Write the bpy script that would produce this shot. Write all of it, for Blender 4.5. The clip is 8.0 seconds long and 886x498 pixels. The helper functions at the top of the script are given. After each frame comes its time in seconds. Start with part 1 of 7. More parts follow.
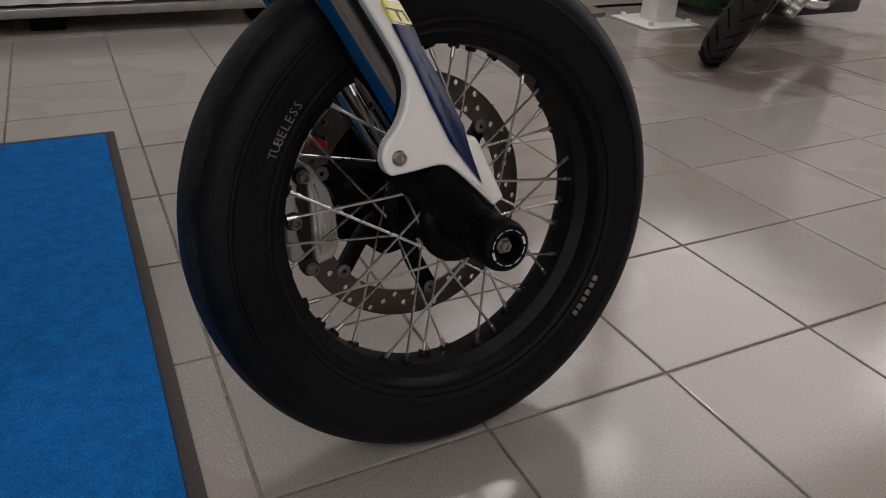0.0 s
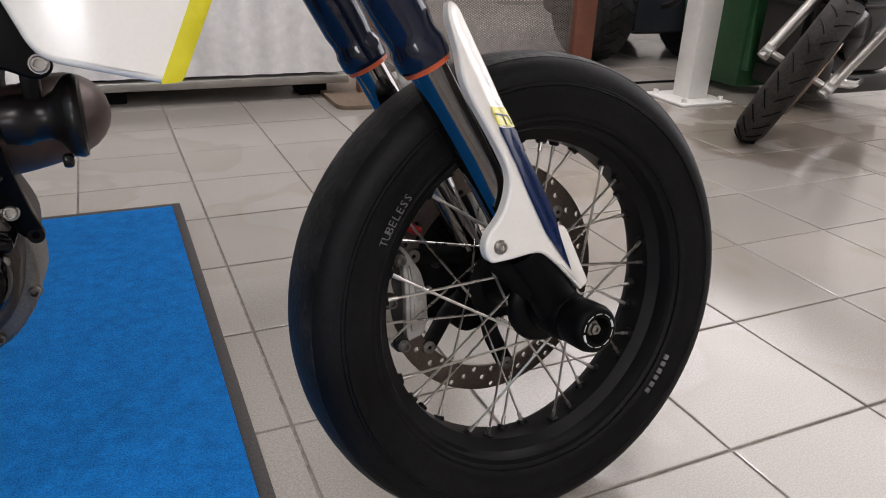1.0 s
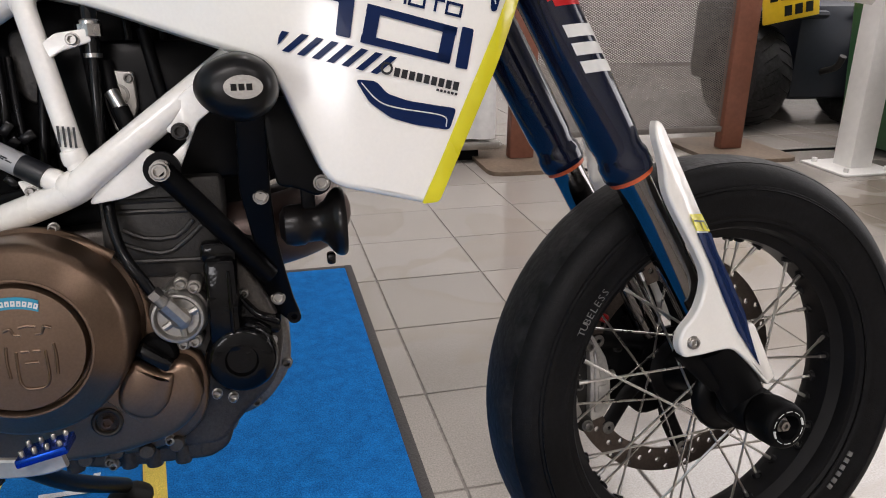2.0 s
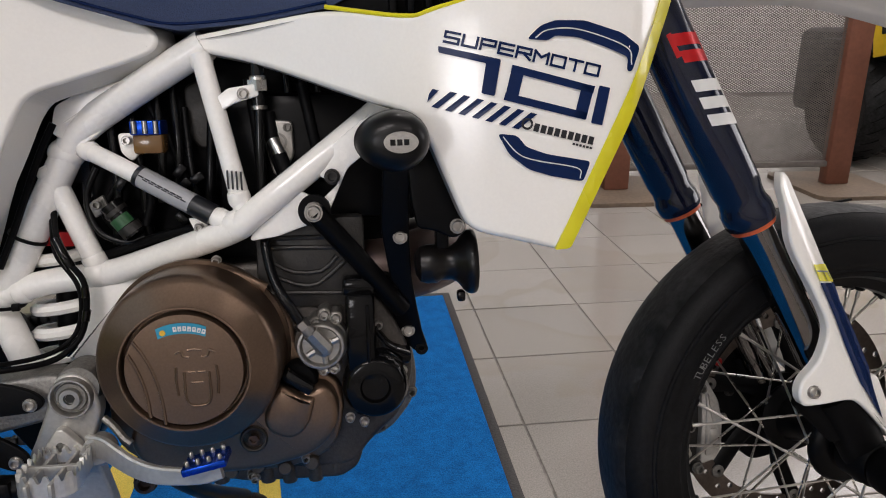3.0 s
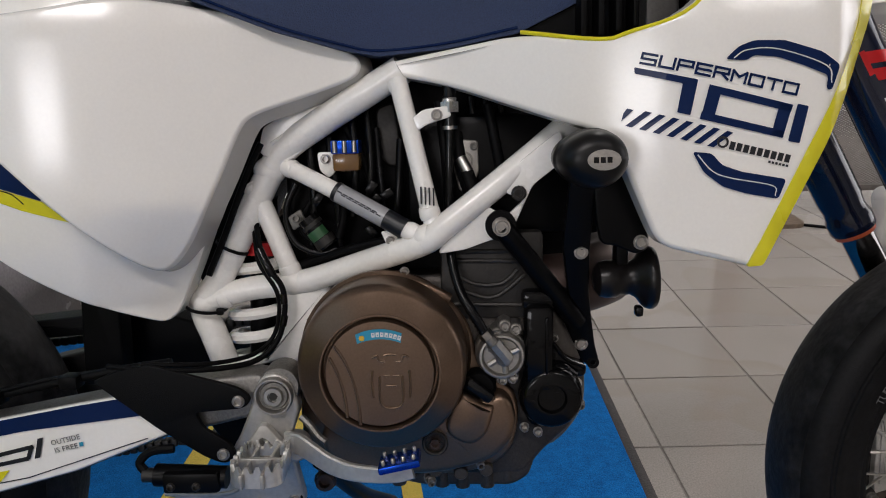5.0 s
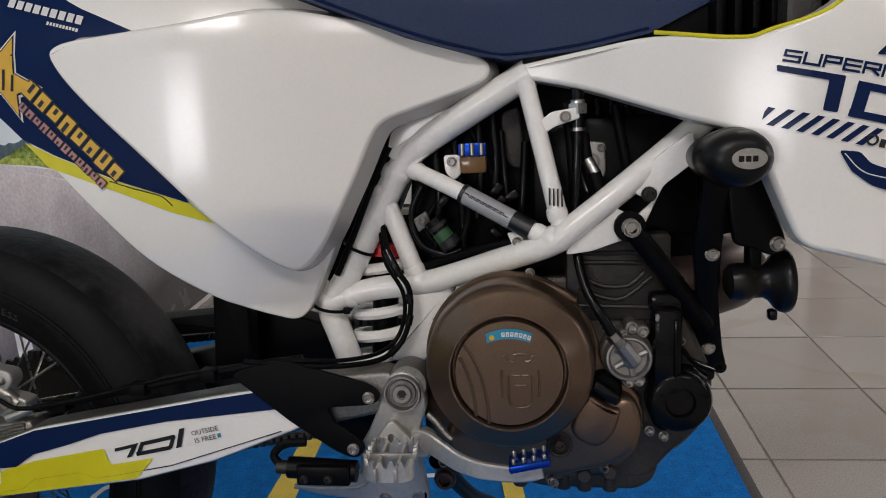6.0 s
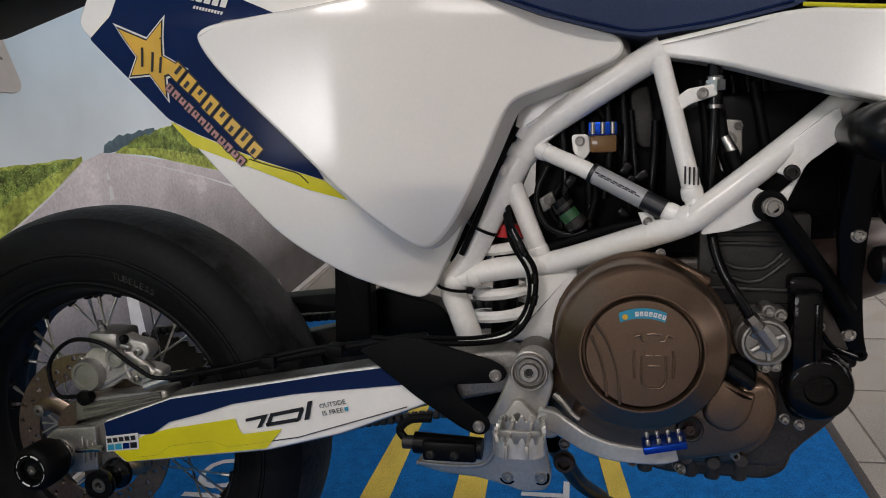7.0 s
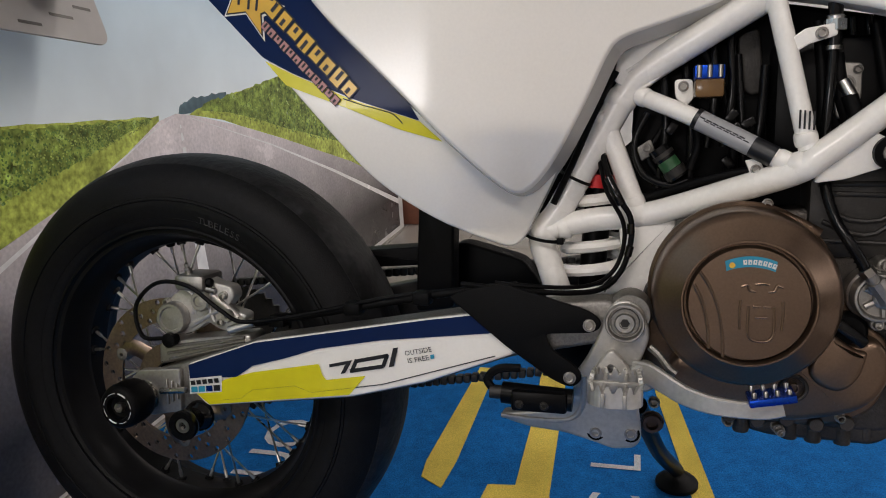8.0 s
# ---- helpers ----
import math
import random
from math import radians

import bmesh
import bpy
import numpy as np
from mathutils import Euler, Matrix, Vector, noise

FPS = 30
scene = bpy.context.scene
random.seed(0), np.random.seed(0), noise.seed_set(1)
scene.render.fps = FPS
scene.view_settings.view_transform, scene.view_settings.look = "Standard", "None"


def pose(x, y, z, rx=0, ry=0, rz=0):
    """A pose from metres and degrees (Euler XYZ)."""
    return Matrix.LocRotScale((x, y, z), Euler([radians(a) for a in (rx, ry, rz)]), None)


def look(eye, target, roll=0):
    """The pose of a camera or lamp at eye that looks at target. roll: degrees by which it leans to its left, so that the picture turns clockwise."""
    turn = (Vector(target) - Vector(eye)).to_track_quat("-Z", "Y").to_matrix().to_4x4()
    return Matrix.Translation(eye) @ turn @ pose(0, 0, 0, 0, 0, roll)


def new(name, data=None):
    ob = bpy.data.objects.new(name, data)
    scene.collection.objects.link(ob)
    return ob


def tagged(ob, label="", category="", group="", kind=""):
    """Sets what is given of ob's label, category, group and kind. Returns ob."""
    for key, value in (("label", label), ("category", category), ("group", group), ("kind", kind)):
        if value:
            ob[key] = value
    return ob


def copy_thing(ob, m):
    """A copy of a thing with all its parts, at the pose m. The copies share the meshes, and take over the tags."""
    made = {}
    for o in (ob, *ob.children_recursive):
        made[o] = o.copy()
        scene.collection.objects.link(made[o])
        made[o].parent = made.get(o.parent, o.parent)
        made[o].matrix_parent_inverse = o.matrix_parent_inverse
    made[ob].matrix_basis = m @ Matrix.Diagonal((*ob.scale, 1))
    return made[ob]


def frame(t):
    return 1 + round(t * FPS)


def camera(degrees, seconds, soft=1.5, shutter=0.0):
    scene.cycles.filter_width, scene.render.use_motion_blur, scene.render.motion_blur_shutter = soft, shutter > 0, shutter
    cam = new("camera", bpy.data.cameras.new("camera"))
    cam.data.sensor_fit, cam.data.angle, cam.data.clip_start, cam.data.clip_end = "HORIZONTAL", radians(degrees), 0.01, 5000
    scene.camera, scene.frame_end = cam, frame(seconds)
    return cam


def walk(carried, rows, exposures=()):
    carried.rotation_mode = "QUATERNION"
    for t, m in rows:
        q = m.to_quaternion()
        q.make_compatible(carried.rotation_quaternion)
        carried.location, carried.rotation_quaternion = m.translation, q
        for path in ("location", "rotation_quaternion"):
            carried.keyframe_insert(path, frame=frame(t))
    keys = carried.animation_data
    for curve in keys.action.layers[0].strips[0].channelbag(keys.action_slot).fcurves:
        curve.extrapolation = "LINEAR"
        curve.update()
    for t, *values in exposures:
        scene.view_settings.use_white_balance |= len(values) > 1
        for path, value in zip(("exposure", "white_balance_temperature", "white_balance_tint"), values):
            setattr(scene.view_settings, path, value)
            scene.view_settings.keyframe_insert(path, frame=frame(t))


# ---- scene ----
cam = camera(62.1, 8.0, soft=1.0)
PATH = [
    (0, (1.1375, -0.6657, 0.6721), (1.8836, 0.9149, -0.3001), 2.40),
    (0.5, (1.1064, -0.6647, 0.6867), (1.8623, 0.9622, -0.1974), 2.38),
    (1, (1.0472, -0.6702, 0.7126), (1.7706, 1.0042, -0.1076), 2.28),
    (1.5, (0.9964, -0.6864, 0.7444), (1.5860, 1.0648, -0.0211), 1.29),
    (2, (0.9506, -0.7012, 0.7808), (1.3614, 1.1279, 0.0840), 0.39),
    (3.3, (0.8859, -0.7343, 0.8118), (1.0542, 1.1583, 0.1874), -0.04),
    (3.5, (0.8766, -0.7382, 0.8116), (1.0301, 1.1587, 0.1967), -0.08),
    (4, (0.8555, -0.7433, 0.8148), (0.9530, 1.1596, 0.2071), -0.36),
    (5.5, (0.7748, -0.7581, 0.8135), (0.6354, 1.1557, 0.2498), -1.97),
    (6, (0.7454, -0.7662, 0.8109), (0.5051, 1.1412, 0.2596), -2.68),
    (6.5, (0.7143, -0.7757, 0.8022), (0.3795, 1.1210, 0.2634), -3.16),
    (7, (0.6822, -0.7849, 0.7910), (0.2586, 1.0942, 0.2530), -3.43),
    (7.5, (0.6551, -0.7903, 0.7668), (0.1701, 1.0739, 0.2287), -3.25),
    (8, (0.6274, -0.7942, 0.7409), (0.0893, 1.0507, 0.1870), -2.84),
]
walk(cam, [(t, look(eye, target, roll)) for t, eye, target, roll in PATH],
     exposures=[(0.0, -1.06, 6350, 16), (0.5, -0.34, 6300, 16), (1.0, -0.22, 6260, 16), (1.5, -0.12, 6260, 16), (2.0, -0.15, 6350, 16), (4.0, -0.56, 6320, 15), (5.5, -0.68, 6290, 15), (6.0, -0.73, 6310, 15), (7.0, -0.74, 6370, 15), (8.0, -0.58, 6560, 15)])


# ---- world and lights ----
world = bpy.data.worlds.new("world")
scene.world = world
world.use_nodes = True
world.node_tree.nodes["Background"].inputs[0].default_value = (0.75, 0.85, 1.0, 1)
world.node_tree.nodes["Background"].inputs[1].default_value = 0.10


def area_lamp(name, x, y, z, sx, sy, watts, colour=(1.0, 0.945, 0.885), target=None):
    data = bpy.data.lights.new(name, "AREA")
    data.shape, data.size, data.size_y, data.energy, data.color = "RECTANGLE", sx, sy, watts, colour
    ob = new(name, data)
    ob.matrix_world = look((x, y, z), target or (x, y + 0.001, 0))
    return ob


CEILING = 2.9
LAMPS = [(0.15, -2.25), (2.3, -2.2), (1.9, 1.5), (3.2, 2.1)]
for (lx, ly), watts in zip(LAMPS, (60, 18, 33, 20)):
    area_lamp("ceiling_lamp_light", lx, ly, CEILING - 0.09, 1.2, 0.28, watts)
# broad cool light panel in the ceiling at the far side
PANEL = (4.95, 3.15)
area_lamp("light_panel_light", *PANEL, CEILING - 0.06, 3.4, 3.2, 31, (0.90, 0.95, 1.0))
# unseen light added ahead of the motorcycle to brighten the banner
area_lamp("shop_window_light", 5.6, 0.55, 1.60, 2.4, 1.8, 56, (1.0, 0.98, 0.96), (0.0, 0.7, 0.6))
# a window behind the camera, mirrored in the side panel
area_lamp("shop_window_light", -0.70, -3.45, 1.30, 1.1, 0.50, 25, (1.0, 0.99, 0.97), (-0.55, 0.0, 1.2))

# ---- materials ----


def mat(name, colour, rough=0.5, metal=0.0, grain=0.06, scale=40.0, bump=0.0, bump_scale=200.0, coat=0.0, wear=0.05, wear_scale=4.0, rough_var=0.08, spec=0.5, world=False):
    m = bpy.data.materials.new(name)
    m.use_nodes = True
    n, l = m.node_tree.nodes, m.node_tree.links
    b = n["Principled BSDF"]
    b.inputs["Roughness"].default_value, b.inputs["Metallic"].default_value = rough, metal
    b.inputs["Coat Weight"].default_value, b.inputs["Specular IOR Level"].default_value = coat, spec
    b.inputs["Coat Roughness"].default_value = 0.06
    co = n.new("ShaderNodeNewGeometry" if world else "ShaderNodeTexCoord")
    place = co.outputs["Position" if world else "Object"]
    fine, broad = n.new("ShaderNodeTexNoise"), n.new("ShaderNodeTexNoise")
    fine.inputs["Scale"].default_value, fine.inputs["Detail"].default_value = scale, 4
    broad.inputs["Scale"].default_value, broad.inputs["Detail"].default_value = wear_scale, 5
    for x in (fine, broad):
        l.new(place, x.inputs["Vector"])

    def shade(src, amount, base):
        r = n.new("ShaderNodeMapRange")
        r.inputs["From Min"].default_value, r.inputs["From Max"].default_value = 0.28, 0.72
        r.inputs["To Min"].default_value, r.inputs["To Max"].default_value = 1 - amount, 1 + amount
        l.new(src, r.inputs["Value"])
        x = n.new("ShaderNodeVectorMath")
        x.operation = "SCALE"
        if base is None:
            x.inputs[0].default_value = colour
        else:
            l.new(base, x.inputs[0])
        l.new(r.outputs[0], x.inputs["Scale"])
        return x.outputs[0]

    c = shade(broad.outputs["Fac"], min(0.9, wear * 1.3), shade(fine.outputs["Fac"], min(0.9, grain * 1.6), None))
    l.new(c, b.inputs["Base Color"])
    rr = n.new("ShaderNodeMapRange")
    rr.inputs["To Min"].default_value, rr.inputs["To Max"].default_value = max(0.02, rough - rough_var), min(1, rough + rough_var)
    l.new(broad.outputs["Fac"], rr.inputs["Value"])
    l.new(rr.outputs[0], b.inputs["Roughness"])
    if bump:
        bt, bp = n.new("ShaderNodeTexNoise"), n.new("ShaderNodeBump")
        bt.inputs["Scale"].default_value, bt.inputs["Detail"].default_value = bump_scale, 3
        l.new(place, bt.inputs["Vector"])
        bp.inputs["Strength"].default_value, bp.inputs["Distance"].default_value = bump, 0.002
        l.new(bt.outputs["Fac"], bp.inputs["Height"])
        l.new(bp.outputs[0], b.inputs["Normal"])
    return m


M = {
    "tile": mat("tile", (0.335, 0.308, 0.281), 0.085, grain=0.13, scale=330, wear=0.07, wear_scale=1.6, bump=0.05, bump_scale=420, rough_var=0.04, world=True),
    "grout": mat("grout", (0.185, 0.165, 0.148), 0.8, grain=0.25, scale=60, wear=0.35, wear_scale=3, bump=0.3, world=True),
    "mat_blue": mat("mat_blue", (0.0065, 0.130, 0.398), 0.95, grain=0.22, scale=360, wear=0.14, wear_scale=45, bump=1.0, bump_scale=500, spec=0.1, world=True),
    "mat_yellow": mat("mat_yellow", (0.74, 0.56, 0.11), 0.95, grain=0.18, scale=900, wear=0.10, wear_scale=12, bump=1.0, bump_scale=900, spec=0.1),
    "mat_white": mat("mat_white", (0.62, 0.64, 0.66), 0.95, grain=0.15, scale=900, wear=0.10, wear_scale=12, bump=1.0, bump_scale=900, spec=0.1),
    "rubber_edge": mat("rubber_edge", (0.045, 0.04, 0.038), 0.75, grain=0.2, scale=300, bump=0.4),
    "tyre": mat("tyre", (0.0048, 0.0048, 0.0053), 0.55, grain=0.25, scale=160, wear=0.35, wear_scale=9, bump=0.2, bump_scale=500, rough_var=0.12, spec=0.15),
    "black_paint": mat("black_paint", (0.0024, 0.0024, 0.0027), 0.36, grain=0.1, scale=150, wear=0.2, wear_scale=10, bump=0.05, spec=0.12),
    "black_gloss": mat("black_gloss", (0.0035, 0.0035, 0.0038), 0.20, grain=0.1, wear=0.2, coat=0.15, spec=0.2),
    "black_plastic": mat("black_plastic", (0.0024, 0.0024, 0.0027), 0.5, grain=0.15, scale=300, wear=0.2, bump=0.15, bump_scale=900, spec=0.10),
    "white_plastic": mat("white_plastic", (0.87, 0.845, 0.79), 0.20, grain=0.01, scale=300, wear=0.02, coat=0.7, rough_var=0.03, bump=0.35, bump_scale=9),
    "white_frame": mat("white_frame", (0.87, 0.85, 0.805), 0.26, grain=0.02, scale=200, wear=0.05, wear_scale=15, coat=0.4, bump=0.03, bump_scale=150),
    "navy": mat("navy", (0.006, 0.017, 0.068), 0.15, grain=0.03, wear=0.05, spec=0.09),
    "navy_seat": mat("navy_seat", (0.010, 0.026, 0.082), 0.62, grain=0.12, scale=600, wear=0.08, bump=0.5, bump_scale=700),
    "yellow": mat("yellow", (0.68, 0.62, 0.010), 0.28, grain=0.03, wear=0.05, coat=0.4),
    "bronze": mat("bronze", (0.180, 0.122, 0.085), 0.31, 0.85, grain=0.06, scale=400, wear=0.08, wear_scale=8, bump=0.06, bump_scale=900),
    "alu": mat("alu", (0.42, 0.41, 0.385), 0.38, 1.0, grain=0.05, scale=200, wear=0.12, wear_scale=15, bump=0.06, bump_scale=500),
    "cast_alu": mat("cast_alu", (0.22, 0.21, 0.195), 0.5, 0.9, grain=0.12, scale=300, wear=0.15, wear_scale=14, bump=0.3, bump_scale=500),
    "dark_metal": mat("dark_metal", (0.026, 0.024, 0.022), 0.48, 0.35, grain=0.15, scale=200, wear=0.25, wear_scale=10, bump=0.2, bump_scale=300),
    "steel": mat("steel", (0.38, 0.365, 0.345), 0.30, 1.0, grain=0.04, wear=0.08),
    "spoke_steel": mat("spoke_steel", (0.60, 0.58, 0.55), 0.28, 1.0, grain=0.04, wear=0.12, wear_scale=20),
    "hose_gloss": mat("hose_gloss", (0.004, 0.004, 0.0045), 0.24, grain=0.1, wear=0.3, wear_scale=30, spec=0.2),
    "tyre_dusty": mat("tyre_dusty", (0.026, 0.0225, 0.020), 0.75, grain=0.25, scale=120, wear=0.4, wear_scale=8, bump=0.2, bump_scale=400, spec=0.2),
    "pump_black": mat("pump_black", (0.0022, 0.0022, 0.0025), 0.12, grain=0.1, wear=0.2, coat=0.0, spec=0.20, rough_var=0.04, bump=0.3, bump_scale=85),
    "horn_black": mat("horn_black", (0.006, 0.005, 0.005), 0.30, grain=0.1, wear=0.2, spec=0.3),
    "chrome": mat("chrome", (0.75, 0.75, 0.75), 0.08, 1.0, grain=0.01, wear=0.03, rough_var=0.03),
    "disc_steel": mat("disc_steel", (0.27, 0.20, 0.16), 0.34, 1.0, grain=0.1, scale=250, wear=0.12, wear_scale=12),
    # front disc: the same steel darkened, with its shade put into the colour
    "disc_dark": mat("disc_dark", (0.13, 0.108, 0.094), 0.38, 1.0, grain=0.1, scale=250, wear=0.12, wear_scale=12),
    "wall_light": mat("wall_light", (0.55, 0.535, 0.51), 0.9, grain=0.03, wear=0.06, wear_scale=1.5, bump=0.1),
    "blue_anod": mat("blue_anod", (0.005, 0.055, 0.42), 0.28, 0.85, grain=0.04, wear=0.1),
    "blue_fork": mat("blue_fork", (0.20, 0.19, 0.185), 0.07, 1.0, grain=0.03, wear=0.1, rough_var=0.04),
    "fork_upper": mat("fork_upper", (0.006, 0.009, 0.024), 0.12, 0.0, grain=0.05, wear=0.1, coat=0.2, rough_var=0.04, spec=0.4),
    "orange": mat("orange", (0.55, 0.10, 0.03), 0.45, grain=0.08),
    "red": mat("red", (0.50, 0.010, 0.012), 0.3, 0.3, grain=0.05),
    "ink": mat("ink", (0.006, 0.007, 0.010), 0.4, grain=0.02),
    "white_ink": mat("white_ink", (0.70, 0.70, 0.68), 0.45, grain=0.04),
    "gold_ink": mat("gold_ink", (0.68, 0.40, 0.03), 0.3, grain=0.05, coat=0.3),
    "pink_ink": mat("pink_ink", (0.45, 0.22, 0.22), 0.35, grain=0.05),
    "cyan_ink": mat("cyan_ink", (0.02, 0.27, 0.42), 0.35, grain=0.05),
    "amber": mat("amber", (0.15, 0.075, 0.02), 0.2, grain=0.1, coat=0.4),
    "drape": mat("drape", (0.76, 0.75, 0.74), 0.85, grain=0.05, scale=30, wear=0.08, wear_scale=3, bump=0.4, bump_scale=60),
    "wall": mat("wall", (0.66, 0.645, 0.62), 0.9, grain=0.03, wear=0.06, wear_scale=1.5, bump=0.1),
    "ceiling": mat("ceiling", (0.72, 0.70, 0.67), 0.9, grain=0.03, wear=0.05),
    "brown_steel": mat("brown_steel", (0.20, 0.075, 0.045), 0.5, grain=0.06, scale=60, wear=0.12, wear_scale=6),
    "mesh_metal": mat("mesh_metal", (0.18, 0.163, 0.15), 0.45, 0.4, grain=0.1, wear=0.2, wear_scale=4),
    "wood_base": mat("wood_base", (0.15, 0.108, 0.075), 0.6, grain=0.12, scale=60, wear=0.15, wear_scale=6),
    "white_paint": mat("white_paint", (0.78, 0.77, 0.74), 0.35, grain=0.02, wear=0.05),
    "green_bin": mat("green_bin", (0.020, 0.085, 0.030), 0.45, grain=0.08, wear=0.12, wear_scale=5, bump=0.1),
    "paper": mat("paper", (0.52, 0.50, 0.48), 0.45, grain=0.02, wear=0.06),
    "sky_print": mat("sky_print", (0.86, 0.94, 0.955), 0.22, grain=0.02, scale=8, wear=0.12, wear_scale=1.6),
    "grass_print": mat("grass_print", (0.45, 0.52, 0.095), 0.25, grain=0.30, scale=90, wear=0.35, wear_scale=14),
    "bush_print": mat("bush_print", (0.22, 0.30, 0.055), 0.25, grain=0.50, scale=60, wear=0.50, wear_scale=22),
    "bush_dark": mat("bush_dark", (0.11, 0.19, 0.045), 0.25, grain=0.40, scale=90, wear=0.30, wear_scale=30),
    "bush_light": mat("bush_light", (0.34, 0.43, 0.09), 0.25, grain=0.35, scale=90, wear=0.30, wear_scale=30),
    "hill_print": mat("hill_print", (0.10, 0.17, 0.20), 0.25, grain=0.2, scale=40, wear=0.2),
    "asphalt_print": mat("asphalt_print", (0.60, 0.55, 0.545), 0.25, grain=0.09, scale=130, wear=0.14, wear_scale=9),
    "line_print": mat("line_print", (0.90, 0.89, 0.87), 0.25, grain=0.05),
    "plate_yellow": mat("plate_yellow", (0.75, 0.50, 0.02), 0.35, grain=0.03),
    "hanger_alu": mat("hanger_alu", (0.45, 0.435, 0.405), 0.42, 0.60, grain=0.06, scale=200, wear=0.15, wear_scale=15, bump=0.12, bump_scale=500),
    "cast_silver": mat("cast_silver", (0.37, 0.355, 0.33), 0.42, 0.9, grain=0.06, scale=300, wear=0.15, wear_scale=20, bump=0.2, bump_scale=500),
    "tyre_letter": mat("tyre_letter", (0.165, 0.165, 0.16), 0.6, grain=0.2),
    "case_dark": mat("case_dark", (0.072, 0.065, 0.059), 0.46, 0.85, grain=0.12, scale=300, wear=0.2, wear_scale=14, bump=0.3, bump_scale=500),
    "horn_brown": mat("horn_brown", (0.075, 0.050, 0.042), 0.42, 0.5, grain=0.12, scale=60, wear=0.25, wear_scale=12),
    "tread_worn": mat("tread_worn", (0.0115, 0.0115, 0.012), 0.55, grain=0.35, scale=90, wear=0.55, wear_scale=34, bump=0.6, bump_scale=110, rough_var=0.22, spec=0.20),
    "caliper_silver": mat("caliper_silver", (0.52, 0.505, 0.475), 0.42, 0.65, grain=0.06, scale=300, wear=0.15, wear_scale=20, bump=0.2, bump_scale=500),
    "peg_alu": mat("peg_alu", (0.58, 0.565, 0.53), 0.36, 0.7, grain=0.05, scale=200, wear=0.10, wear_scale=20, bump=0.06, bump_scale=500),
    "rim_black": mat("rim_black", (0.006, 0.006, 0.0065), 0.40, grain=0.1, wear=0.2, wear_scale=10, bump=0.05, spec=0.12),
    "sleeve_grey": mat("sleeve_grey", (0.33, 0.335, 0.345), 0.3, grain=0.03, wear=0.06),
    "bobbin_black": mat("bobbin_black", (0.0035, 0.0035, 0.0038), 0.34, grain=0.1, wear=0.2, spec=0.25),
    # rear letters: tyre_letter darkened, the shade on the wheel put into the colour
    "tyre_letter_dull": mat("tyre_letter_dull", (0.045, 0.044, 0.042), 0.7, grain=0.2),
    "dark_plastic_far": mat("dark_plastic_far", (0.006, 0.009, 0.016), 0.5, grain=0.1, wear=0.2),
}

glow = bpy.data.materials.new("lamp_glow")
glow.use_nodes = True
glow.node_tree.nodes["Principled BSDF"].inputs["Emission Color"].default_value = (1.0, 0.95, 0.88, 1)
glow.node_tree.nodes["Principled BSDF"].inputs["Emission Strength"].default_value = 3.8
M["lamp_glow"] = glow
M["white_plastic"].node_tree.nodes["Principled BSDF"].inputs["Coat Roughness"].default_value = 0.18
# the printed road pales towards its horizon and darkens steeply towards the floor
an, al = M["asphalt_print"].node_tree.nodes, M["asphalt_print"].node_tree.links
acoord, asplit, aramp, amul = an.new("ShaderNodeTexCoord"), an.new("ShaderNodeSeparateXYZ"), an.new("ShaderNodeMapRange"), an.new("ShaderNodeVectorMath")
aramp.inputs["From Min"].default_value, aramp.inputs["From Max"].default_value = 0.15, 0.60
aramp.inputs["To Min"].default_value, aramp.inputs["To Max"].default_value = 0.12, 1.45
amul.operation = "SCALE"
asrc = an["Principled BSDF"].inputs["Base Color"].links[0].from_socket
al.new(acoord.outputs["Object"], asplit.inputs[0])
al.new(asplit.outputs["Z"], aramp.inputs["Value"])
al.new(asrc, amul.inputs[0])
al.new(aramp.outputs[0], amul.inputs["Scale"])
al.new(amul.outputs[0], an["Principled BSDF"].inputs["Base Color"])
# the printed sky: white over the horizon, blue above
sn, sl = M["sky_print"].node_tree.nodes, M["sky_print"].node_tree.links
scoord, ssplit, sramp, smul = sn.new("ShaderNodeTexCoord"), sn.new("ShaderNodeSeparateXYZ"), sn.new("ShaderNodeValToRGB"), sn.new("ShaderNodeVectorMath")
sramp.color_ramp.elements[0].position, sramp.color_ramp.elements[0].color = 0.60, (1.0, 1.0, 1.0, 1)
sramp.color_ramp.elements[1].position, sramp.color_ramp.elements[1].color = 1.0, (0.66, 0.84, 1.0, 1)
smul.operation = "MULTIPLY"
ssrc = sn["Principled BSDF"].inputs["Base Color"].links[0].from_socket
sl.new(scoord.outputs["Object"], ssplit.inputs[0])
sl.new(ssplit.outputs["Z"], sramp.inputs["Fac"])
sl.new(ssrc, smul.inputs[0])
sl.new(sramp.outputs["Color"], smul.inputs[1])
sl.new(smul.outputs[0], sn["Principled BSDF"].inputs["Base Color"])
# tiles differ a little from piece to piece
tn, tl = M["tile"].node_tree.nodes, M["tile"].node_tree.links
info, vary, mul = tn.new("ShaderNodeObjectInfo"), tn.new("ShaderNodeMapRange"), tn.new("ShaderNodeVectorMath")
vary.inputs["To Min"].default_value, vary.inputs["To Max"].default_value = 0.93, 1.06
mul.operation = "SCALE"
src = tn["Principled BSDF"].inputs["Base Color"].links[0].from_socket
tl.new(info.outputs["Random"], vary.inputs["Value"])
tl.new(src, mul.inputs[0])
tl.new(vary.outputs[0], mul.inputs["Scale"])
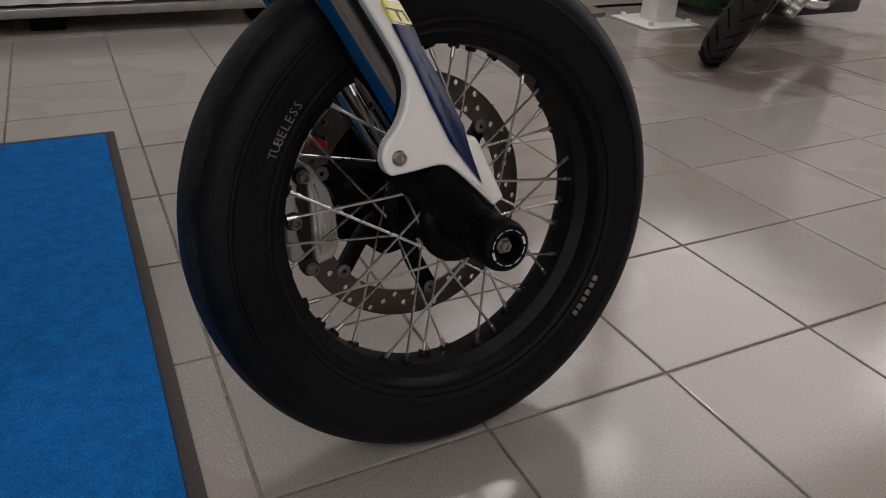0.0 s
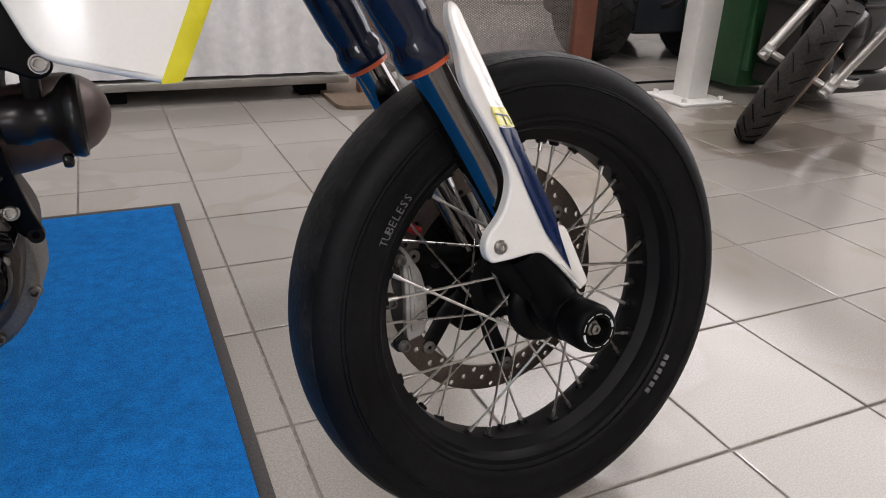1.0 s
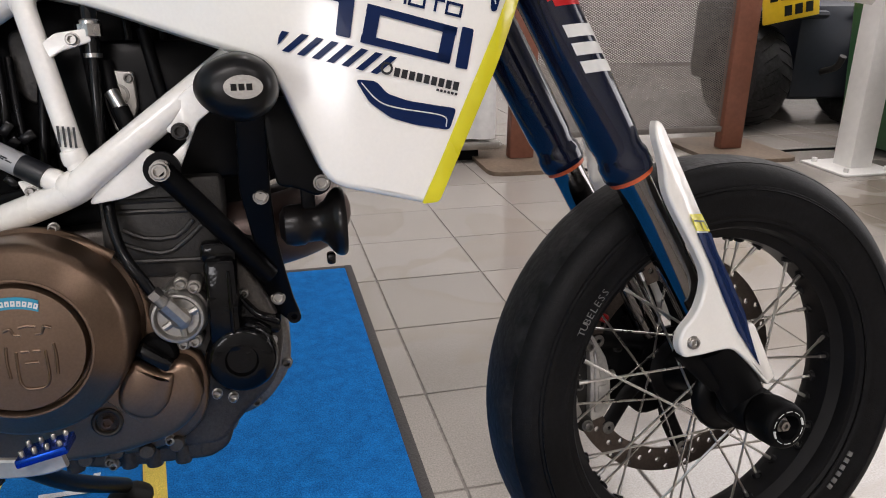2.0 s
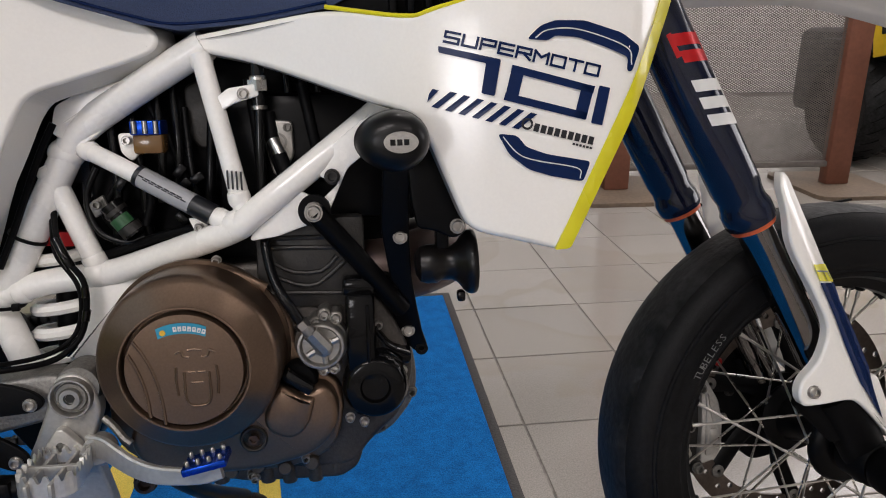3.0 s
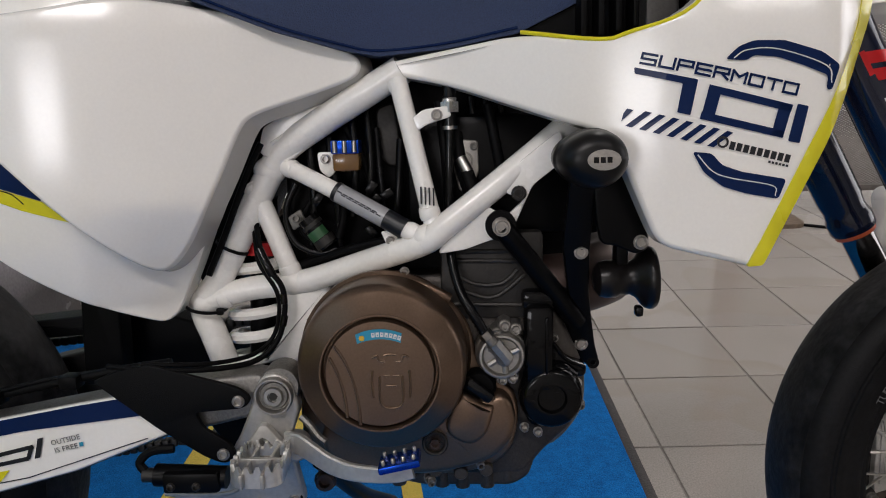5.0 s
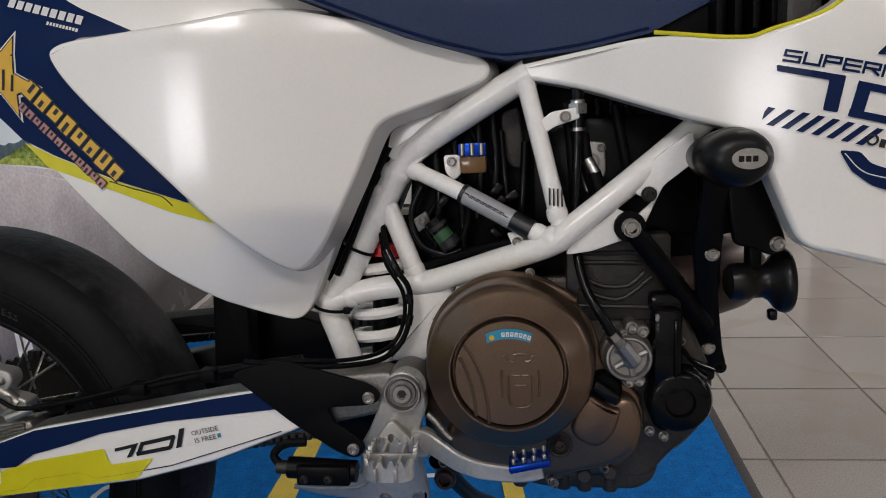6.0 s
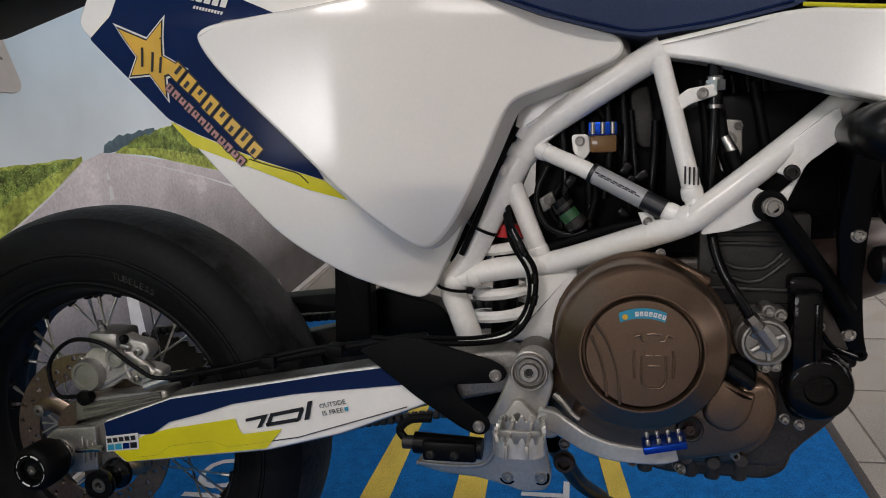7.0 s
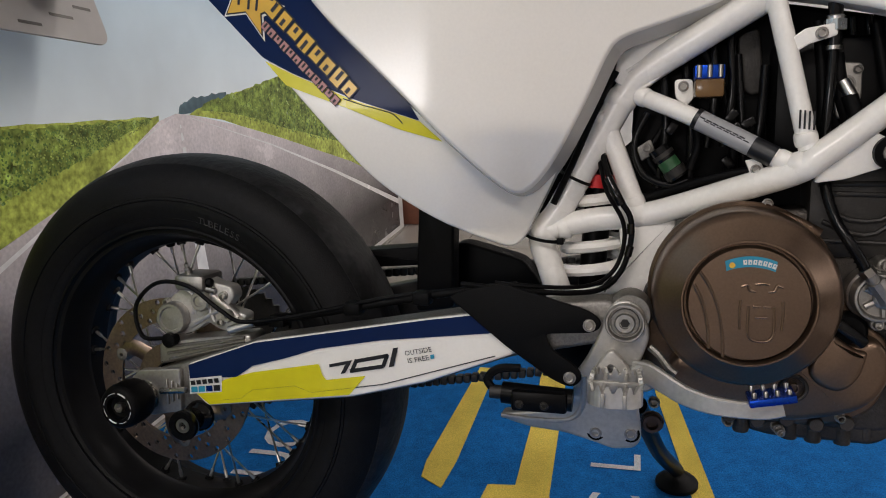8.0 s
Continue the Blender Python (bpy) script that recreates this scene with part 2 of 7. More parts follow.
# dried water stains with soft rims, and a scatter of pale and dark specks
geo, stain, ramp, blend = tn.new("ShaderNodeNewGeometry"), tn.new("ShaderNodeTexNoise"), tn.new("ShaderNodeValToRGB"), tn.new("ShaderNodeMix")
stain.inputs["Scale"].default_value, stain.inputs["Detail"].default_value, stain.inputs["Distortion"].default_value = 1.7, 3, 0.6
e = ramp.color_ramp.elements
e[0].position, e[0].color = 0.53, (0, 0, 0, 1)
e[1].position, e[1].color = 0.545, (0.55, 0.55, 0.55, 1)
e.new(0.60).color = (0.25, 0.25, 0.25, 1)
blend.data_type = "RGBA"
tl.new(geo.outputs["Position"], stain.inputs["Vector"])
tl.new(stain.outputs["Fac"], ramp.inputs["Fac"])
tl.new(ramp.outputs["Color"], blend.inputs["Factor"])
tl.new(mul.outputs[0], blend.inputs["A"])
blend.inputs["B"].default_value = (0.30, 0.265, 0.225, 1)
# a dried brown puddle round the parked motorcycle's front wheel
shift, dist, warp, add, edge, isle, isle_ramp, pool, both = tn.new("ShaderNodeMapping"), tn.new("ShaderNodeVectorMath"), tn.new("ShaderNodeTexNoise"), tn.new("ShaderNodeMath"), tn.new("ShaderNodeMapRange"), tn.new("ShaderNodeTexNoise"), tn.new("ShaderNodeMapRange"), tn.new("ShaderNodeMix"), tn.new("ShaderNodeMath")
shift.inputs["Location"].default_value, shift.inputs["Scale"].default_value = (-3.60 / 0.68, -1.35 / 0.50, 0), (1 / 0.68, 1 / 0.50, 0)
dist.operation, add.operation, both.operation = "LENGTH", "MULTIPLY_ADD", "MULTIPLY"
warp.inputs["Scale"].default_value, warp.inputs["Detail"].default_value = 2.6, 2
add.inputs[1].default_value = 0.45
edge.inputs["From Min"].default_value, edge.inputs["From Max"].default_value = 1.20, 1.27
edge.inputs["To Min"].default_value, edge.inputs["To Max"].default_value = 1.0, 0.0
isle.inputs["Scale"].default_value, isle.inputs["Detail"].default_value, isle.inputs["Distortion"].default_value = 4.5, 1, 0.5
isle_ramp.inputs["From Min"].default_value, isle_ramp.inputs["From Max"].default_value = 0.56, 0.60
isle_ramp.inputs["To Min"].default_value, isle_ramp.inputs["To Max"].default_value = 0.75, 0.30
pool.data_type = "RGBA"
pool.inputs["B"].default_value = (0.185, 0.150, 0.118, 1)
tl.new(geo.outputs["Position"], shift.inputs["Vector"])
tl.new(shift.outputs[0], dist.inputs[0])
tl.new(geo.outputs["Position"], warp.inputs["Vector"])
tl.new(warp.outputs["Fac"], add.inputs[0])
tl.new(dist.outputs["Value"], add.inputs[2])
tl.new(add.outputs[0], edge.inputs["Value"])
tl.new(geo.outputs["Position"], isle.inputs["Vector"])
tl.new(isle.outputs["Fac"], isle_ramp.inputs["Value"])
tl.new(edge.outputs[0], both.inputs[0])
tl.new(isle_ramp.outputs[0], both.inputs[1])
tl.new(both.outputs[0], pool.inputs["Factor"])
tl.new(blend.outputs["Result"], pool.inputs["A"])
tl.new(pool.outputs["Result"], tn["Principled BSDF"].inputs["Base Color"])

# ---- mesh helpers ----


def part(name, bm, material, parent=None, label="", smooth=True, matrix=None):
    layer = bm.verts.layers.float_vector.get("lie")
    if layer is None:
        bmesh.ops.recalc_face_normals(bm, faces=bm.faces)
    me = bpy.data.meshes.new(name)
    bm.verts.index_update()
    lie = None if layer is None else [Vector(v[layer]) for v in bm.verts]
    bm.to_mesh(me)
    bm.free()
    for m in material if isinstance(material, (list, tuple)) else [material]:
        me.materials.append(M[m])
    if smooth:
        for p in me.polygons:
            p.use_smooth = True
        me.set_sharp_from_angle(angle=radians(40))
        if lie is not None:
            loops = [None] * len(me.loops)
            for p in me.polygons:
                for k, i in enumerate(p.loop_indices):
                    loops[i] = lie[p.vertices[k]]
            me.normals_split_custom_set(loops)
    ob = new(name, me)
    if parent is not None:
        ob.parent = parent
    if matrix is not None:
        ob.matrix_local = matrix
    return tagged(ob, label) if label else ob


def thing(name, m, label, category, group="", kind=""):
    ob = new(name)
    ob.empty_display_size = 0.1
    ob.matrix_world = m
    return tagged(ob, label, category, group, kind)


def side(x, s, h):
    """Motorcycle coordinates: x ahead of the rear axle, s to the right of the middle plane, h up along the leaning machine."""
    return Vector((x, -s, h))


def add_box(bm, lo, hi, bevel=0.0, m=None):
    made = bmesh.ops.create_cube(bm, size=1)["verts"]
    size = [b - a for a, b in zip(lo, hi)]
    mid = [(a + b) / 2 for a, b in zip(lo, hi)]
    bmesh.ops.transform(bm, verts=made, matrix=Matrix.Translation(mid) @ Matrix.Diagonal((*size, 1)))
    if bevel:
        edges = list({e for v in made for e in v.link_edges})
        made = list({v for f in bmesh.ops.bevel(bm, geom=edges, offset=bevel, segments=2, profile=0.5, affect="EDGES")["faces"] for v in f.verts} | {v for v in made if v.is_valid})
    if m is not None:
        bmesh.ops.transform(bm, verts=made, matrix=m)
    return bm


def box(lo, hi, bevel=0.0, m=None):
    return add_box(bmesh.new(), lo, hi, bevel, m)


def add_rod(bm, a, b, r, segs=12, r2=None, caps=True):
    a, b = Vector(a), Vector(b)
    m = Matrix.Translation((a + b) / 2) @ (b - a).to_track_quat("Z", "Y").to_matrix().to_4x4()
    bmesh.ops.create_cone(bm, cap_ends=caps, segments=segs, radius1=r, radius2=r if r2 is None else r2, depth=(b - a).length, matrix=m)
    return bm


def rod(a, b, r, segs=12, r2=None):
    return add_rod(bmesh.new(), a, b, r, segs, r2)


def add_lathe(bm, centre, axis, profile, segs=48, closed=False):
    """Turns (radius, along) points round an axis through centre."""
    q = Vector(axis).to_track_quat("Z", "Y").to_matrix()
    rings = []
    for r, a in profile:
        ring = []
        for i in range(segs):
            w = 2 * math.pi * i / segs
            ring.append(bm.verts.new(Vector(centre) + q @ Vector((r * math.cos(w), r * math.sin(w), a))))
        rings.append(ring)
    pairs = list(zip(rings, rings[1:])) + ([(rings[-1], rings[0])] if closed else [])
    for p, q2 in pairs:
        for i in range(segs):
            j = (i + 1) % segs
            bm.faces.new((p[i], p[j], q2[j], q2[i]))
    if not closed:
        for ring in (rings[0], rings[-1]):
            if profile[rings.index(ring)][0] > 1e-5:
                bm.faces.new(ring)
    return bm


def lathe(centre, axis, profile, segs=48, closed=False):
    return add_lathe(bmesh.new(), centre, axis, profile, segs, closed)


def smooth_line(points, steps=6):
    pts = [Vector(p) for p in points]
    if len(pts) < 3:
        return pts
    ext = [2 * pts[0] - pts[1], *pts, 2 * pts[-1] - pts[-2]]
    out = []
    for i in range(1, len(ext) - 2):
        p0, p1, p2, p3 = ext[i - 1:i + 3]
        for k in range(steps):
            t = k / steps
            out.append(0.5 * (2 * p1 + (p2 - p0) * t + (2 * p0 - 5 * p1 + 4 * p2 - p3) * t * t + (3 * p1 - p0 - 3 * p2 + p3) * t ** 3))
    return out + [pts[-1]]


def add_tube(bm, points, r, segs=12, steps=6, flat=1.0, r_end=None):
    line = smooth_line(points, steps)
    rings, up = [], None
    for i, p in enumerate(line):
        d = (line[min(i + 1, len(line) - 1)] - line[max(i - 1, 0)]).normalized()
        if up is None:
            up = d.orthogonal().normalized()
            if abs(d.y) < 0.9:
                up = d.cross(Vector((0, 1, 0))).normalized()
        up = (up - d * up.dot(d)).normalized()
        w = d.cross(up)
        rr = r if r_end is None else r + (r_end - r) * i / (len(line) - 1)
        rings.append([bm.verts.new(p + rr * (math.cos(a) * up + flat * math.sin(a) * w)) for a in (2 * math.pi * k / segs for k in range(segs))])
    for p, q in zip(rings, rings[1:]):
        for i in range(segs):
            j = (i + 1) % segs
            bm.faces.new((p[i], p[j], q[j], q[i]))
    bm.faces.new(rings[0])
    bm.faces.new(rings[-1])
    return bm


def tube(points, r, segs=12, steps=6, flat=1.0, r_end=None):
    return add_tube(bmesh.new(), points, r, segs, steps, flat, r_end)


def fillet(outline, radius=0.01, n=4):
    """Rounds the corners of a closed outline; a point may carry its own radius."""
    out, k = [], len(outline)
    for i, p in enumerate(outline):
        r = p[2] if len(p) > 2 else radius
        p, a, b = Vector(p[:2]), Vector(outline[i - 1][:2]), Vector(outline[(i + 1) % k][:2])
        if r <= 0:
            out.append(p)
            continue
        la, lb = (a - p).length, (b - p).length
        pa, pb = p + (a - p) * min(r / la, 0.48), p + (b - p) * min(r / lb, 0.48)
        for j in range(n + 1):
            t = j / n
            out.append(pa * (1 - t) ** 2 + p * 2 * t * (1 - t) + pb * t * t)
    return out


def sheet(outline, f, roll=0.0, depth=0.0, grid=0.02, corner=0.01, bm=None, raw=False, draft=0.0):
    """A plate over an outline of (x, h) points whose side offset is f(x, h), with rolled edges and a skirt of the given depth."""
    bm = bm or bmesh.new()
    layer = bm.verts.layers.float_vector.get("lie") or bm.verts.layers.float_vector.new("lie")
    old = set(bm.verts)
    loop = [Vector(p[:2]) for p in outline] if raw else fillet(outline, corner)
    loop = [p for i, p in enumerate(loop) if (p - loop[i - 1]).length > 1e-6]
    n = len(loop)
    if sum(p.x * q.y - q.x * p.y for p, q in zip(loop, loop[1:] + loop[:1])) < 0:
        loop.reverse()
    out = []
    for i in range(n):
        d = (loop[(i + 1) % n] - loop[i]).normalized() + (loop[i] - loop[i - 1]).normalized()
        d.normalize()
        out.append(Vector((d.y, -d.x)))

    def lie(x, h):
        e = 0.0008
        return Vector((-(f(x + e, h) - f(x - e, h)) / (2 * e), -1, -(f(x, h + e) - f(x, h - e)) / (2 * e))).normalized()

    inner = [p - o * roll for p, o in zip(loop, out)]
    face = bm.faces.new([bm.verts.new((p.x, 0, p.y)) for p in inner])
    xs, hs = [p.x for p in inner], [p.y for p in inner]
    for axis, lo, hi in ((0, min(xs), max(xs)), (2, min(hs), max(hs))):
        k = int((hi - lo) / grid) + 1
        for i in range(1, k):
            co, no = [0, 0, 0], [0, 0, 0]
            co[axis], no[axis] = lo + i * (hi - lo) / k, 1
            geom = [x for x in (*bm.verts, *bm.edges, *bm.faces) if (x not in old if isinstance(x, bmesh.types.BMVert) else x.verts[0] not in old)]
            bmesh.ops.bisect_plane(bm, geom=geom, plane_co=co, plane_no=no, dist=1e-5)
    for v in bm.verts:
        if v not in old:
            x, h = v.co.x, v.co.z
            v.co.y = -f(x, h)
            v[layer] = lie(x, h)
    for fc_ in bm.faces:
        if fc_.verts[0] not in old:
            fc_.normal_update()
            if fc_.normal.y > 0:
                fc_.normal_flip()

    def ring(points, fall, mix):
        row = []
        for p, o, q in zip(points, out, inner):
            v = bm.verts.new((p.x, -f(p.x, p.y) + fall, p.y))
            v[layer] = (lie(q.x, q.y) * (1 - mix) + Vector((o.x, 0, o.y)) * mix).normalized()
            row.append(v)
        return row

    rows = []
    if roll:
        for k in range(6):
            w = math.pi / 2 * k / 5
            pts = [q + o * roll * math.sin(w) for q, o in zip(inner, out)]
            m = math.sin(w) / (math.sin(w) + math.cos(w))
            rows.append(ring(pts, roll * (1 - math.cos(w)), m))
    elif depth:
        rows.append(ring(loop, 0.0, 1.0))
    if depth:
        rows.append(ring([p + o * draft for p, o in zip(loop, out)], roll + depth, 1.0))
    for a_, b_ in zip(rows, rows[1:]):
        for i in range(n):
            j = (i + 1) % n
            bm.faces.new((a_[i], b_[i], b_[j], a_[j]))
    return bm


def plate(outline, s0, s1, corner=0.006, bevel=0.0015):
    """A flat plate between two side offsets, s1 the outer one, with a rounded outer edge."""
    loop = fillet(outline, corner)
    loop = [p for i, p in enumerate(loop) if (p - loop[i - 1]).length > 1e-6]
    n = len(loop)
    if sum(p.x * q.y - q.x * p.y for p, q in zip(loop, loop[1:] + loop[:1])) < 0:
        loop.reverse()
    out = []
    for i in range(n):
        d = ((loop[(i + 1) % n] - loop[i]).normalized() + (loop[i] - loop[i - 1]).normalized()).normalized()
        out.append(Vector((d.y, -d.x)))
    bm = bmesh.new()
    rows = [[bm.verts.new((p.x, -s0, p.y)) for p in loop]]
    for k in range(4 if bevel else 1):
        w = math.pi / 2 * k / 3
        rows.append([bm.verts.new((p.x - o.x * bevel * (1 - math.cos(w)), -(s1 - bevel * (1 - math.sin(w))), p.y - o.y * bevel * (1 - math.cos(w)))) for p, o in zip(loop, out)])
    for a_, b_ in zip(rows, rows[1:]):
        for i in range(n):
            j = (i + 1) % n
            bm.faces.new((a_[i], a_[j], b_[j], b_[i]))
    bm.faces.new(rows[0])
    bm.faces.new(rows[-1])
    return bm


def letters(text, origin, along, height, f, slant=0.0, width=None, lift=0.0018, bold=0.0, bm=None):
    """Text laid on a side surface f: origin (x, h) of the baseline's start, along: its direction in degrees."""
    cu = bpy.data.curves.new("letters", "FONT")
    cu.body, cu.size, cu.shear, cu.resolution_u, cu.offset = text, 1.0, slant, 2, bold
    ob = new("letters", cu)
    dg = bpy.context.evaluated_depsgraph_get()
    me = bpy.data.meshes.new_from_object(ob.evaluated_get(dg))
    bpy.data.objects.remove(ob)
    bm = bm or bmesh.new()
    n0 = len(bm.verts)
    bm.from_mesh(me)
    bm.verts.ensure_lookup_table()
    vs = bm.verts[n0:]
    x0, x1 = min(v.co.x for v in vs), max(v.co.x for v in vs)
    y0, y1 = min(v.co.y for v in vs), max(v.co.y for v in vs)
    k = height / (y1 - y0)
    kx = width / (x1 - x0) if width else k
    a = radians(along)
    for v in vs:
        u, w = (v.co.x - x0) * kx, (v.co.y - y0) * k
        x, h = origin[0] + u * math.cos(a) - w * math.sin(a), origin[1] + u * math.sin(a) + w * math.cos(a)
        v.co = (x, -(f(x, h) + lift), h)
    return bm


def bar(p, q, wide, f, lift=0.0012, bm=None):
    """A flat printed bar from p to q on a side surface f."""
    p, q = Vector(p), Vector(q)
    n = (q - p).orthogonal().normalized() * wide / 2
    bm = bm or bmesh.new()
    return sheet([p + n, q + n, q - n, p - n], lambda x, h: f(x, h) + lift, grid=0.02, raw=True, bm=bm)


def screw(bm, x, s, h, r=0.007, tall=0.007):
    """A socket-head screw that looks to the right."""
    add_lathe(bm, side(x, s, h), (0, -1, 0), [(r * 1.12, 0), (r * 1.12, 0.0015), (r * 0.92, 0.0015), (r * 0.92, tall - 0.001), (r * 0.92 - 0.001, tall), (r * 0.58, tall), (r * 0.54, tall * 0.2), (0.0001, tall * 0.2)], 12)
    return bm

# ---- the showroom ----
FLOOR = thing("floor", pose(0, 0, 0), "beige-grey glossy ceramic floor tiles with dark joints", "floor", kind="structure")
part("bed", box((-4.0, -3.6, -0.12), (7.0, 6.0, -0.003)), "grout", FLOOR, "dark mortar joints", smooth=False)


def slab(name, lo, hi, material, label, cat):
    return tagged(part(name, box(lo, hi), material, smooth=False), label, cat, kind="structure")


slab("wall_north", (-4.0, 6.0, 0.0), (7.0, 6.15, CEILING), "wall", "plain off-white painted showroom wall", "wall")
slab("wall_south", (-4.0, -3.75, 0.0), (7.0, -3.6, CEILING), "wall", "plain off-white painted showroom wall", "wall")
slab("wall_west", (-4.15, -3.6, 0.0), (-4.0, 6.0, CEILING), "wall", "plain off-white painted showroom wall", "wall")
slab("wall_east", (7.0, -3.6, 0.0), (7.15, 6.0, CEILING), "wall_light", "plain off-white painted showroom wall", "wall")
slab("ceiling", (-4.0, -3.6, CEILING), (7.0, 6.0, CEILING + 0.15), "ceiling", "plain white showroom ceiling", "ceiling")

# banner wall behind the rear wheel
BX = -0.335
tagged(part("partition", box((BX - 0.06, -1.5, 0.0), (BX - 0.004, 1.97, 2.1), 0.004), "wall"), "plain partition that carries the printed banner", "partition", kind="structure")
banner = thing("banner", pose(BX, 0, 0), "glossy printed banner of a country road under blue sky", "banner")


def on_banner(y, z):
    """The print is a little smaller than its drawing and hangs to the floor."""
    return 0.968 * y - 0.024 * z + 0.001, max(0.004, 0.0105 * y + 0.960 * z - 0.008)


def print_patch(name, pts, material, lift, label=""):
    bm = bmesh.new()
    lift *= 0.1
    pts = [on_banner(y, z) for y, z in pts]
    front = [bm.verts.new((lift, y, z)) for y, z in pts]
    back = [bm.verts.new((-0.0015, y, z)) for y, z in pts]
    bm.faces.new(front)
    bm.faces.new(back)
    for i in range(len(pts)):
        j = (i + 1) % len(pts)
        bm.faces.new((front[i], front[j], back[j], back[i]))
    return part(name, bm, material, banner, label, smooth=False)


def ragged(a, b, n, amp, seed):
    """A ragged line from a to b: an uneven skyline."""
    r = random.Random(seed)
    return [(a[0] + (b[0] - a[0]) * i / n, a[1] + (b[1] - a[1]) * i / n + r.uniform(-amp, amp)) for i in range(n + 1)]


print_patch("sky", [(-1.45, 0.55), (1.97, 0.45), (1.97, 2.0), (-1.45, 2.0)], "sky_print", 0.000, "pale blue sky")
print_patch("far_hill", [(0.600, 0.636), *ragged((0.608, 0.655), (0.640, 0.664), 6, 0.003, 3), *ragged((0.650, 0.667), (0.800, 0.668), 10, 0.003, 8), (0.80, 0.63)], "hill_print", 0.002, "blue far trees")
print_patch("green_hill", [(0.640, 0.632), *ragged((0.672, 0.643), (0.980, 0.676), 14, 0.003, 4), *ragged((1.02, 0.680), (1.97, 0.80), 18, 0.006, 9), (1.97, 0.19), (1.515, 0.367), (1.253, 0.448), (1.061, 0.514), (0.836, 0.582), (0.769, 0.604)], "grass_print", 0.004, "green hillside")
print_patch("far_wood", [(0.684, 0.636), *ragged((0.700, 0.648), (0.980, 0.674), 22, 0.005, 5), *ragged((1.0, 0.678), (1.70, 0.74), 24, 0.008, 10), (1.70, 0.40), (1.45, 0.445), (1.064, 0.545), (0.950, 0.580), (0.798, 0.619)], "bush_print", 0.006, "green wood")
print_patch("left_verge", [*ragged((-1.45, 0.80), (0.12, 0.677), 30, 0.004, 6), *ragged((0.14, 0.674), (0.532, 0.641), 16, 0.002, 11), (0.530, 0.632), (0.365, 0.560), (0.204, 0.515), (0.070, 0.481), (-1.45, 0.03)], "grass_print", 0.004, "yellow-green grass verge")
print_patch("left_thicket", [*ragged((-1.45, 0.79), (0.12, 0.672), 50, 0.010, 7), *ragged((0.14, 0.668), (0.510, 0.639), 26, 0.004, 12), (0.376, 0.611), (0.265, 0.586), (0.181, 0.570), (-1.45, 0.27)], "bush_print", 0.006, "green bushes")


def foliage(material, count, seed, label):
    """Printed leaf clumps of one green, larger towards the near end of the picture."""
    r, bm = random.Random(seed), bmesh.new()
    for _ in range(count):
        left = r.random() < 0.6
        if left:
            y = 0.50 - 0.9 * r.random() ** 1.3
            low, top = 0.631 - 0.20 * (0.50 - y), 0.640 + 0.075 * (0.52 - y)
            size = 0.0016 + 0.0105 * (0.52 - y)
        else:
            y = 0.72 + 0.75 * r.random()
            low, top = 0.628 - 0.26 * (y - 0.72), 0.652 + 0.07 * (y - 0.72)
            size = 0.0018 + 0.0100 * (y - 0.70)
        z = low + (top - low - size) * r.random()
        k = 7
        bm.faces.new([bm.verts.new((0.00072 + 0.00008 * r.random(), *on_banner(y + size * r.uniform(0.25, 0.60) * math.cos(2 * math.pi * i / k), z + size * r.uniform(0.25, 0.60) * math.sin(2 * math.pi * i / k)))) for i in range(k)])
    return tagged(part("printed_foliage", bm, material, banner, label, smooth=False), label, kind="stuff")


foliage("bush_dark", 2600, 21, "dark green printed leaf clumps")
foliage("bush_light", 2200, 22, "light green printed leaf clumps")
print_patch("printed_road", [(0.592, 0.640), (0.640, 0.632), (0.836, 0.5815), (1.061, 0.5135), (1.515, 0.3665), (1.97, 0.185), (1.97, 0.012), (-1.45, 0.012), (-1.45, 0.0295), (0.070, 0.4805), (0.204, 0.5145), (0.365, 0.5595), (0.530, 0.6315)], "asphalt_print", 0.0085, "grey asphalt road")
print_patch("edge_line", [(0.585, 0.635), (0.506, 0.615), (0.380, 0.569), (0.194, 0.501), (-0.50, 0.250), (-0.50, 0.228), (0.194, 0.494), (0.380, 0.565), (0.506, 0.613), (0.583, 0.634)], "line_print", 0.0105, "white edge line")
print_patch("edge_line", [(0.640, 0.6262), (0.99, 0.5100), (1.373, 0.3660), (1.97, 0.126), (1.97, 0.104), (1.373, 0.3560), (0.99, 0.5060), (0.640, 0.6250)], "line_print", 0.0105, "white edge line")
for z0, z1, w in ((0.615, 0.607, 0.002), (0.597, 0.580, 0.003), (0.565, 0.535, 0.005), (0.51, 0.43, 0.008), (0.37, 0.20, 0.016)):
    print_patch("lane_dash", [(0.600 - w, z0), (0.600 + w, z0), (0.600 + w * 1.5, z1), (0.600 - w * 1.5, z1)], "line_print", 0.0105, "white lane dash")

# entrance mat
MX0, MX1, MY0, MY1 = -0.31, 1.130, -1.30, 1.207
mat_thing = thing("entrance_mat", pose(0, 0, 0.0) @ pose(0, 0, 0, 0, 0, 1.55), "blue pile mat with yellow stripes, white letters and rubber edge", "mat")
rim = bmesh.new()
for lo, hi in (((MX1 + 0.006, MY0, 0.0), (MX1 + 0.027, MY1 + 0.026, 0.0045)), ((MX0, MY1 - 0.002, 0.0), (MX1 + 0.006, MY1 + 0.026, 0.0045)), ((MX0, MY0 - 0.026, 0.0), (MX1 + 0.027, MY0, 0.0045))):
    add_box(rim, lo, hi, 0.0015)
part("rubber_border", rim, "rubber_edge", mat_thing, "dark rubber border")
part("pile_carpet", box((MX0, MY0, 0.0005), (MX1 + 0.006, MY1 - 0.002, 0.009), 0.003), "mat_blue", mat_thing, "bright blue pile")


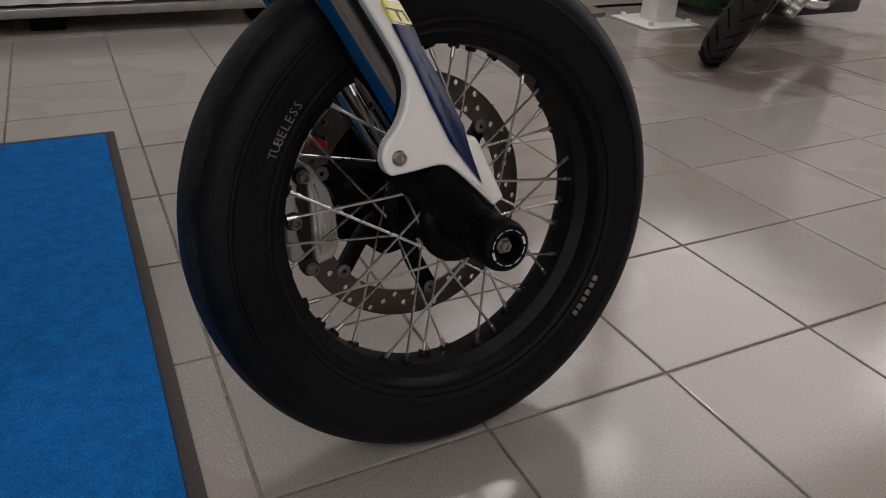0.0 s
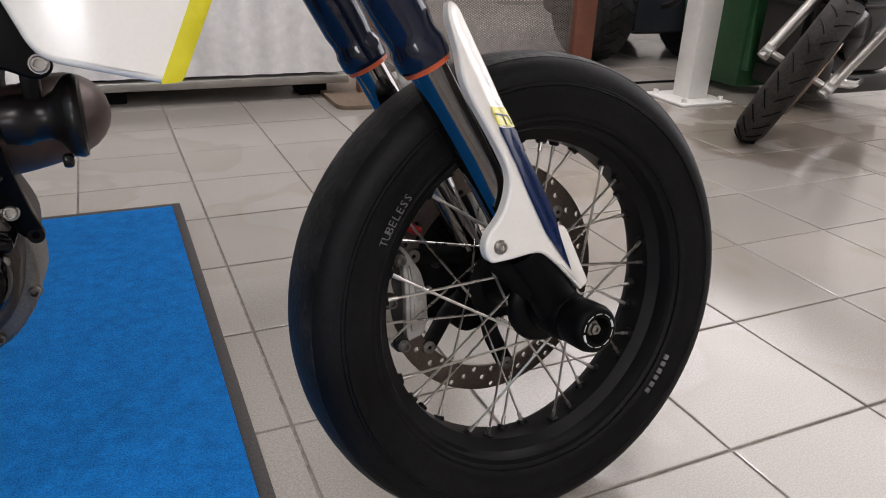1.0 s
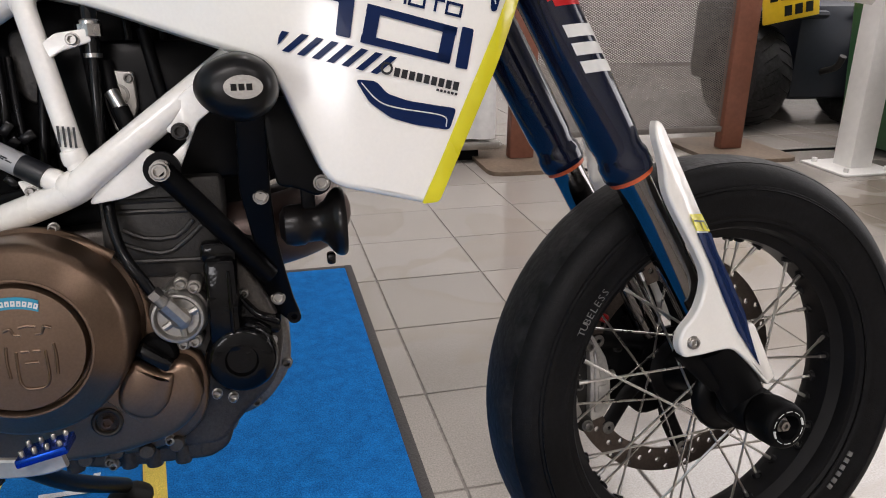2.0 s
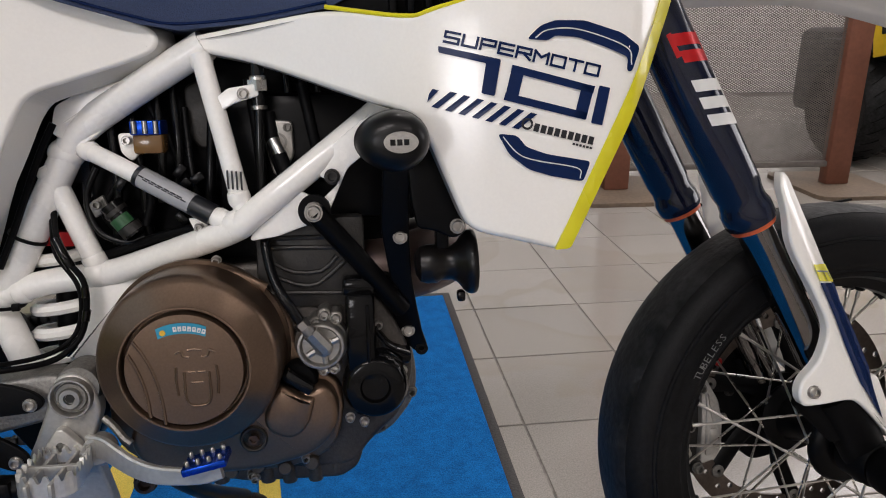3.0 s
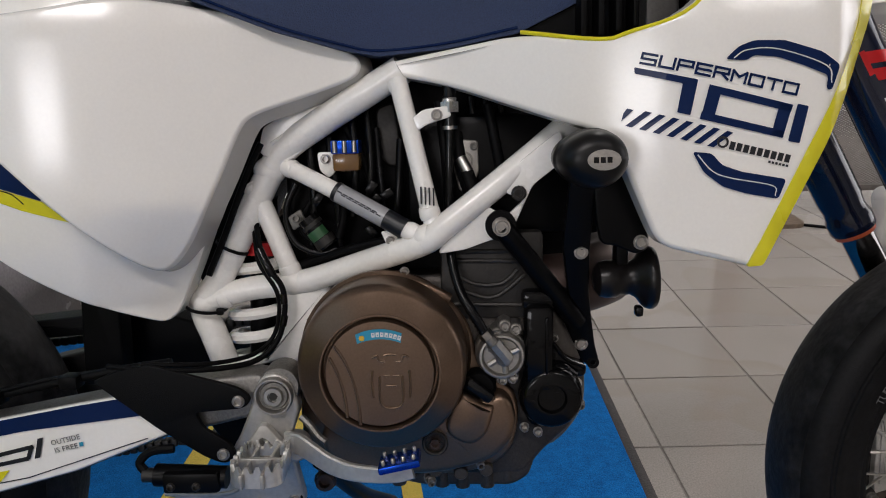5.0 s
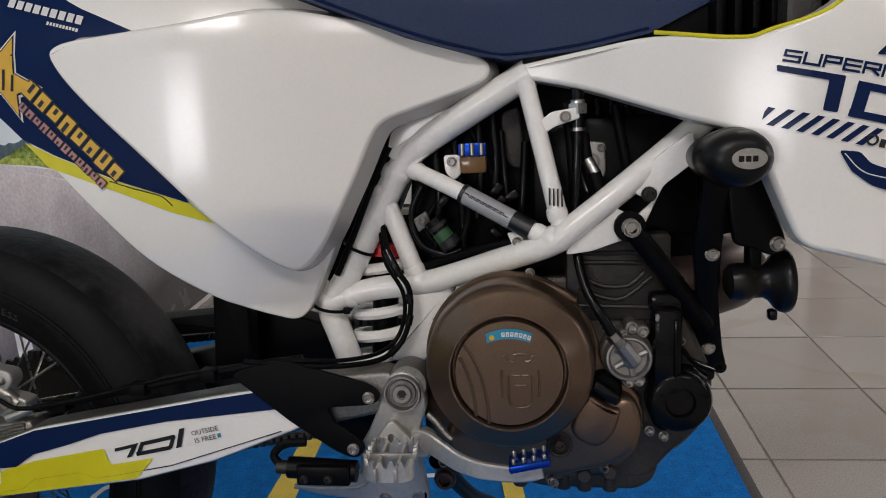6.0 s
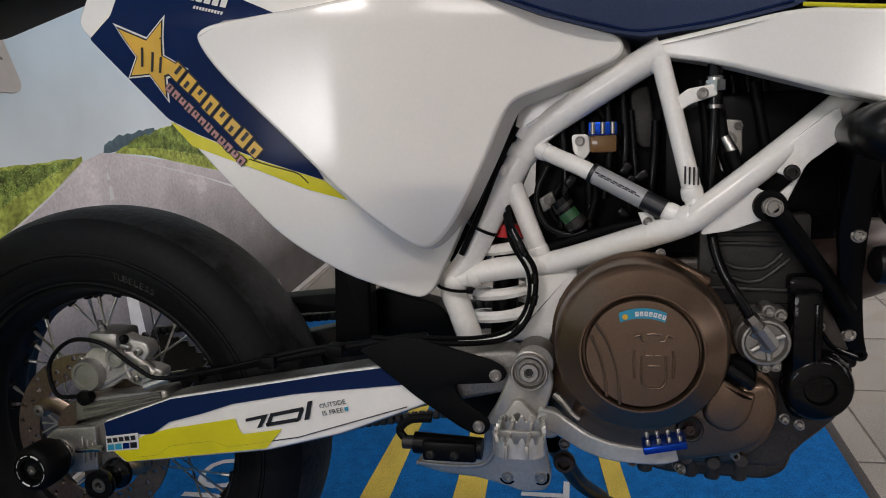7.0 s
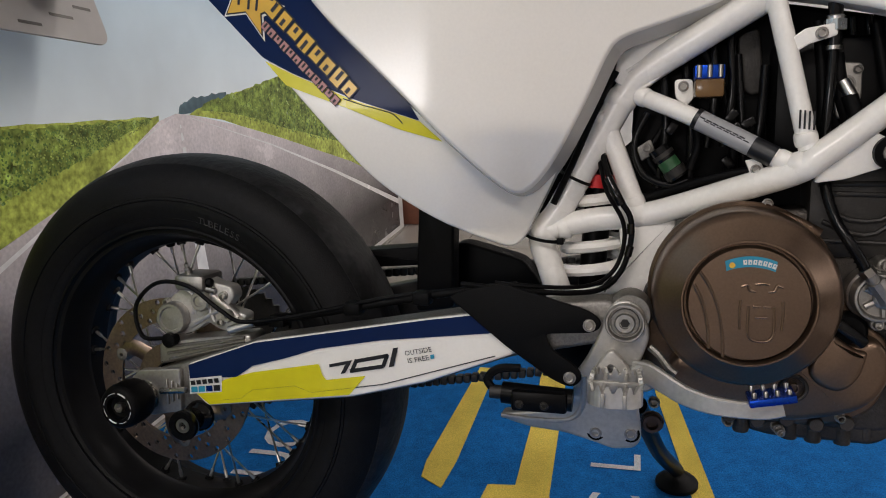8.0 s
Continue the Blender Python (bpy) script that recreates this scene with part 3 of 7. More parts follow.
def mat_patch(name, pts, material):
    bm = bmesh.new()
    lo = [bm.verts.new((x, y, 0.006)) for x, y in pts]
    hi = [bm.verts.new((x, y, 0.0105)) for x, y in pts]
    bm.faces.new(lo)
    bm.faces.new(hi)
    for i in range(len(pts)):
        j = (i + 1) % len(pts)
        bm.faces.new((lo[i], lo[j], hi[j], hi[i]))
    return part(name, bm, material, mat_thing, smooth=False)


def mat_letters(text, x, y, size, turn):
    cu = bpy.data.curves.new("letters", "FONT")
    cu.body, cu.size, cu.resolution_u = text, size, 3
    ob = new("letters", cu)
    me = bpy.data.meshes.new_from_object(ob.evaluated_get(bpy.context.evaluated_depsgraph_get()))
    bpy.data.objects.remove(ob)
    bm = bmesh.new()
    bm.from_mesh(me)
    bmesh.ops.transform(bm, verts=bm.verts, matrix=pose(x, y, 0.0105, 0, 0, turn))
    return part("lettering", bm, "mat_white", mat_thing, smooth=False)


mat_patch("yellow_stripe", [(0.266, 0.257), (0.308, 0.230), (0.316, 0.314), (0.321, 0.70), (0.283, 0.70), (0.262, 0.306)], "mat_yellow")
mat_patch("yellow_stripe", [(0.378, 0.20), (0.496, 0.20), (0.489, 0.240), (0.485, 0.462), (0.480, 0.70), (0.424, 0.70), (0.431, 0.458), (0.430, 0.259), (0.384, 0.254)], "mat_yellow")
mat_patch("yellow_stripe", [(0.726, 0.18), (0.762, 0.18), (0.701, 0.66), (0.664, 0.66)], "mat_yellow")
mat_letters("C", 0.638, 0.178, 0.126, 90)
mat_letters("L", 0.635, 0.327, 0.124, 90)
mat_patch("lettering", [(0.546, 0.427), (0.581, 0.432), (0.581, 0.444), (0.546, 0.439)], "mat_white")
mat_letters("SUO", 0.020, 0.135, 0.140, 90)
# back drape stage
stage = thing("display_stage", pose(0, 2.40, 0), "low display stage with white cloth front and grey metal bottom rail", "stage")
drape = bmesh.new()
cols, rows_ = 120, 10
grid = [[drape.verts.new((-0.2 + 2.08 * i / cols, 0.0055 * math.sin(i * 0.9) * (1 - j / rows_ * 0.7) + 0.010 * noise.noise((i * 0.13, j * 0.4, 0)), 0.105 + 0.80 * j / rows_)) for j in range(rows_ + 1)] for i in range(cols + 1)]
for i in range(cols):
    for j in range(rows_):
        drape.faces.new((grid[i][j], grid[i + 1][j], grid[i + 1][j + 1], grid[i][j + 1]))
part("cloth_front", drape, "drape", stage, "white cloth front")
part("deck", box((-0.2, 0.02, 0.10), (1.88, 1.2, 0.90), 0.01), "drape", stage)
part("bottom_rail", box((-0.22, -0.02, 0.060), (1.90, 0.04, 0.095), 0.006), "alu", stage, "grey metal bottom rail")
for fx in (0.1, 0.9, 1.7):
    part("foot", box((fx, 0.05, 0.0), (fx + 0.12, 0.2, 0.09), 0.006), "black_plastic", stage, "black foot")

# perforated screen with brown posts
screen = thing("perforated_screen", pose(0, 0, 0), "brown steel frame with grey perforated metal sheet on wooden bases", "screen")
SY = 2.36
for px_, lab in ((1.99, "post"), (3.03, "post")):
    part("post", box((px_ - 0.05, SY, 0.02), (px_ + 0.06, SY + 0.06, 1.6), 0.004), "brown_steel", screen, "reddish brown steel post")
    part("base_board", plate([(px_ - 0.20, -0.22, 0.07), (px_ + 0.22, -0.22, 0.07), (px_ + 0.22, 0.28, 0.07), (px_ - 0.20, 0.28, 0.07)], 0, 0.018, 0.05), "wood_base", screen, "worn wooden base board", matrix=pose(0, SY, 0, -90, 0, 0))
part("top_bar", box((1.94, SY, 1.55), (3.09, SY + 0.06, 1.6), 0.004), "brown_steel", screen)
part("bottom_bar", box((2.051, SY + 0.01, 0.10), (2.979, SY + 0.05, 0.125), 0.003), "mesh_metal", screen)
sheet_bm = bmesh.new()
x0, x1, z0, z1, rise, pitch = 2.05, 2.98, 0.12, 1.54, 0.58, 0.0178
for lean in (1, -1):
    n = int(((x1 - x0) * rise + z1 - z0) / (pitch * rise)) + 1
    for i in range(n + 1):
        c = z0 + i * pitch * rise - ((x1 - x0) * rise if lean > 0 else 0)
        ends = []
        for x in (x0, x1):
            ends.append((x, c + (x - x0) * rise if lean > 0 else c - (x - x0) * rise))
        (xa, za), (xb, zb) = ends
        k = (zb - za) / (xb - xa)
        for lim, low in ((z0, True), (z1, False)):
            if (za < lim) == low and za != lim:
                xa, za = xa + (lim - za) / k, lim
            if (zb < lim) == low and zb != lim:
                xb, zb = xb + (lim - zb) / k, lim
        if xb - xa < 0.004 or xa < x0 - 1e-6 or xb > x1 + 1e-6:
            continue
        w, y = 0.0022, SY + 0.030 + 0.0008 * lean
        lo, hi = [], []
        for x, z in ((xa, za), (xb, zb)):
            lo.append(((x, y - 0.0006, z - w), (x, y + 0.0006, z - w)))
            hi.append(((x, y - 0.0006, z + w), (x, y + 0.0006, z + w)))
        a, b, c_, d_ = (sheet_bm.verts.new(p) for p in (lo[0][0], lo[1][0], hi[1][0], hi[0][0]))
        e_, f_, g_, h_ = (sheet_bm.verts.new(p) for p in (lo[0][1], lo[1][1], hi[1][1], hi[0][1]))
        for quad in ((a, b, c_, d_), (e_, f_, g_, h_), (a, b, f_, e_), (d_, c_, g_, h_)):
            sheet_bm.faces.new(quad)
tagged(part("perforated_sheet", sheet_bm, "mesh_metal", screen, "grey perforated metal sheet", smooth=False), "grey perforated metal sheet", kind="stuff")

# white post
post = thing("white_post", pose(3.40, 2.00, 0), "white painted square steel post with welded foot plate", "post")
part("column", box((-0.055, -0.055, 0.008), (0.055, 0.055, CEILING), 0.006), "white_paint", post)
part("foot_plate", box((-0.16, -0.15, 0.0), (0.12, 0.13, 0.010), 0.003), "white_paint", post)
for bx_, by_ in ((-0.12, -0.11), (0.08, -0.11), (-0.12, 0.09), (0.08, 0.09)):
    part("anchor_bolt", rod((bx_, by_, 0.010), (bx_, by_, 0.028), 0.012, 6), "white_paint", post)

# green bin
bin_ = thing("wheelie_bin", pose(3.88, 2.22, 0), "dark green plastic wheelie bin", "bin")
body = bmesh.new()
add_box(body, (-0.26, -0.26, 0.03), (0.26, 0.26, 1.0), 0.03)
for v in body.verts:
    k = 0.80 + 0.2 * v.co.z
    v.co.x *= k
    v.co.y *= k
part("bin_body", body, "green_bin", bin_)
part("lid", box((-0.29, -0.29, 1.001), (0.29, 0.29, 1.05), 0.02), "green_bin", bin_)
for i in range(4):
    part("rib", box((-0.20 + i * 0.12, -0.262, 0.10), (-0.175 + i * 0.12, -0.22, 0.94), 0.006, pose(0, 0, 0, -4)), "green_bin", bin_)

# ---- the motorcycle ----
LEAN = 8.0
SCALE = 0.9425
bike = thing("motorcycle", pose(0.0570, 0.0061, 0.0055, 0.397, -0.347, 0.386) @ Matrix.Scale(SCALE, 4) @ pose(0, 0, 0, -LEAN, 0, 0), "white, navy and yellow motorcycle with spoked wheels on its stand", "motorcycle")
RAX, RAH, RR = -0.04, 0.320, 0.320
FAX, FAH, FR = 1.485, 0.299, 0.297
FORK = Vector((-0.474, 0, 0.880))
STEM = Vector((1.278, 0, 0.612))
NEARER = Matrix.Translation((0.027, -0.0203, 0.0157)) @ Matrix.Scale(0.975, 4)
STEER = NEARER @ Matrix.Translation((0.0165, 0.0013, -0.0095)) @ Matrix.Translation(STEM) @ Matrix.Rotation(radians(5.0), 4, FORK.normalized()) @ Matrix.Translation(-STEM)


def clip01(v):
    return max(0.0, min(1.0, v))


def ease(v):
    v = clip01(v)
    return v * v * (3 - 2 * v)


def drilled_disc(centre, r0, r1, count, thick, rows=3, wave=0.0):
    """A brake disc with real holes: rings of cells of which every second one is drilled."""
    bm = bmesh.new()
    n = count * 2
    rad = [r0 + (r1 - r0) * k / (rows * 2) for k in range(rows * 2 + 1)]
    layers = []
    for z in (-thick / 2, thick / 2):
        grid = {}

        def v(i, k):
            key = (i % (n * 2), k)
            if key not in grid:
                a = 2 * math.pi * key[0] / (n * 2)
                r = rad[k] + (wave * math.cos(a * 10) if k in (0,) else 0)
                grid[key] = bm.verts.new(Vector(centre) + Vector((r * math.cos(a), z, r * math.sin(a))))
            return grid[key]

        holes = []
        for i in range(n):
            for row in range(rows):
                k = row * 2
                ring = [v(2 * i, k), v(2 * i + 1, k), v(2 * i + 2, k), v(2 * i + 2, k + 1), v(2 * i + 2, k + 2), v(2 * i + 1, k + 2), v(2 * i, k + 2), v(2 * i, k + 1)]
                if (i + row) % 2 == 0 and (i // 2 + row) % 3 != 2:
                    a, r = 2 * math.pi * (2 * i + 1) / (n * 2), rad[k + 1]
                    mid = Vector(centre) + Vector((r * math.cos(a), z, r * math.sin(a)))
                    hr = min((rad[k + 2] - rad[k]) * 0.36, 0.0045)
                    circle = [bm.verts.new(mid + (p.co - mid).normalized() * hr) for p in ring]
                    for q in range(8):
                        bm.faces.new((ring[q], ring[(q + 1) % 8], circle[(q + 1) % 8], circle[q]))
                    holes.append(circle)
                else:
                    bm.faces.new(ring)
        layers.append((grid, holes))
    (g0, h0), (g1, h1) = layers
    for a, b in zip(h0, h1):
        for q in range(8):
            bm.faces.new((a[q], a[(q + 1) % 8], b[(q + 1) % 8], b[q]))
    for k in (0, rows * 2):
        for i in range(n * 2):
            j = (i + 1) % (n * 2)
            bm.faces.new((g0[(i, k)], g0[(j, k)], g1[(j, k)], g1[(i, k)]))
    return bm


def wheel(name, ax, ah, radius, width, rim_width, label, matrix, disc_s, disc_r, spoke_phase, rim_r=0.2165):
    c = side(ax, 0, ah)
    w = rim_width / 2
    rim_profile = [(rim_r + 0.007, w + 0.004), (rim_r + 0.007, w), (rim_r - 0.003, w - 0.002), (rim_r - 0.006, w - 0.008), (rim_r - 0.0075, w - 0.018), (rim_r - 0.016, 0.021), (rim_r - 0.0205, 0.018), (rim_r - 0.022, 0.0)]
    inner = [(r, a) for r, a in rim_profile] + [(r, -a) for r, a in reversed(rim_profile[:-1])]
    prof = [(r + 0.004, a) for r, a in inner]
    low = [(r - 0.004, a) for r, a in inner]
    low[0], low[-1] = (rim_r + 0.001, w + 0.006), (rim_r + 0.001, -w - 0.006)
    wh = part(name, lathe(c, (0, -1, 0), prof + list(reversed(low)), 96, True), "rim_black", bike, label, matrix=matrix)
    hw = width / 2
    half = [(rim_r - 0.0025, w - 0.002), (rim_r + 0.0055, w + 0.007), (rim_r + 0.0115, w + 0.009), (0.236, hw - 0.006), (0.247, hw - 0.001), (0.256, hw), (0.262, hw - 0.001), (0.263, hw - 0.003)]
    for k in range(1, 10):
        a = math.pi / 2 * k / 9
        half.append((0.263 + (radius - 0.263) * math.sin(a), (hw - 0.003) * math.cos(a) ** 0.75 if k < 9 else 0.0))
    profile = half + [(r, -a) for r, a in reversed(half[:-1])]
    inner_t = [(0.226, -w + 0.006), (0.25, -hw + 0.012), (0.27, 0), (0.25, hw - 0.012), (0.226, w - 0.006)]
    part("tyre", lathe(c, (0, -1, 0), profile + inner_t, 128, True), "tyre", wh, "black road tyre with worn tread")
    # scuffed tread that lies a hair over the carcass
    tread = [(r + 0.0006, a) for r, a in half[12:]]
    tread = tread + [(r, -a) for r, a in reversed(tread[:-1])]
    under = [(r - 0.003, a) for r, a in reversed(tread)]
    part("tread", lathe(c, (0, -1, 0), tread + under, 128, True), "tread_worn", wh, "scuffed slick tread")
    # fine moulded rings on the side wall
    for rr, s in ((0.2335, hw - 0.0075), (0.2585, hw + 0.0002)):
        part("tyre_ring", lathe(c, (0, -1, 0), [(rr - 0.0012, s - 0.001), (rr, s + 0.0012), (rr + 0.0012, s - 0.001)], 96, True), "tyre", wh)
    hub = [(0.020, 0.062), (0.030, 0.062), (0.046, 0.056), (0.050, 0.050), (0.050, 0.046), (0.034, 0.040), (0.026, 0.020), (0.025, 0.0)]
    part("hub", lathe(c, (0, -1, 0), hub + [(r, -a) for r, a in reversed(hub[:-1])], 40), "black_paint", wh, "black wheel hub")
    # spokes: four kinds, each shared round the wheel
    kinds = []
    for flank in (1, -1):
        for lean in (1, -1):
            me_s, me_n = bmesh.new(), bmesh.new()
            a0 = lean * radians(62)
            p = Vector((0.046 * math.cos(a0), -flank * 0.049, 0.046 * math.sin(a0)))
            q = Vector((rim_r - 0.021, -flank * 0.010, 0))
            d = (p - q).normalized()
            add_rod(me_s, p, q + d * 0.012, 0.0017, 6)
            add_rod(me_n, q + d * 0.020, q - d * 0.003, 0.0026, 8)
            add_rod(me_n, q + d * 0.006, q + d * 0.002, 0.0034, 6)
            me_b = bmesh.new()
            add_rod(me_b, q + d * 0.0080, q - d * 0.004, 0.0066, 8, 0.0088)
            pair = []
            for b_, nm, mt in ((me_s, "spoke", "spoke_steel"), (me_n, "spoke_nipple", "spoke_steel"), (me_b, "nipple_seat", "rim_black")):
                me = bpy.data.meshes.new(nm)
                b_.to_mesh(me)
                b_.free()
                me.materials.append(M[mt])
                pair.append(me)
            kinds.append(pair)
    for i in range(36):
        a = 2 * math.pi * i / 36 + spoke_phase
        for me in kinds[i % 4]:
            ob = new(me.name.split(".")[0], me)
            ob.parent = wh
            ob.matrix_local = Matrix.Translation(c) @ Matrix.Rotation(-a, 4, "Y")
    # brake disc with carrier
    dc = side(ax, disc_s, ah)
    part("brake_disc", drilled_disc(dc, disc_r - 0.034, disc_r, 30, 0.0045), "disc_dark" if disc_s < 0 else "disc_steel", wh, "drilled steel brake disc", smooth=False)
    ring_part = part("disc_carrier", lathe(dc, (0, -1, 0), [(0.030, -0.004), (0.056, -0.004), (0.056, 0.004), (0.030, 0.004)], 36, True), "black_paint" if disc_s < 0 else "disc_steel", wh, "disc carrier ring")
    for i in range(6):
        a = 2 * math.pi * i / 6 + 0.3
        d = Vector((math.cos(a), 0, math.sin(a)))
        e = Vector((math.cos(a + 0.35), 0, math.sin(a + 0.35)))
        part("carrier_arm", tube([dc + d * 0.044, dc + (d * 0.6 + e * 0.4) * 0.078, dc + e * (disc_r - 0.030)], 0.0125, 8, 4, 0.32), "black_paint" if disc_s < 0 else "disc_steel", wh)
        part("disc_button", lathe(dc + e * (disc_r - 0.031), (0, -1, 0), [(0.009, -0.005), (0.009, 0.005), (0.006, 0.006), (0.003, 0.006), (0.003, -0.006), (0.006, -0.006)], 14, True), "cast_alu", wh)
    return wh


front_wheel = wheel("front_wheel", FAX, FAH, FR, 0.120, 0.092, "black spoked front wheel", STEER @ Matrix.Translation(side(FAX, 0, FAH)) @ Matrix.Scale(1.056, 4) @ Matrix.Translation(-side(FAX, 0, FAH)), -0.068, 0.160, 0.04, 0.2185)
rear_wheel = wheel("rear_wheel", RAX, RAH, RR, 0.160, 0.125, "black spoked rear wheel", None, 0.075, 0.120, 0.10)


def tyre_text(text, wheel_ob, ax, ah, r, s, start, size, turn=1, ink="tyre_letter"):
    """Raised letters that follow a tyre's side wall; start: the angle of the first letter in degrees."""
    bm = bmesh.new()
    for i, ch in enumerate(text):
        a = radians(start - turn * i * math.degrees(size * 0.86 / r))
        letters(ch, (0, 0), 0, size, lambda x, h: 0.0, bm=bm)
        bm.verts.ensure_lookup_table()
        for v in [v for v in bm.verts if not v.tag]:
            u, w = v.co.x - size * 0.3, v.co.z
            rr = r + turn * w
            b = a - turn * u / r
            lie = s - 0.006 + clip01((rr - 0.236) / 0.011) * 0.005 + clip01((rr - 0.247) / 0.009) * 0.001
            v.co = side(ax + rr * math.cos(b), lie + 0.0014, ah + rr * math.sin(b))
            v.tag = True
    return part("moulded_lettering", bm, ink, wheel_ob, "pale moulded lettering", smooth=False)


tyre_text("TUBELESS", front_wheel, FAX, FAH, 0.2280, 0.0615, 153.0, 0.0092)
tyre_text("TUBELESS", rear_wheel, RAX, RAH, 0.2330, 0.0800, 75.5, 0.0098, ink="tyre_letter_dull")
ribs = bmesh.new()
for i in range(6):
    a = radians(-30.5 - i * 2.6)
    p = side(FAX + 0.2315 * math.cos(a), 0.0555, FAH + 0.2315 * math.sin(a))
    add_box(ribs, (-0.0038, -0.0012, -0.0033 if i % 2 else -0.0040), (0.0038, 0.0012, 0.0033), 0.0006, Matrix.Translation(p) @ Matrix.Rotation(-a, 4, "Y"))
part("moulded_marks", ribs, "tyre_letter", front_wheel, "pale moulded marks")

# fork, steered a little to the left
fork_axis = FORK.normalized()
for flank in (1, -1):
    base = side(FAX - 0.005, flank * 0.098, FAH)
    tube_base = side(FAX - 0.005, 0.086 if flank > 0 else -0.081, FAH)
    leg = part("fork_leg", lathe(tube_base, fork_axis, [(0.0005, 0.06), (0.0215, 0.06), (0.0215, 0.385), (0.0005, 0.385)], 32), "blue_fork", bike, "dark chrome fork leg", matrix=STEER)
    part("outer_tube", lathe(tube_base, fork_axis, [(0.0225, 0.348), (0.0285, 0.348), (0.0300, 0.352), (0.0300, 0.368), (0.0275, 0.374), (0.0270, 0.384), (0.0290, 0.396), (0.0300, 0.50), (0.0300, 0.80), (0.0225, 0.80)], 40, True), "fork_upper", leg, "dark glossy outer fork tube")
    part("dust_seal", lathe(tube_base, fork_axis, [(0.0218, 0.342), (0.0262, 0.342), (0.0272, 0.348), (0.0218, 0.349)], 32, True), "orange", leg, "orange dust seal")
    lug = bmesh.new()
    add_tube(lug, [base + fork_axis * 0.105 + Vector((-0.004, 0, 0)), base + fork_axis * 0.06, base + fork_axis * 0.01, base - fork_axis * 0.018], 0.031, 18, 6, 0.85, 0.027)
    add_lathe(lug, base, (0, -flank, 0), [(0.001, -0.022), (0.030, -0.022), (0.030, 0.020), (0.026, 0.026), (0.001, 0.026)], 32)
    add_tube(lug, [base + fork_axis * 0.05 + Vector((-0.02, 0, -0.005)), base + fork_axis * 0.09 + Vector((-0.055, 0, 0.012))], 0.016, 12, 2, 0.7)
    part("axle_lug", lug, "black_plastic", leg, "black cast axle lug")
    # crash bobbin on the axle
    t0 = base + Vector((0, -flank * 0.026, 0))
    bobbin = part("axle_bobbin", lathe(t0, (0, -flank, 0), [(0.0106, 0.0), (0.0229, 0.0), (0.0286, 0.006), (0.0295, 0.014), (0.0295, 0.036), (0.0273, 0.044), (0.0238, 0.0465), (0.0158, 0.0465), (0.0141, 0.04), (0.0106, 0.034), (0.0004, 0.034)], 40), "black_plastic", bike, "black round plastic crash bobbin", matrix=STEER)
    part("bobbin_bolt", lathe(t0, (0, -flank, 0), [(0.0095, 0.034), (0.0095, 0.037), (0.0065, 0.037), (0.0065, 0.043), (0.0035, 0.043), (0.003, 0.039), (0.0005, 0.039)], 6), "steel", bobbin, "steel hex bolt")
    if flank > 0:
        ring = bmesh.new()
        for k in range(10):
            a0 = 2 * math.pi * (k + 0.1) / 10
            pts = []
            for q in range(5):
                a = a0 + 0.44 * q / 4
                pts.append(t0 + Vector((0.0202 * math.cos(a), -0.0470, 0.0202 * math.sin(a))))
            if k % 5 == 0:
                add_tube(ring, pts, 0.0015, 6, 1)
            else:
                add_tube(ring, pts, 0.00045, 5, 1)
        part("printed_ring", ring, "white_ink", bobbin, "white printed ring")

front_axle = part("front_axle", rod(side(FAX - 0.005, -0.13, FAH), side(FAX - 0.005, 0.13, FAH), 0.011, 20), "dark_metal", bike, "front axle", matrix=STEER)


def f_guard(x, h):
    # flat on the outside, curling round the front of the leg
    d = max(0.0, x - 1.376 - (0.538 - h) * 0.49)
    tab = ease((1.402 - x) / 0.030) * ease((0.450 - h) / 0.030)
    return 0.134 - 0.028 * (1 - math.exp(-(d / 0.030) ** 2)) - 0.004 * tab


GUARD = [(1.524, 0.333, 0.004), (1.502, 0.330, 0.004), (1.444, 0.386, 0.02), (1.430, 0.393, 0.02), (1.384, 0.388, 0.014), (1.371, 0.387, 0.014), (1.363, 0.403, 0.014), (1.367, 0.420, 0.014), (1.381, 0.436, 0.02), (1.391, 0.456, 0.02),
         (1.3955, 0.478, 0.02), (1.391, 0.496, 0.02), (1.370, 0.534, 0.03), (1.350, 0.567, 0.03), (1.339, 0.592, 0.02), (1.337, 0.615, 0.02), (1.326, 0.652, 0.012), (1.333, 0.667, 0.010), (1.348, 0.664, 0.010),
         (1.368, 0.625, 0.03), (1.400, 0.563, 0.03), (1.425, 0.508, 0.03), (1.445, 0.475, 0.03), (1.471, 0.424, 0.008), (1.475, 0.414, 0.006), (1.489, 0.410, 0.008)]
GM = STEER @ Matrix.Translation((-0.0035, 0.006, -0.0015))
guard = part("fork_guard", sheet(GUARD, f_guard, 0.004, 0.010, 0.012), "white_plastic", bike, "white plastic fork guard", matrix=GM)
on_guard = lambda x, h: f_guard(x, h) + 0.0014
part("guard_decal", sheet([(1.3805, 0.538), (1.4150, 0.532), (1.424, 0.508), (1.444, 0.475), (1.4695, 0.425), (1.4735, 0.400), (1.484, 0.360), (1.462, 0.386), (1.440, 0.414), (1.4175, 0.460), (1.402, 0.496)], on_guard, 0, 0, 0.012, 0.002), "navy", guard, "navy decal")
part("guard_decal", sheet([(1.371, 0.560), (1.400, 0.556), (1.414, 0.5335), (1.380, 0.5400)], on_guard, 0, 0, 0.012, 0.001), "yellow", guard, "yellow decal")
for p_, q_ in (((1.376, 0.552), (1.403, 0.547)), ((1.391, 0.549), (1.397, 0.538)), ((1.402, 0.547), (1.409, 0.537))):
    part("printed_bar", bar(p_, q_, 0.0016, f_guard, 0.0022), "ink", guard, smooth=False)
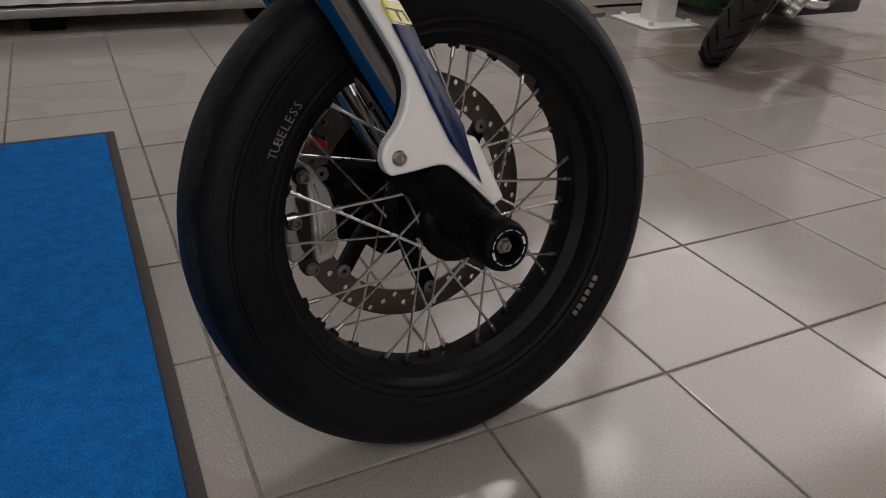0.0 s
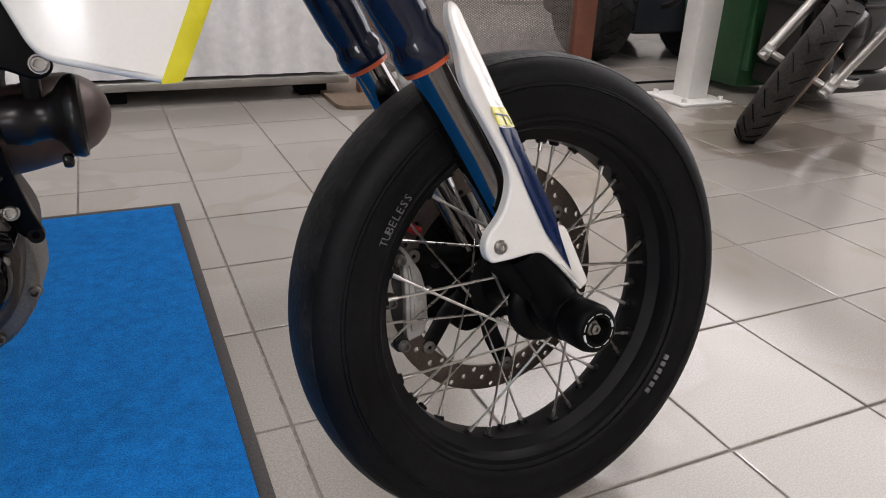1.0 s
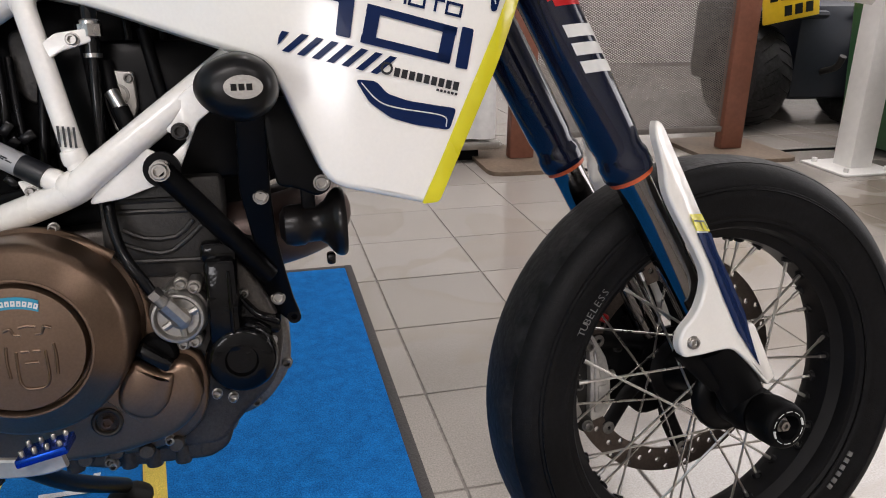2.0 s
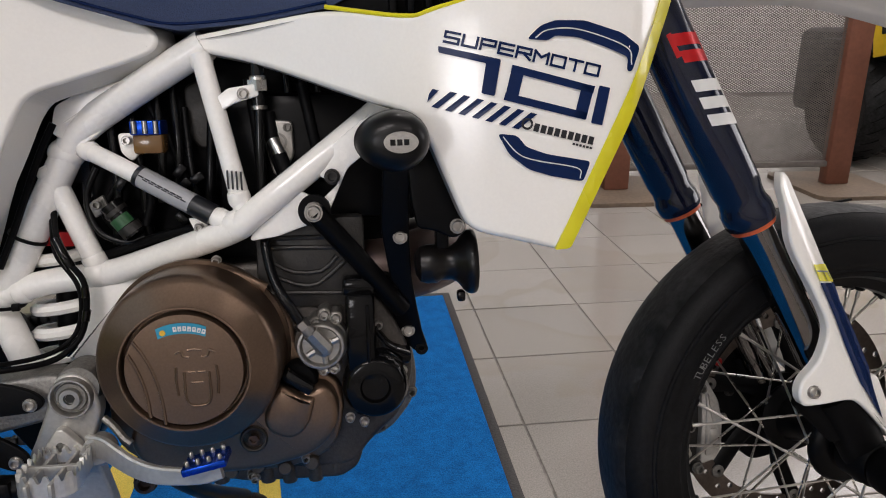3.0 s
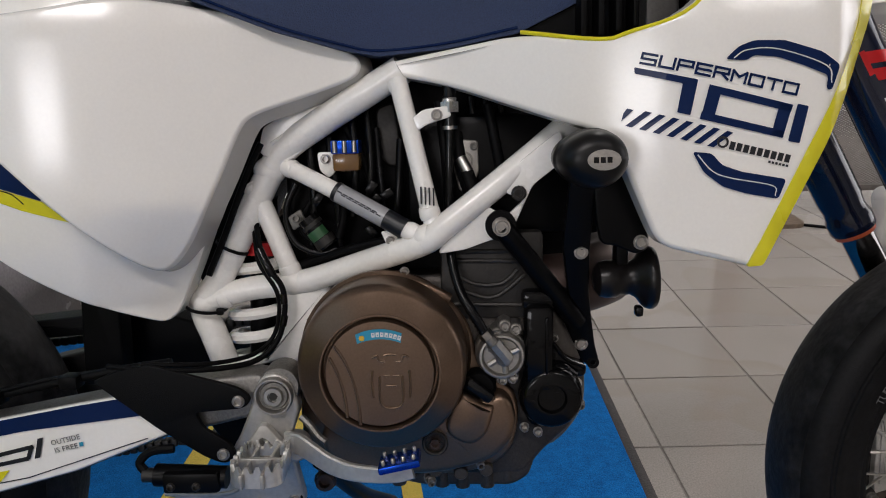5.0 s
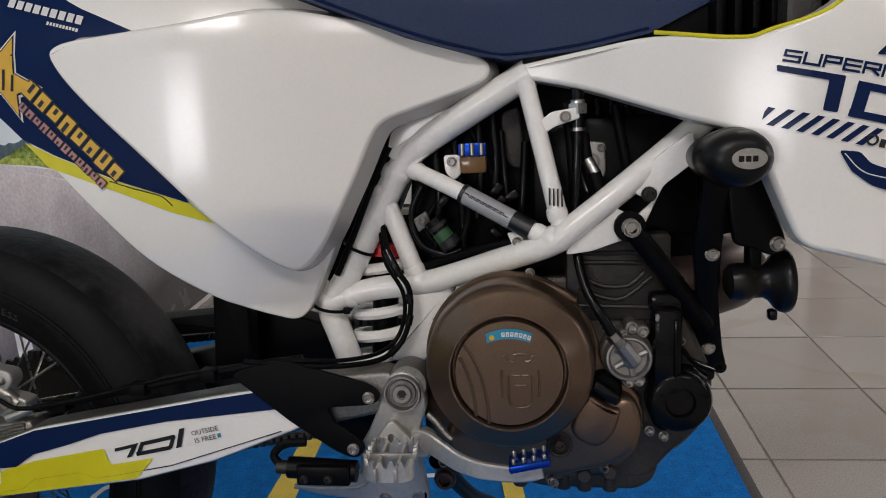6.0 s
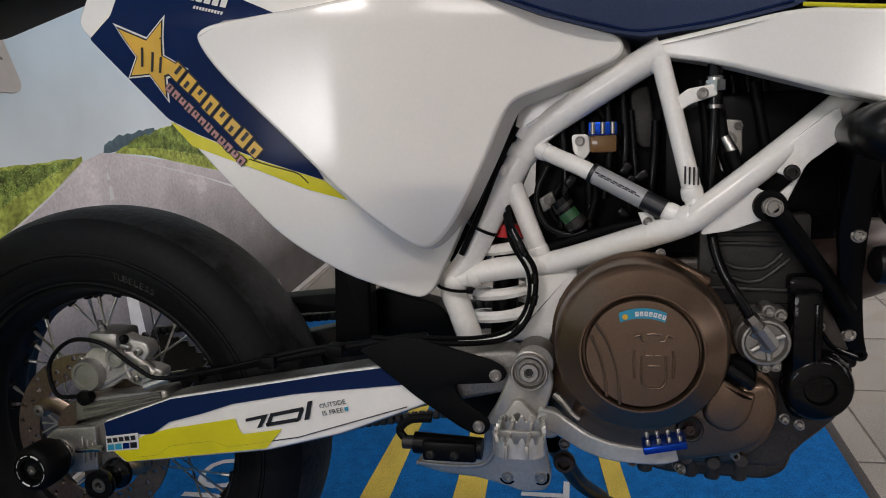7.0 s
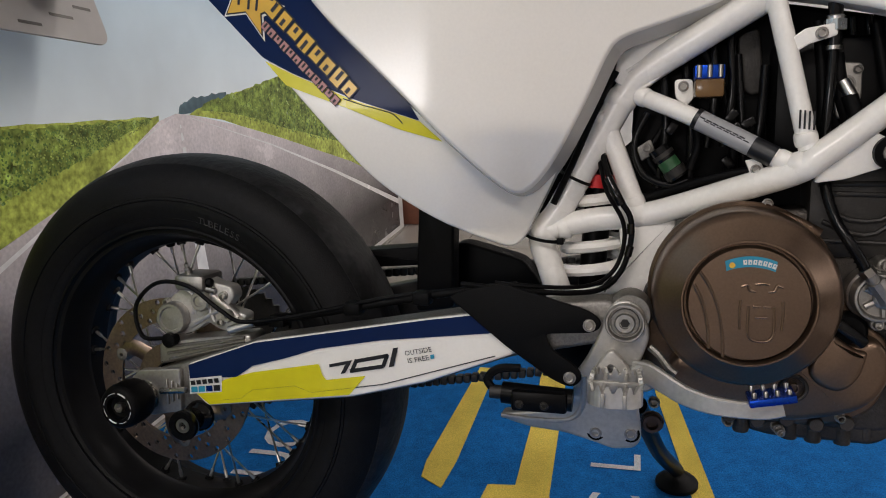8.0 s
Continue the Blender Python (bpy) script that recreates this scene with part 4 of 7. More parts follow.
part("guard_bolt", screw(bmesh.new(), 1.382, 0.1305, 0.406, 0.0075, 0.006), "steel", guard, "steel bolt")
left_guard = part("fork_guard", sheet(GUARD, lambda x, h: -f_guard(x, h), 0.0, 0.0, 0.02), "white_plastic", bike, "white plastic fork guard", matrix=STEER @ Matrix.Translation((0.0316, -0.018, -0.0044)))
solid = left_guard.modifiers.new("thick", "SOLIDIFY")
solid.thickness = 0.003

# marks on the outer fork tube: red and white shapes
ob_axis = side(FAX - 0.005, 0.086, FAH)


def fork_mark(a0, a1, along0, along1, material, skew=0.0):
    bm = bmesh.new()
    ref = Vector((0, -1, 0))
    e2 = fork_axis.cross(ref).normalized()
    vs = []
    for k in range(7):
        a = radians(a0 + (a1 - a0) * k / 6)
        row = []
        for j, t in enumerate((along0, along1)):
            row.append(bm.verts.new(ob_axis + fork_axis * (t + skew * k / 6) + (ref * math.cos(a) + e2 * math.sin(a)) * 0.0304))
        vs.append(row)
    for p, q2 in zip(vs, vs[1:]):
        bm.faces.new((p[0], p[1], q2[1], q2[0]))
    return part("fork_mark", bm, material, bike, matrix=STEER)


for k in range(3):
    fork_mark(-18, 46, 0.480 + 0.021 * k, 0.494 + 0.021 * k, "white_ink", -0.014)
fork_mark(46, 56, 0.466, 0.530, "white_ink")
for k in range(2):
    fork_mark(-14, 46, 0.556 + 0.020 * k, 0.570 + 0.020 * k, "red", -0.012)
fork_mark(46, 54, 0.544, 0.580, "red")
fork_mark(-24, -14, 0.564, 0.592, "red")
for k in range(5):
    fork_mark(60, 66, 0.470 + 0.024 * k, 0.488 + 0.024 * k, "white_ink")

# front brake caliper
cal = part("front_caliper", plate([(1.329, 0.376), (1.337, 0.371), (1.357, 0.337), (1.364, 0.308), (1.364, 0.268), (1.356, 0.250), (1.333, 0.244), (1.331, 0.262), (1.333, 0.300), (1.331, 0.345)], -0.105, -0.040, 0.005, bevel=0.0025), "caliper_silver", bike, "silver radial brake caliper", matrix=STEER)
part("caliper_face", plate([(1.338, 0.352), (1.352, 0.331), (1.357, 0.306), (1.357, 0.272), (1.350, 0.260), (1.338, 0.257)], -0.042, -0.0375, 0.004, bevel=0.0015), "caliper_silver", cal)
part("caliper_pin_cover", plate([(1.343, 0.298), (1.356, 0.298), (1.356, 0.274), (1.343, 0.274)], -0.038, -0.0355, 0.002, bevel=0.0008), "caliper_silver", cal)
part("caliper_back", plate([(1.317, 0.360), (1.331, 0.362), (1.332, 0.345), (1.334, 0.300), (1.332, 0.255), (1.330, 0.240), (1.314, 0.240), (1.310, 0.262), (1.307, 0.280), (1.307, 0.320)], -0.098, -0.050, 0.004, bevel=0.002), "dark_metal", cal, "dark caliper half")
part("caliper_half", plate([(1.300, 0.372), (1.321, 0.377), (1.320, 0.352), (1.315, 0.330), (1.319, 0.312), (1.312, 0.292), (1.316, 0.270), (1.322, 0.258), (1.312, 0.250), (1.298, 0.256)], -0.098, -0.042, 0.005, bevel=0.0025), "caliper_silver", cal, "silver caliper half")
for x, h in ((1.325, 0.360), (1.309, 0.306), (1.324, 0.243)):
    part("caliper_boss", lathe(side(x, -0.052, h), (0, -1, 0), [(0.0005, 0), (0.0115, 0), (0.0115, 0.011), (0.0100, 0.0125), (0.0005, 0.0125)], 20), "dark_metal", cal)
    part("caliper_bolt", screw(bmesh.new(), x, -0.034, h, 0.0075, 0.008), "cast_alu", cal)
part("pin_tab", plate([(1.362, 0.316), (1.374, 0.316), (1.378, 0.307), (1.374, 0.298), (1.362, 0.298)], -0.075, -0.056, 0.004, bevel=0.001), "black_paint", cal)
part("caliper_bolt", screw(bmesh.new(), 1.371, -0.052, 0.307, 0.0055, 0.006), "alu", cal)
part("bleed_cap", rod(side(1.343, -0.050, 0.400), side(1.362, -0.050, 0.389), 0.0062, 12), "red", cal, "red anodised fitting")
part("bleed_stem", rod(side(1.336, -0.050, 0.404), side(1.344, -0.050, 0.3995), 0.0042, 8), "steel", cal)
part("left_lug_plate", plate([(1.393, 0.438), (1.420, 0.455), (1.447, 0.438), (1.465, 0.404), (1.496, 0.300), (1.497, 0.225), (1.444, 0.216), (1.414, 0.245), (1.378, 0.252), (1.386, 0.305), (1.372, 0.331), (1.356, 0.365), (1.377, 0.414)], -0.118, -0.088, 0.015, bevel=0.004), "black_plastic", bike, "black plastic on the left fork foot", matrix=STEER)
for x, h in ((1.418, 0.372), (1.402, 0.330)):
    part("lug_bolt", screw(bmesh.new(), x, -0.088, h, 0.0065, 0.006), "dark_metal", cal)
part("brake_line", tube([side(1.365, -0.075, 0.39), side(1.350, -0.085, 0.45), side(1.345, -0.10, 0.54), side(1.30, -0.11, 0.64), side(1.24, -0.11, 0.78)], 0.004, 8), "black_plastic", bike, "black front brake line", matrix=STEER)

# high front mudguard
fender = bmesh.new()
n1, n2 = 24, 8
gridv = []
for i in range(n1 + 1):
    t = i / n1
    x = 1.16 + 0.66 * t
    h0 = 0.885 + 0.02 * math.sin(t * math.pi) - 0.05 * ease((t - 0.45) / 0.5)
    half_w = 0.075 + 0.03 * math.sin(math.pi * min(1, t * 1.1))
    gridv.append([fender.verts.new(side(x, half_w * (2 * j / n2 - 1), h0 - 0.035 * (2 * j / n2 - 1) ** 2)) for j in range(n2 + 1)])
for i in range(n1):
    for j in range(n2):
        fender.faces.new((gridv[i][j], gridv[i + 1][j], gridv[i + 1][j + 1], gridv[i][j + 1]))
fo = part("front_mudguard", fender, "white_plastic", bike, "white high front mudguard", matrix=STEER @ Matrix.Translation((0, 0, 0.016)))
sm = fo.modifiers.new("thick", "SOLIDIFY")
sm.thickness = 0.003

# ---- bodywork ----


def f_panel(x, h):
    s = 0.180 - 0.086 * ease((x - 0.36) / 0.34)
    s -= 0.035 * clip01((0.70 - h) / 0.15) ** 2
    s -= 0.9 * max(0.0, h - 0.835) ** 1.5
    s -= 0.024 * clip01((x - 0.38) / 0.09) * clip01((0.66 - h) / 0.07)
    return s


def f_base(x, h):
    return f_panel(x, h) - 0.024 - 0.010 * ease((x - 0.47) / 0.06) * ease((h - 0.58) / 0.05)


def f_shroud(x, h):
    s = 0.088 + 0.116 * ease((x - 0.70) / 0.36)
    s -= 0.6 * max(0.0, h - 0.83) ** 1.3
    s -= 0.05 * ease((x - 1.14) / 0.08)
    return s


side_panel = part("side_panel", sheet([(0.060, 0.866), (0.105, 0.8225), (0.172, 0.7530), (0.238, 0.679), (0.298, 0.6095, 0.03), (0.342, 0.577, 0.03), (0.391, 0.549, 0.03), (0.4495, 0.5240, 0.012), (0.463, 0.532), (0.4805, 0.568), (0.4985, 0.603), (0.511, 0.630), (0.534, 0.680), (0.556, 0.730), (0.571, 0.752), (0.600, 0.762), (0.665, 0.786), (0.682, 0.800), (0.66, 0.83), (0.50, 0.93), (0.30, 0.965), (0.08, 0.955)], f_base, 0.003, 0.03, 0.022, 0.012),
                  "white_plastic", bike, "white plastic side panel with navy and yellow decals")
part("raised_cover", sheet([(0.2275, 0.834, 0.015), (0.229, 0.8445, 0.012), (0.246, 0.8515, 0.02), (0.300, 0.857, 0.05), (0.38, 0.864, 0.05), (0.46, 0.881, 0.05), (0.60, 0.857, 0.03), (0.674, 0.8265, 0.02), (0.6885, 0.8185, 0.010), (0.6925, 0.8080, 0.010), (0.6860, 0.7970, 0.012), (0.666, 0.7885, 0.02), (0.605, 0.7680, 0.03), (0.5740, 0.7575, 0.022), (0.5620, 0.7430, 0.025), (0.5400, 0.6905, 0.03), (0.5110, 0.6350, 0.03), (0.4870, 0.6035, 0.018), (0.4710, 0.5910, 0.013), (0.4590, 0.5912, 0.013), (0.4430, 0.6030, 0.03), (0.3925, 0.6550, 0.05), (0.3280, 0.7210, 0.05), (0.2725, 0.7755, 0.05), (0.2426, 0.8090, 0.03)], f_panel, 0.0048, 0.034, 0.020, 0.02, draft=0.009),
     "white_plastic", side_panel, "raised glossy white cover")
over = lambda x, h: f_base(x, h) + 0.0012
part("navy_decal", sheet([(0.078, 0.8485), (0.172, 0.7515), (0.207, 0.7330), (0.2834, 0.7005), (0.3600, 0.6750), (0.345, 0.700), (0.27, 0.780), (0.224, 0.834), (0.228, 0.848), (0.25, 0.858), (0.3155, 0.8600), (0.25, 0.890), (0.18, 0.93), (0.12, 0.93), (0.104, 0.874)], over, 0, 0, 0.022, 0.003), "navy", side_panel, "navy decal")
part("yellow_decal", sheet([(0.174, 0.7480), (0.2100, 0.7305), (0.2834, 0.6995), (0.3600, 0.6745), (0.3850, 0.6515), (0.336, 0.6660), (0.2754, 0.6906), (0.200, 0.7190)], over, 0, 0, 0.022, 0.001), "yellow", side_panel, "yellow decal stripe")
part("printed_line", tube([side(x, f_base(x, h) + 0.0014, h) for x, h in ((0.2700, 0.7020), (0.2950, 0.6935), (0.3250, 0.6850), (0.3330, 0.6800), (0.3400, 0.6725))], 0.0006, 5, 2), "ink", side_panel)
over2 = lambda x, h: f_base(x, h) + 0.0020
STAR = [(0.1755, 0.8698), (0.1530, 0.8455), (0.1086, 0.8650), (0.1374, 0.8244), (0.1251, 0.8000), (0.1536, 0.8010), (0.1762, 0.7690), (0.1760, 0.7970), (0.2040, 0.8065), (0.1745, 0.8240)]
CEN = Vector((0.1560, 0.8200))
part("star_decal", sheet(STAR, over2, 0, 0, 0.03, 0.0), "white_ink", side_panel, "white star outline")
part("star_decal", sheet([(CEN.x + (x - CEN.x) * 0.91, CEN.y + (h - CEN.y) * 0.91) for x, h in STAR], lambda x, h: f_base(x, h) + 0.0026, 0, 0, 0.03, 0.0), "ink", side_panel, "black star outline")
part("star_decal", sheet([(CEN.x + (x - CEN.x) * 0.83, CEN.y + (h - CEN.y) * 0.83) for x, h in STAR], lambda x, h: f_base(x, h) + 0.0032, 0, 0, 0.03, 0.0), "gold_ink", side_panel, "golden star")
for p_, q_ in (((0.146, 0.812), (0.148, 0.834)), ((0.158, 0.806), (0.161, 0.828)), ((0.168, 0.804), (0.171, 0.822))):
    part("printed_bar", bar(p_, q_, 0.0030, f_base, 0.0040), "ink", side_panel, smooth=False)


def bars(points, wide, f, material, parent, lift, label="printed bar"):
    for p, q in points:
        last = part("printed_bar", bar(p, q, wide, f, lift), material, parent, label, smooth=False)
    return last


def run_bars(p, q, n, gap, wide, f, material, parent, lift, label="printed bar"):
    p, q = Vector(p), Vector(q)
    return bars([(p + (q - p) * (i / n), p + (q - p) * ((i + 1 - gap) / n)) for i in range(n)], wide, f, material, parent, lift, label)


def word(p, q, n, wide, ink, gap=0.26):
    """A row of plain slit bars where a word stands, on a dark ground."""
    p, q = Vector(p), Vector(q)
    d = (q - p) / n
    across = Vector((-d.y, d.x)).normalized()
    for i in range(n):
        o, u = p + d * i, d * (1 - gap)
        k = 1.0 + 0.14 * math.sin(i * 2.3 + 0.6)
        part("printed_bar", bar(o - u * 0.13, o + u * 1.13, wide * (k + 0.22), f_base, 0.0030), "ink", side_panel, smooth=False)
        part("printed_bar", bar(o, o + u, wide * k, f_base, 0.0036), ink, side_panel, smooth=False)
        m = o + u * 0.5 + across * wide * 0.16 * (-1) ** i
        part("printed_slit", bar(m - u * 0.16, m + u * 0.16, wide * k * (0.50 if i % 3 else 0.66), f_base, 0.0042), "ink", side_panel, smooth=False)



word((0.1850, 0.8090), (0.2870, 0.7040), 8, 0.0165, "gold_ink")
word((0.1755, 0.7890), (0.2660, 0.6955), 12, 0.0082, "pink_ink")
run_bars((0.165, 0.9015), (0.256, 0.8755), 9, 0.25, 0.0095, f_base, "white_ink", side_panel, 0.0026, "white printed bar")
run_bars((0.212, 0.8760), (0.250, 0.8655), 10, 0.3, 0.0036, f_base, "white_ink", side_panel, 0.0026, "white printed bar")

# tank shroud
SHROUD = [(0.716, 0.812, 0.008), (0.716, 0.800, 0.008), (0.790, 0.784, 0.03), (0.898, 0.744, 0.03), (0.944, 0.730, 0.025), (0.956, 0.705, 0.02), (0.988, 0.626, 0.012), (1.000, 0.617, 0.01), (1.078, 0.598, 0.004), (1.088, 0.602, 0.004), (1.200, 0.840, 0.02), (1.215, 0.90), (1.08, 0.93), (1.020, 0.845, 0.03), (0.960, 0.824, 0.02), (0.935, 0.820, 0.03), (0.862, 0.833, 0.03)]
shroud = part("tank_shroud", sheet(SHROUD, f_shroud, 0.0055, 0.022, 0.022, draft=0.001), "white_plastic", bike, "white plastic tank shroud with navy lettering and yellow edge")
part("yellow_edge", sheet([(1.0735, 0.5985, 0.003), (1.0900, 0.5995, 0.004), (1.2035, 0.840, 0.03), (1.217, 0.900), (1.199, 0.900), (1.1865, 0.840, 0.03)], lambda x, h: f_shroud(x, h) + 0.0022 - 0.003 * clip01((x - (1.086 + (h - 0.6) * 0.472)) / 0.008), 0, 0.008, 0.02, 0.003), "yellow", shroud, "yellow edge strip")
part("yellow_line", tube([side(0.862, f_shroud(0.862, 0.833) - 0.002, 0.8345), side(0.935, f_shroud(0.935, 0.82) - 0.002, 0.8215), side(0.962, f_shroud(0.96, 0.824) - 0.002, 0.8260), side(1.020, f_shroud(1.02, 0.845) - 0.002, 0.8475), side(1.075, f_shroud(1.07, 0.92) - 0.002, 0.92)], 0.0022, 8), "yellow", shroud, "thin yellow edge")


def decal(points, material="navy", lift=0.0018, corner=0.0015, parent=None, f=f_shroud, grid=0.03):
    return part("decal", sheet(points, lambda x, h: f(x, h) + lift, 0, 0, grid, corner), material, parent or shroud, smooth=False)


STROKES = {"S": "AC AG GI IO MO", "U": "AM MO CO", "P": "AM AC CI GI", "E": "AM AC GI MO", "R": "AM AC CI GI HO", "M": "AM AH HC CO", "O": "AC AM MO CO", "T": "AC BN"}
GRID = {c: ((i % 3) / 2, 1 - (i // 3) / 4) for i, c in enumerate("ABCDEFGHIJKLMNO")}
ua = radians(-13.6)
UX, UH = Vector((math.cos(ua), math.sin(ua))), Vector((-math.sin(ua), math.cos(ua)))
for k, ch in enumerate("SUPERMOTO"):
    bm = bmesh.new()
    o = Vector((0.9715, 0.7962)) + UX * (0.0166 * k)
    for stroke in STROKES[ch].split():
        (a0, b0), (a1, b1) = GRID[stroke[0]], GRID[stroke[1]]
        p, q = o + UX * (0.0128 * a0) + UH * (0.0092 * b0), o + UX * (0.0128 * a1) + UH * (0.0092 * b1)
        d = (q - p).normalized() * 0.0011
        bar(p - d, q + d, 0.0023, f_shroud, 0.0018, bm)
    part("letter", bm, "navy", shroud, smooth=False)
# the number 7 0 1 in square strokes
decal([(0.966, 0.7925), (1.0225, 0.7785), (1.0165, 0.7455), (1.0045, 0.7485), (1.009, 0.7755), (0.9665, 0.7865)])
for p_, q_, w_ in (((1.0320, 0.7703), (1.1100, 0.7493), 0.0068), ((1.0256, 0.7452), (1.1030, 0.7252), 0.0068), ((1.0385, 0.7710), (1.0312, 0.7410), 0.0118), ((1.1042, 0.7530), (1.0970, 0.7240), 0.0118)):
    part("decal", bar(p_, q_, w_, f_shroud, 0.0018), "navy", shroud, smooth=False)
decal([(1.115, 0.7535), (1.1255, 0.7510), (1.1185, 0.7165), (1.1075, 0.7190)])
for k in range(7):
    x0, h0 = 0.9587 + k * 0.01225, 0.7370 - k * 0.00343
    decal([(x0, h0), (x0 + 0.0060, h0 - 0.0017), (x0 + 0.0238, h0 + 0.0119), (x0 + 0.0178, h0 + 0.0136)], corner=0.0)
decal([(0.9552, 0.7415), (0.9660, 0.7520), (0.9602, 0.7537), (0.9570, 0.7490)], corner=0.0)
decal([(1.046, 0.796), (1.058, 0.8075), (1.072, 0.8125), (1.100, 0.812), (1.135, 0.801), (1.155, 0.788), (1.1465, 0.7655), (1.141, 0.766), (1.142, 0.779), (1.118, 0.789), (1.094, 0.797), (1.072, 0.799), (1.066, 0.7945)], corner=0.004)
decal([(1.019, 0.711), (1.037, 0.709), (1.046, 0.698), (1.065, 0.691), (1.108, 0.683), (1.101, 0.664), (1.070, 0.670), (1.048, 0.677), (1.030, 0.691)], corner=0.004)
part("printed_line", tube([side(x, f_shroud(x, h) + 0.0016, h) for x, h in ((1.054, 0.797), (1.066, 0.804), (1.095, 0.804), (1.140, 0.788), (1.146, 0.772))], 0.0007, 5), "white_ink", shroud)
part("printed_line", tube([side(x, f_shroud(x, h) + 0.0016, h) for x, h in ((1.024, 0.708), (1.038, 0.692), (1.056, 0.685), (1.095, 0.677), (1.098, 0.667))], 0.0007, 5), "white_ink", shroud)
run_bars((1.053, 0.7165), (1.112, 0.7015), 9, 0.25, 0.0075, f_shroud, "ink", shroud, 0.0015, "dark printed bar")
run_bars((1.090, 0.7000), (1.110, 0.6950), 6, 0.3, 0.0022, f_shroud, "ink", shroud, 0.0015)
part("decal", lathe(side(1.0465, f_shroud(1.0465, 0.72) + 0.0015, 0.7195), (0, -1, 0), [(0.0035, 0), (0.0055, 0), (0.0055, 0.0006), (0.0035, 0.0006)], 20, True), "ink", shroud)

# seat
seat = bmesh.new()
sg = []
SEAT = [(0.10, 0.985, 0.14), (0.30, 0.955, 0.15), (0.42, 0.915, 0.150), (0.492, 0.888, 0.145), (0.602, 0.845, 0.128), (0.675, 0.824, 0.110), (0.712, 0.818, 0.098), (0.785, 0.824, 0.096), (0.862, 0.838, 0.098), (0.934, 0.872, 0.095), (1.0, 0.92, 0.09)]
for x, h, w in SEAT:
    row = []
    for j in range(17):
        a = math.pi * j / 16
        row.append(seat.verts.new(side(x, w * (abs(math.cos(a)) ** 0.45) * (1 if math.cos(a) >= 0 else -1), h + 0.09 * math.sin(a) ** 0.8)))
    sg.append(row)
for p, q in zip(sg, sg[1:]):
    for j in range(16):
        seat.faces.new((p[j], p[j + 1], q[j + 1], q[j]))
for row in (sg[0], sg[-1]):
    seat.faces.new(row)
for p, q in zip(sg, sg[1:]):
    seat.faces.new((p[0], q[0], q[16], p[16]))
seat_ob = part("seat", seat, "navy_seat", bike, "dark navy textured seat")
part("seat_seam", tube([side(x, w + 0.001, h + 0.006) for x, h, w in SEAT[3:9]], 0.0014, 6), "navy", seat_ob)
part("tank_top", box((0.80, -0.09, 0.80), (1.14, 0.09, 0.93), 0.03), "black_plastic", bike, "black plastic tank top")
for k in range(9):
    part("vent_rib", box((0.925 + 0.018 * k, -0.125, 0.826 + 0.004 * k), (0.932 + 0.018 * k, -0.088, 0.905), 0.002, None), "black_plastic", bike)

# ---- trellis frame ----
frame_ob = part("trellis_frame", tube([side(0.960, 0.070, 0.775), side(0.905, 0.085, 0.729), side(0.84, 0.103, 0.679), side(0.778, 0.112, 0.632), side(0.755, 0.108, 0.615), side(0.69, 0.078, 0.590), side(0.606, 0.050, 0.562), side(0.54, 0.046, 0.554), side(0.478, 0.044, 0.539)], 0.0145, 16), "white_frame", bike, "white painted tubular steel frame")
part("frame_tube", tube([side(0.735, 0.078, 0.805), side(0.66, 0.066, 0.762), side(0.600, 0.050, 0.726), side(0.577, 0.045, 0.700), side(0.543, 0.043, 0.640), side(0.503, 0.042, 0.567), side(0.481, 0.042, 0.533), side(0.491, 0.042, 0.495), side(0.506, 0.042, 0.450)], 0.0165, 16), "white_frame", frame_ob)
part("frame_tube", tube([side(0.730, 0.085, 0.795), side(0.745, 0.095, 0.730), side(0.766, 0.108, 0.636)], 0.0105, 14), "white_frame", frame_ob)
part("frame_tube", tube([side(0.588, 0.047, 0.703), side(0.657, 0.080, 0.671), side(0.732, 0.100, 0.6305), side(0.755, 0.106, 0.618)], 0.0101, 14), "white_frame", frame_ob)
part("frame_tube", tube([side(0.550, 0.045, 0.682), side(0.561, 0.046, 0.657), side(0.594, 0.048, 0.567)], 0.0120, 14), "white_frame", frame_ob)
def weld(centre, along, radius, bulge=0.0022):
    """A soft ring of weld metal round a tube's end."""
    prof = []
    for k in range(9):
        a = math.pi * k / 8
        prof.append((radius - 0.001 + bulge * math.sin(a) ** 0.8, 0.0075 * math.cos(a)))
    return part("weld", lathe(centre, along, [(0.0005, 0.0075)] + prof + [(0.0005, -0.0075)], 20), "white_frame", frame_ob)


for p, d, r in ((side(0.7625, 0.1065, 0.648), (0.02, 0.012, -0.10), 0.0108), (side(0.742, 0.103, 0.6255), (0.6, -0.2, -0.33), 0.0104), (side(0.5905, 0.0475, 0.576), (0.33, 0.02, -0.9), 0.0122), (side(0.5535, 0.0455, 0.674), (0.3, 0.0, -0.7), 0.0122), (side(0.598, 0.052, 0.6985), (0.9, -0.4, -0.43), 0.0104), (side(0.5080, 0.0443, 0.5455), (0.9, 0.0, 0.2), 0.0147), (side(0.7300, 0.083, 0.789), (0.1, 0.05, -0.4), 0.0108)):
    weld(p, d, r)
for p, r in ((side(0.7600, 0.1085, 0.620), 0.0160), (side(0.594, 0.0490, 0.5615), 0.0160), (side(0.573, 0.0450, 0.6955), 0.0172), (side(0.484, 0.0430, 0.5385), 0.0172)):
    bm = bmesh.new()
    bmesh.ops.create_uvsphere(bm, u_segments=20, v_segments=12, radius=r, matrix=Matrix.Translation(p) @ Matrix.Diagonal((1.15, 0.98, 1.0, 1)))
    part("tube_joint", bm, "white_frame", frame_ob)
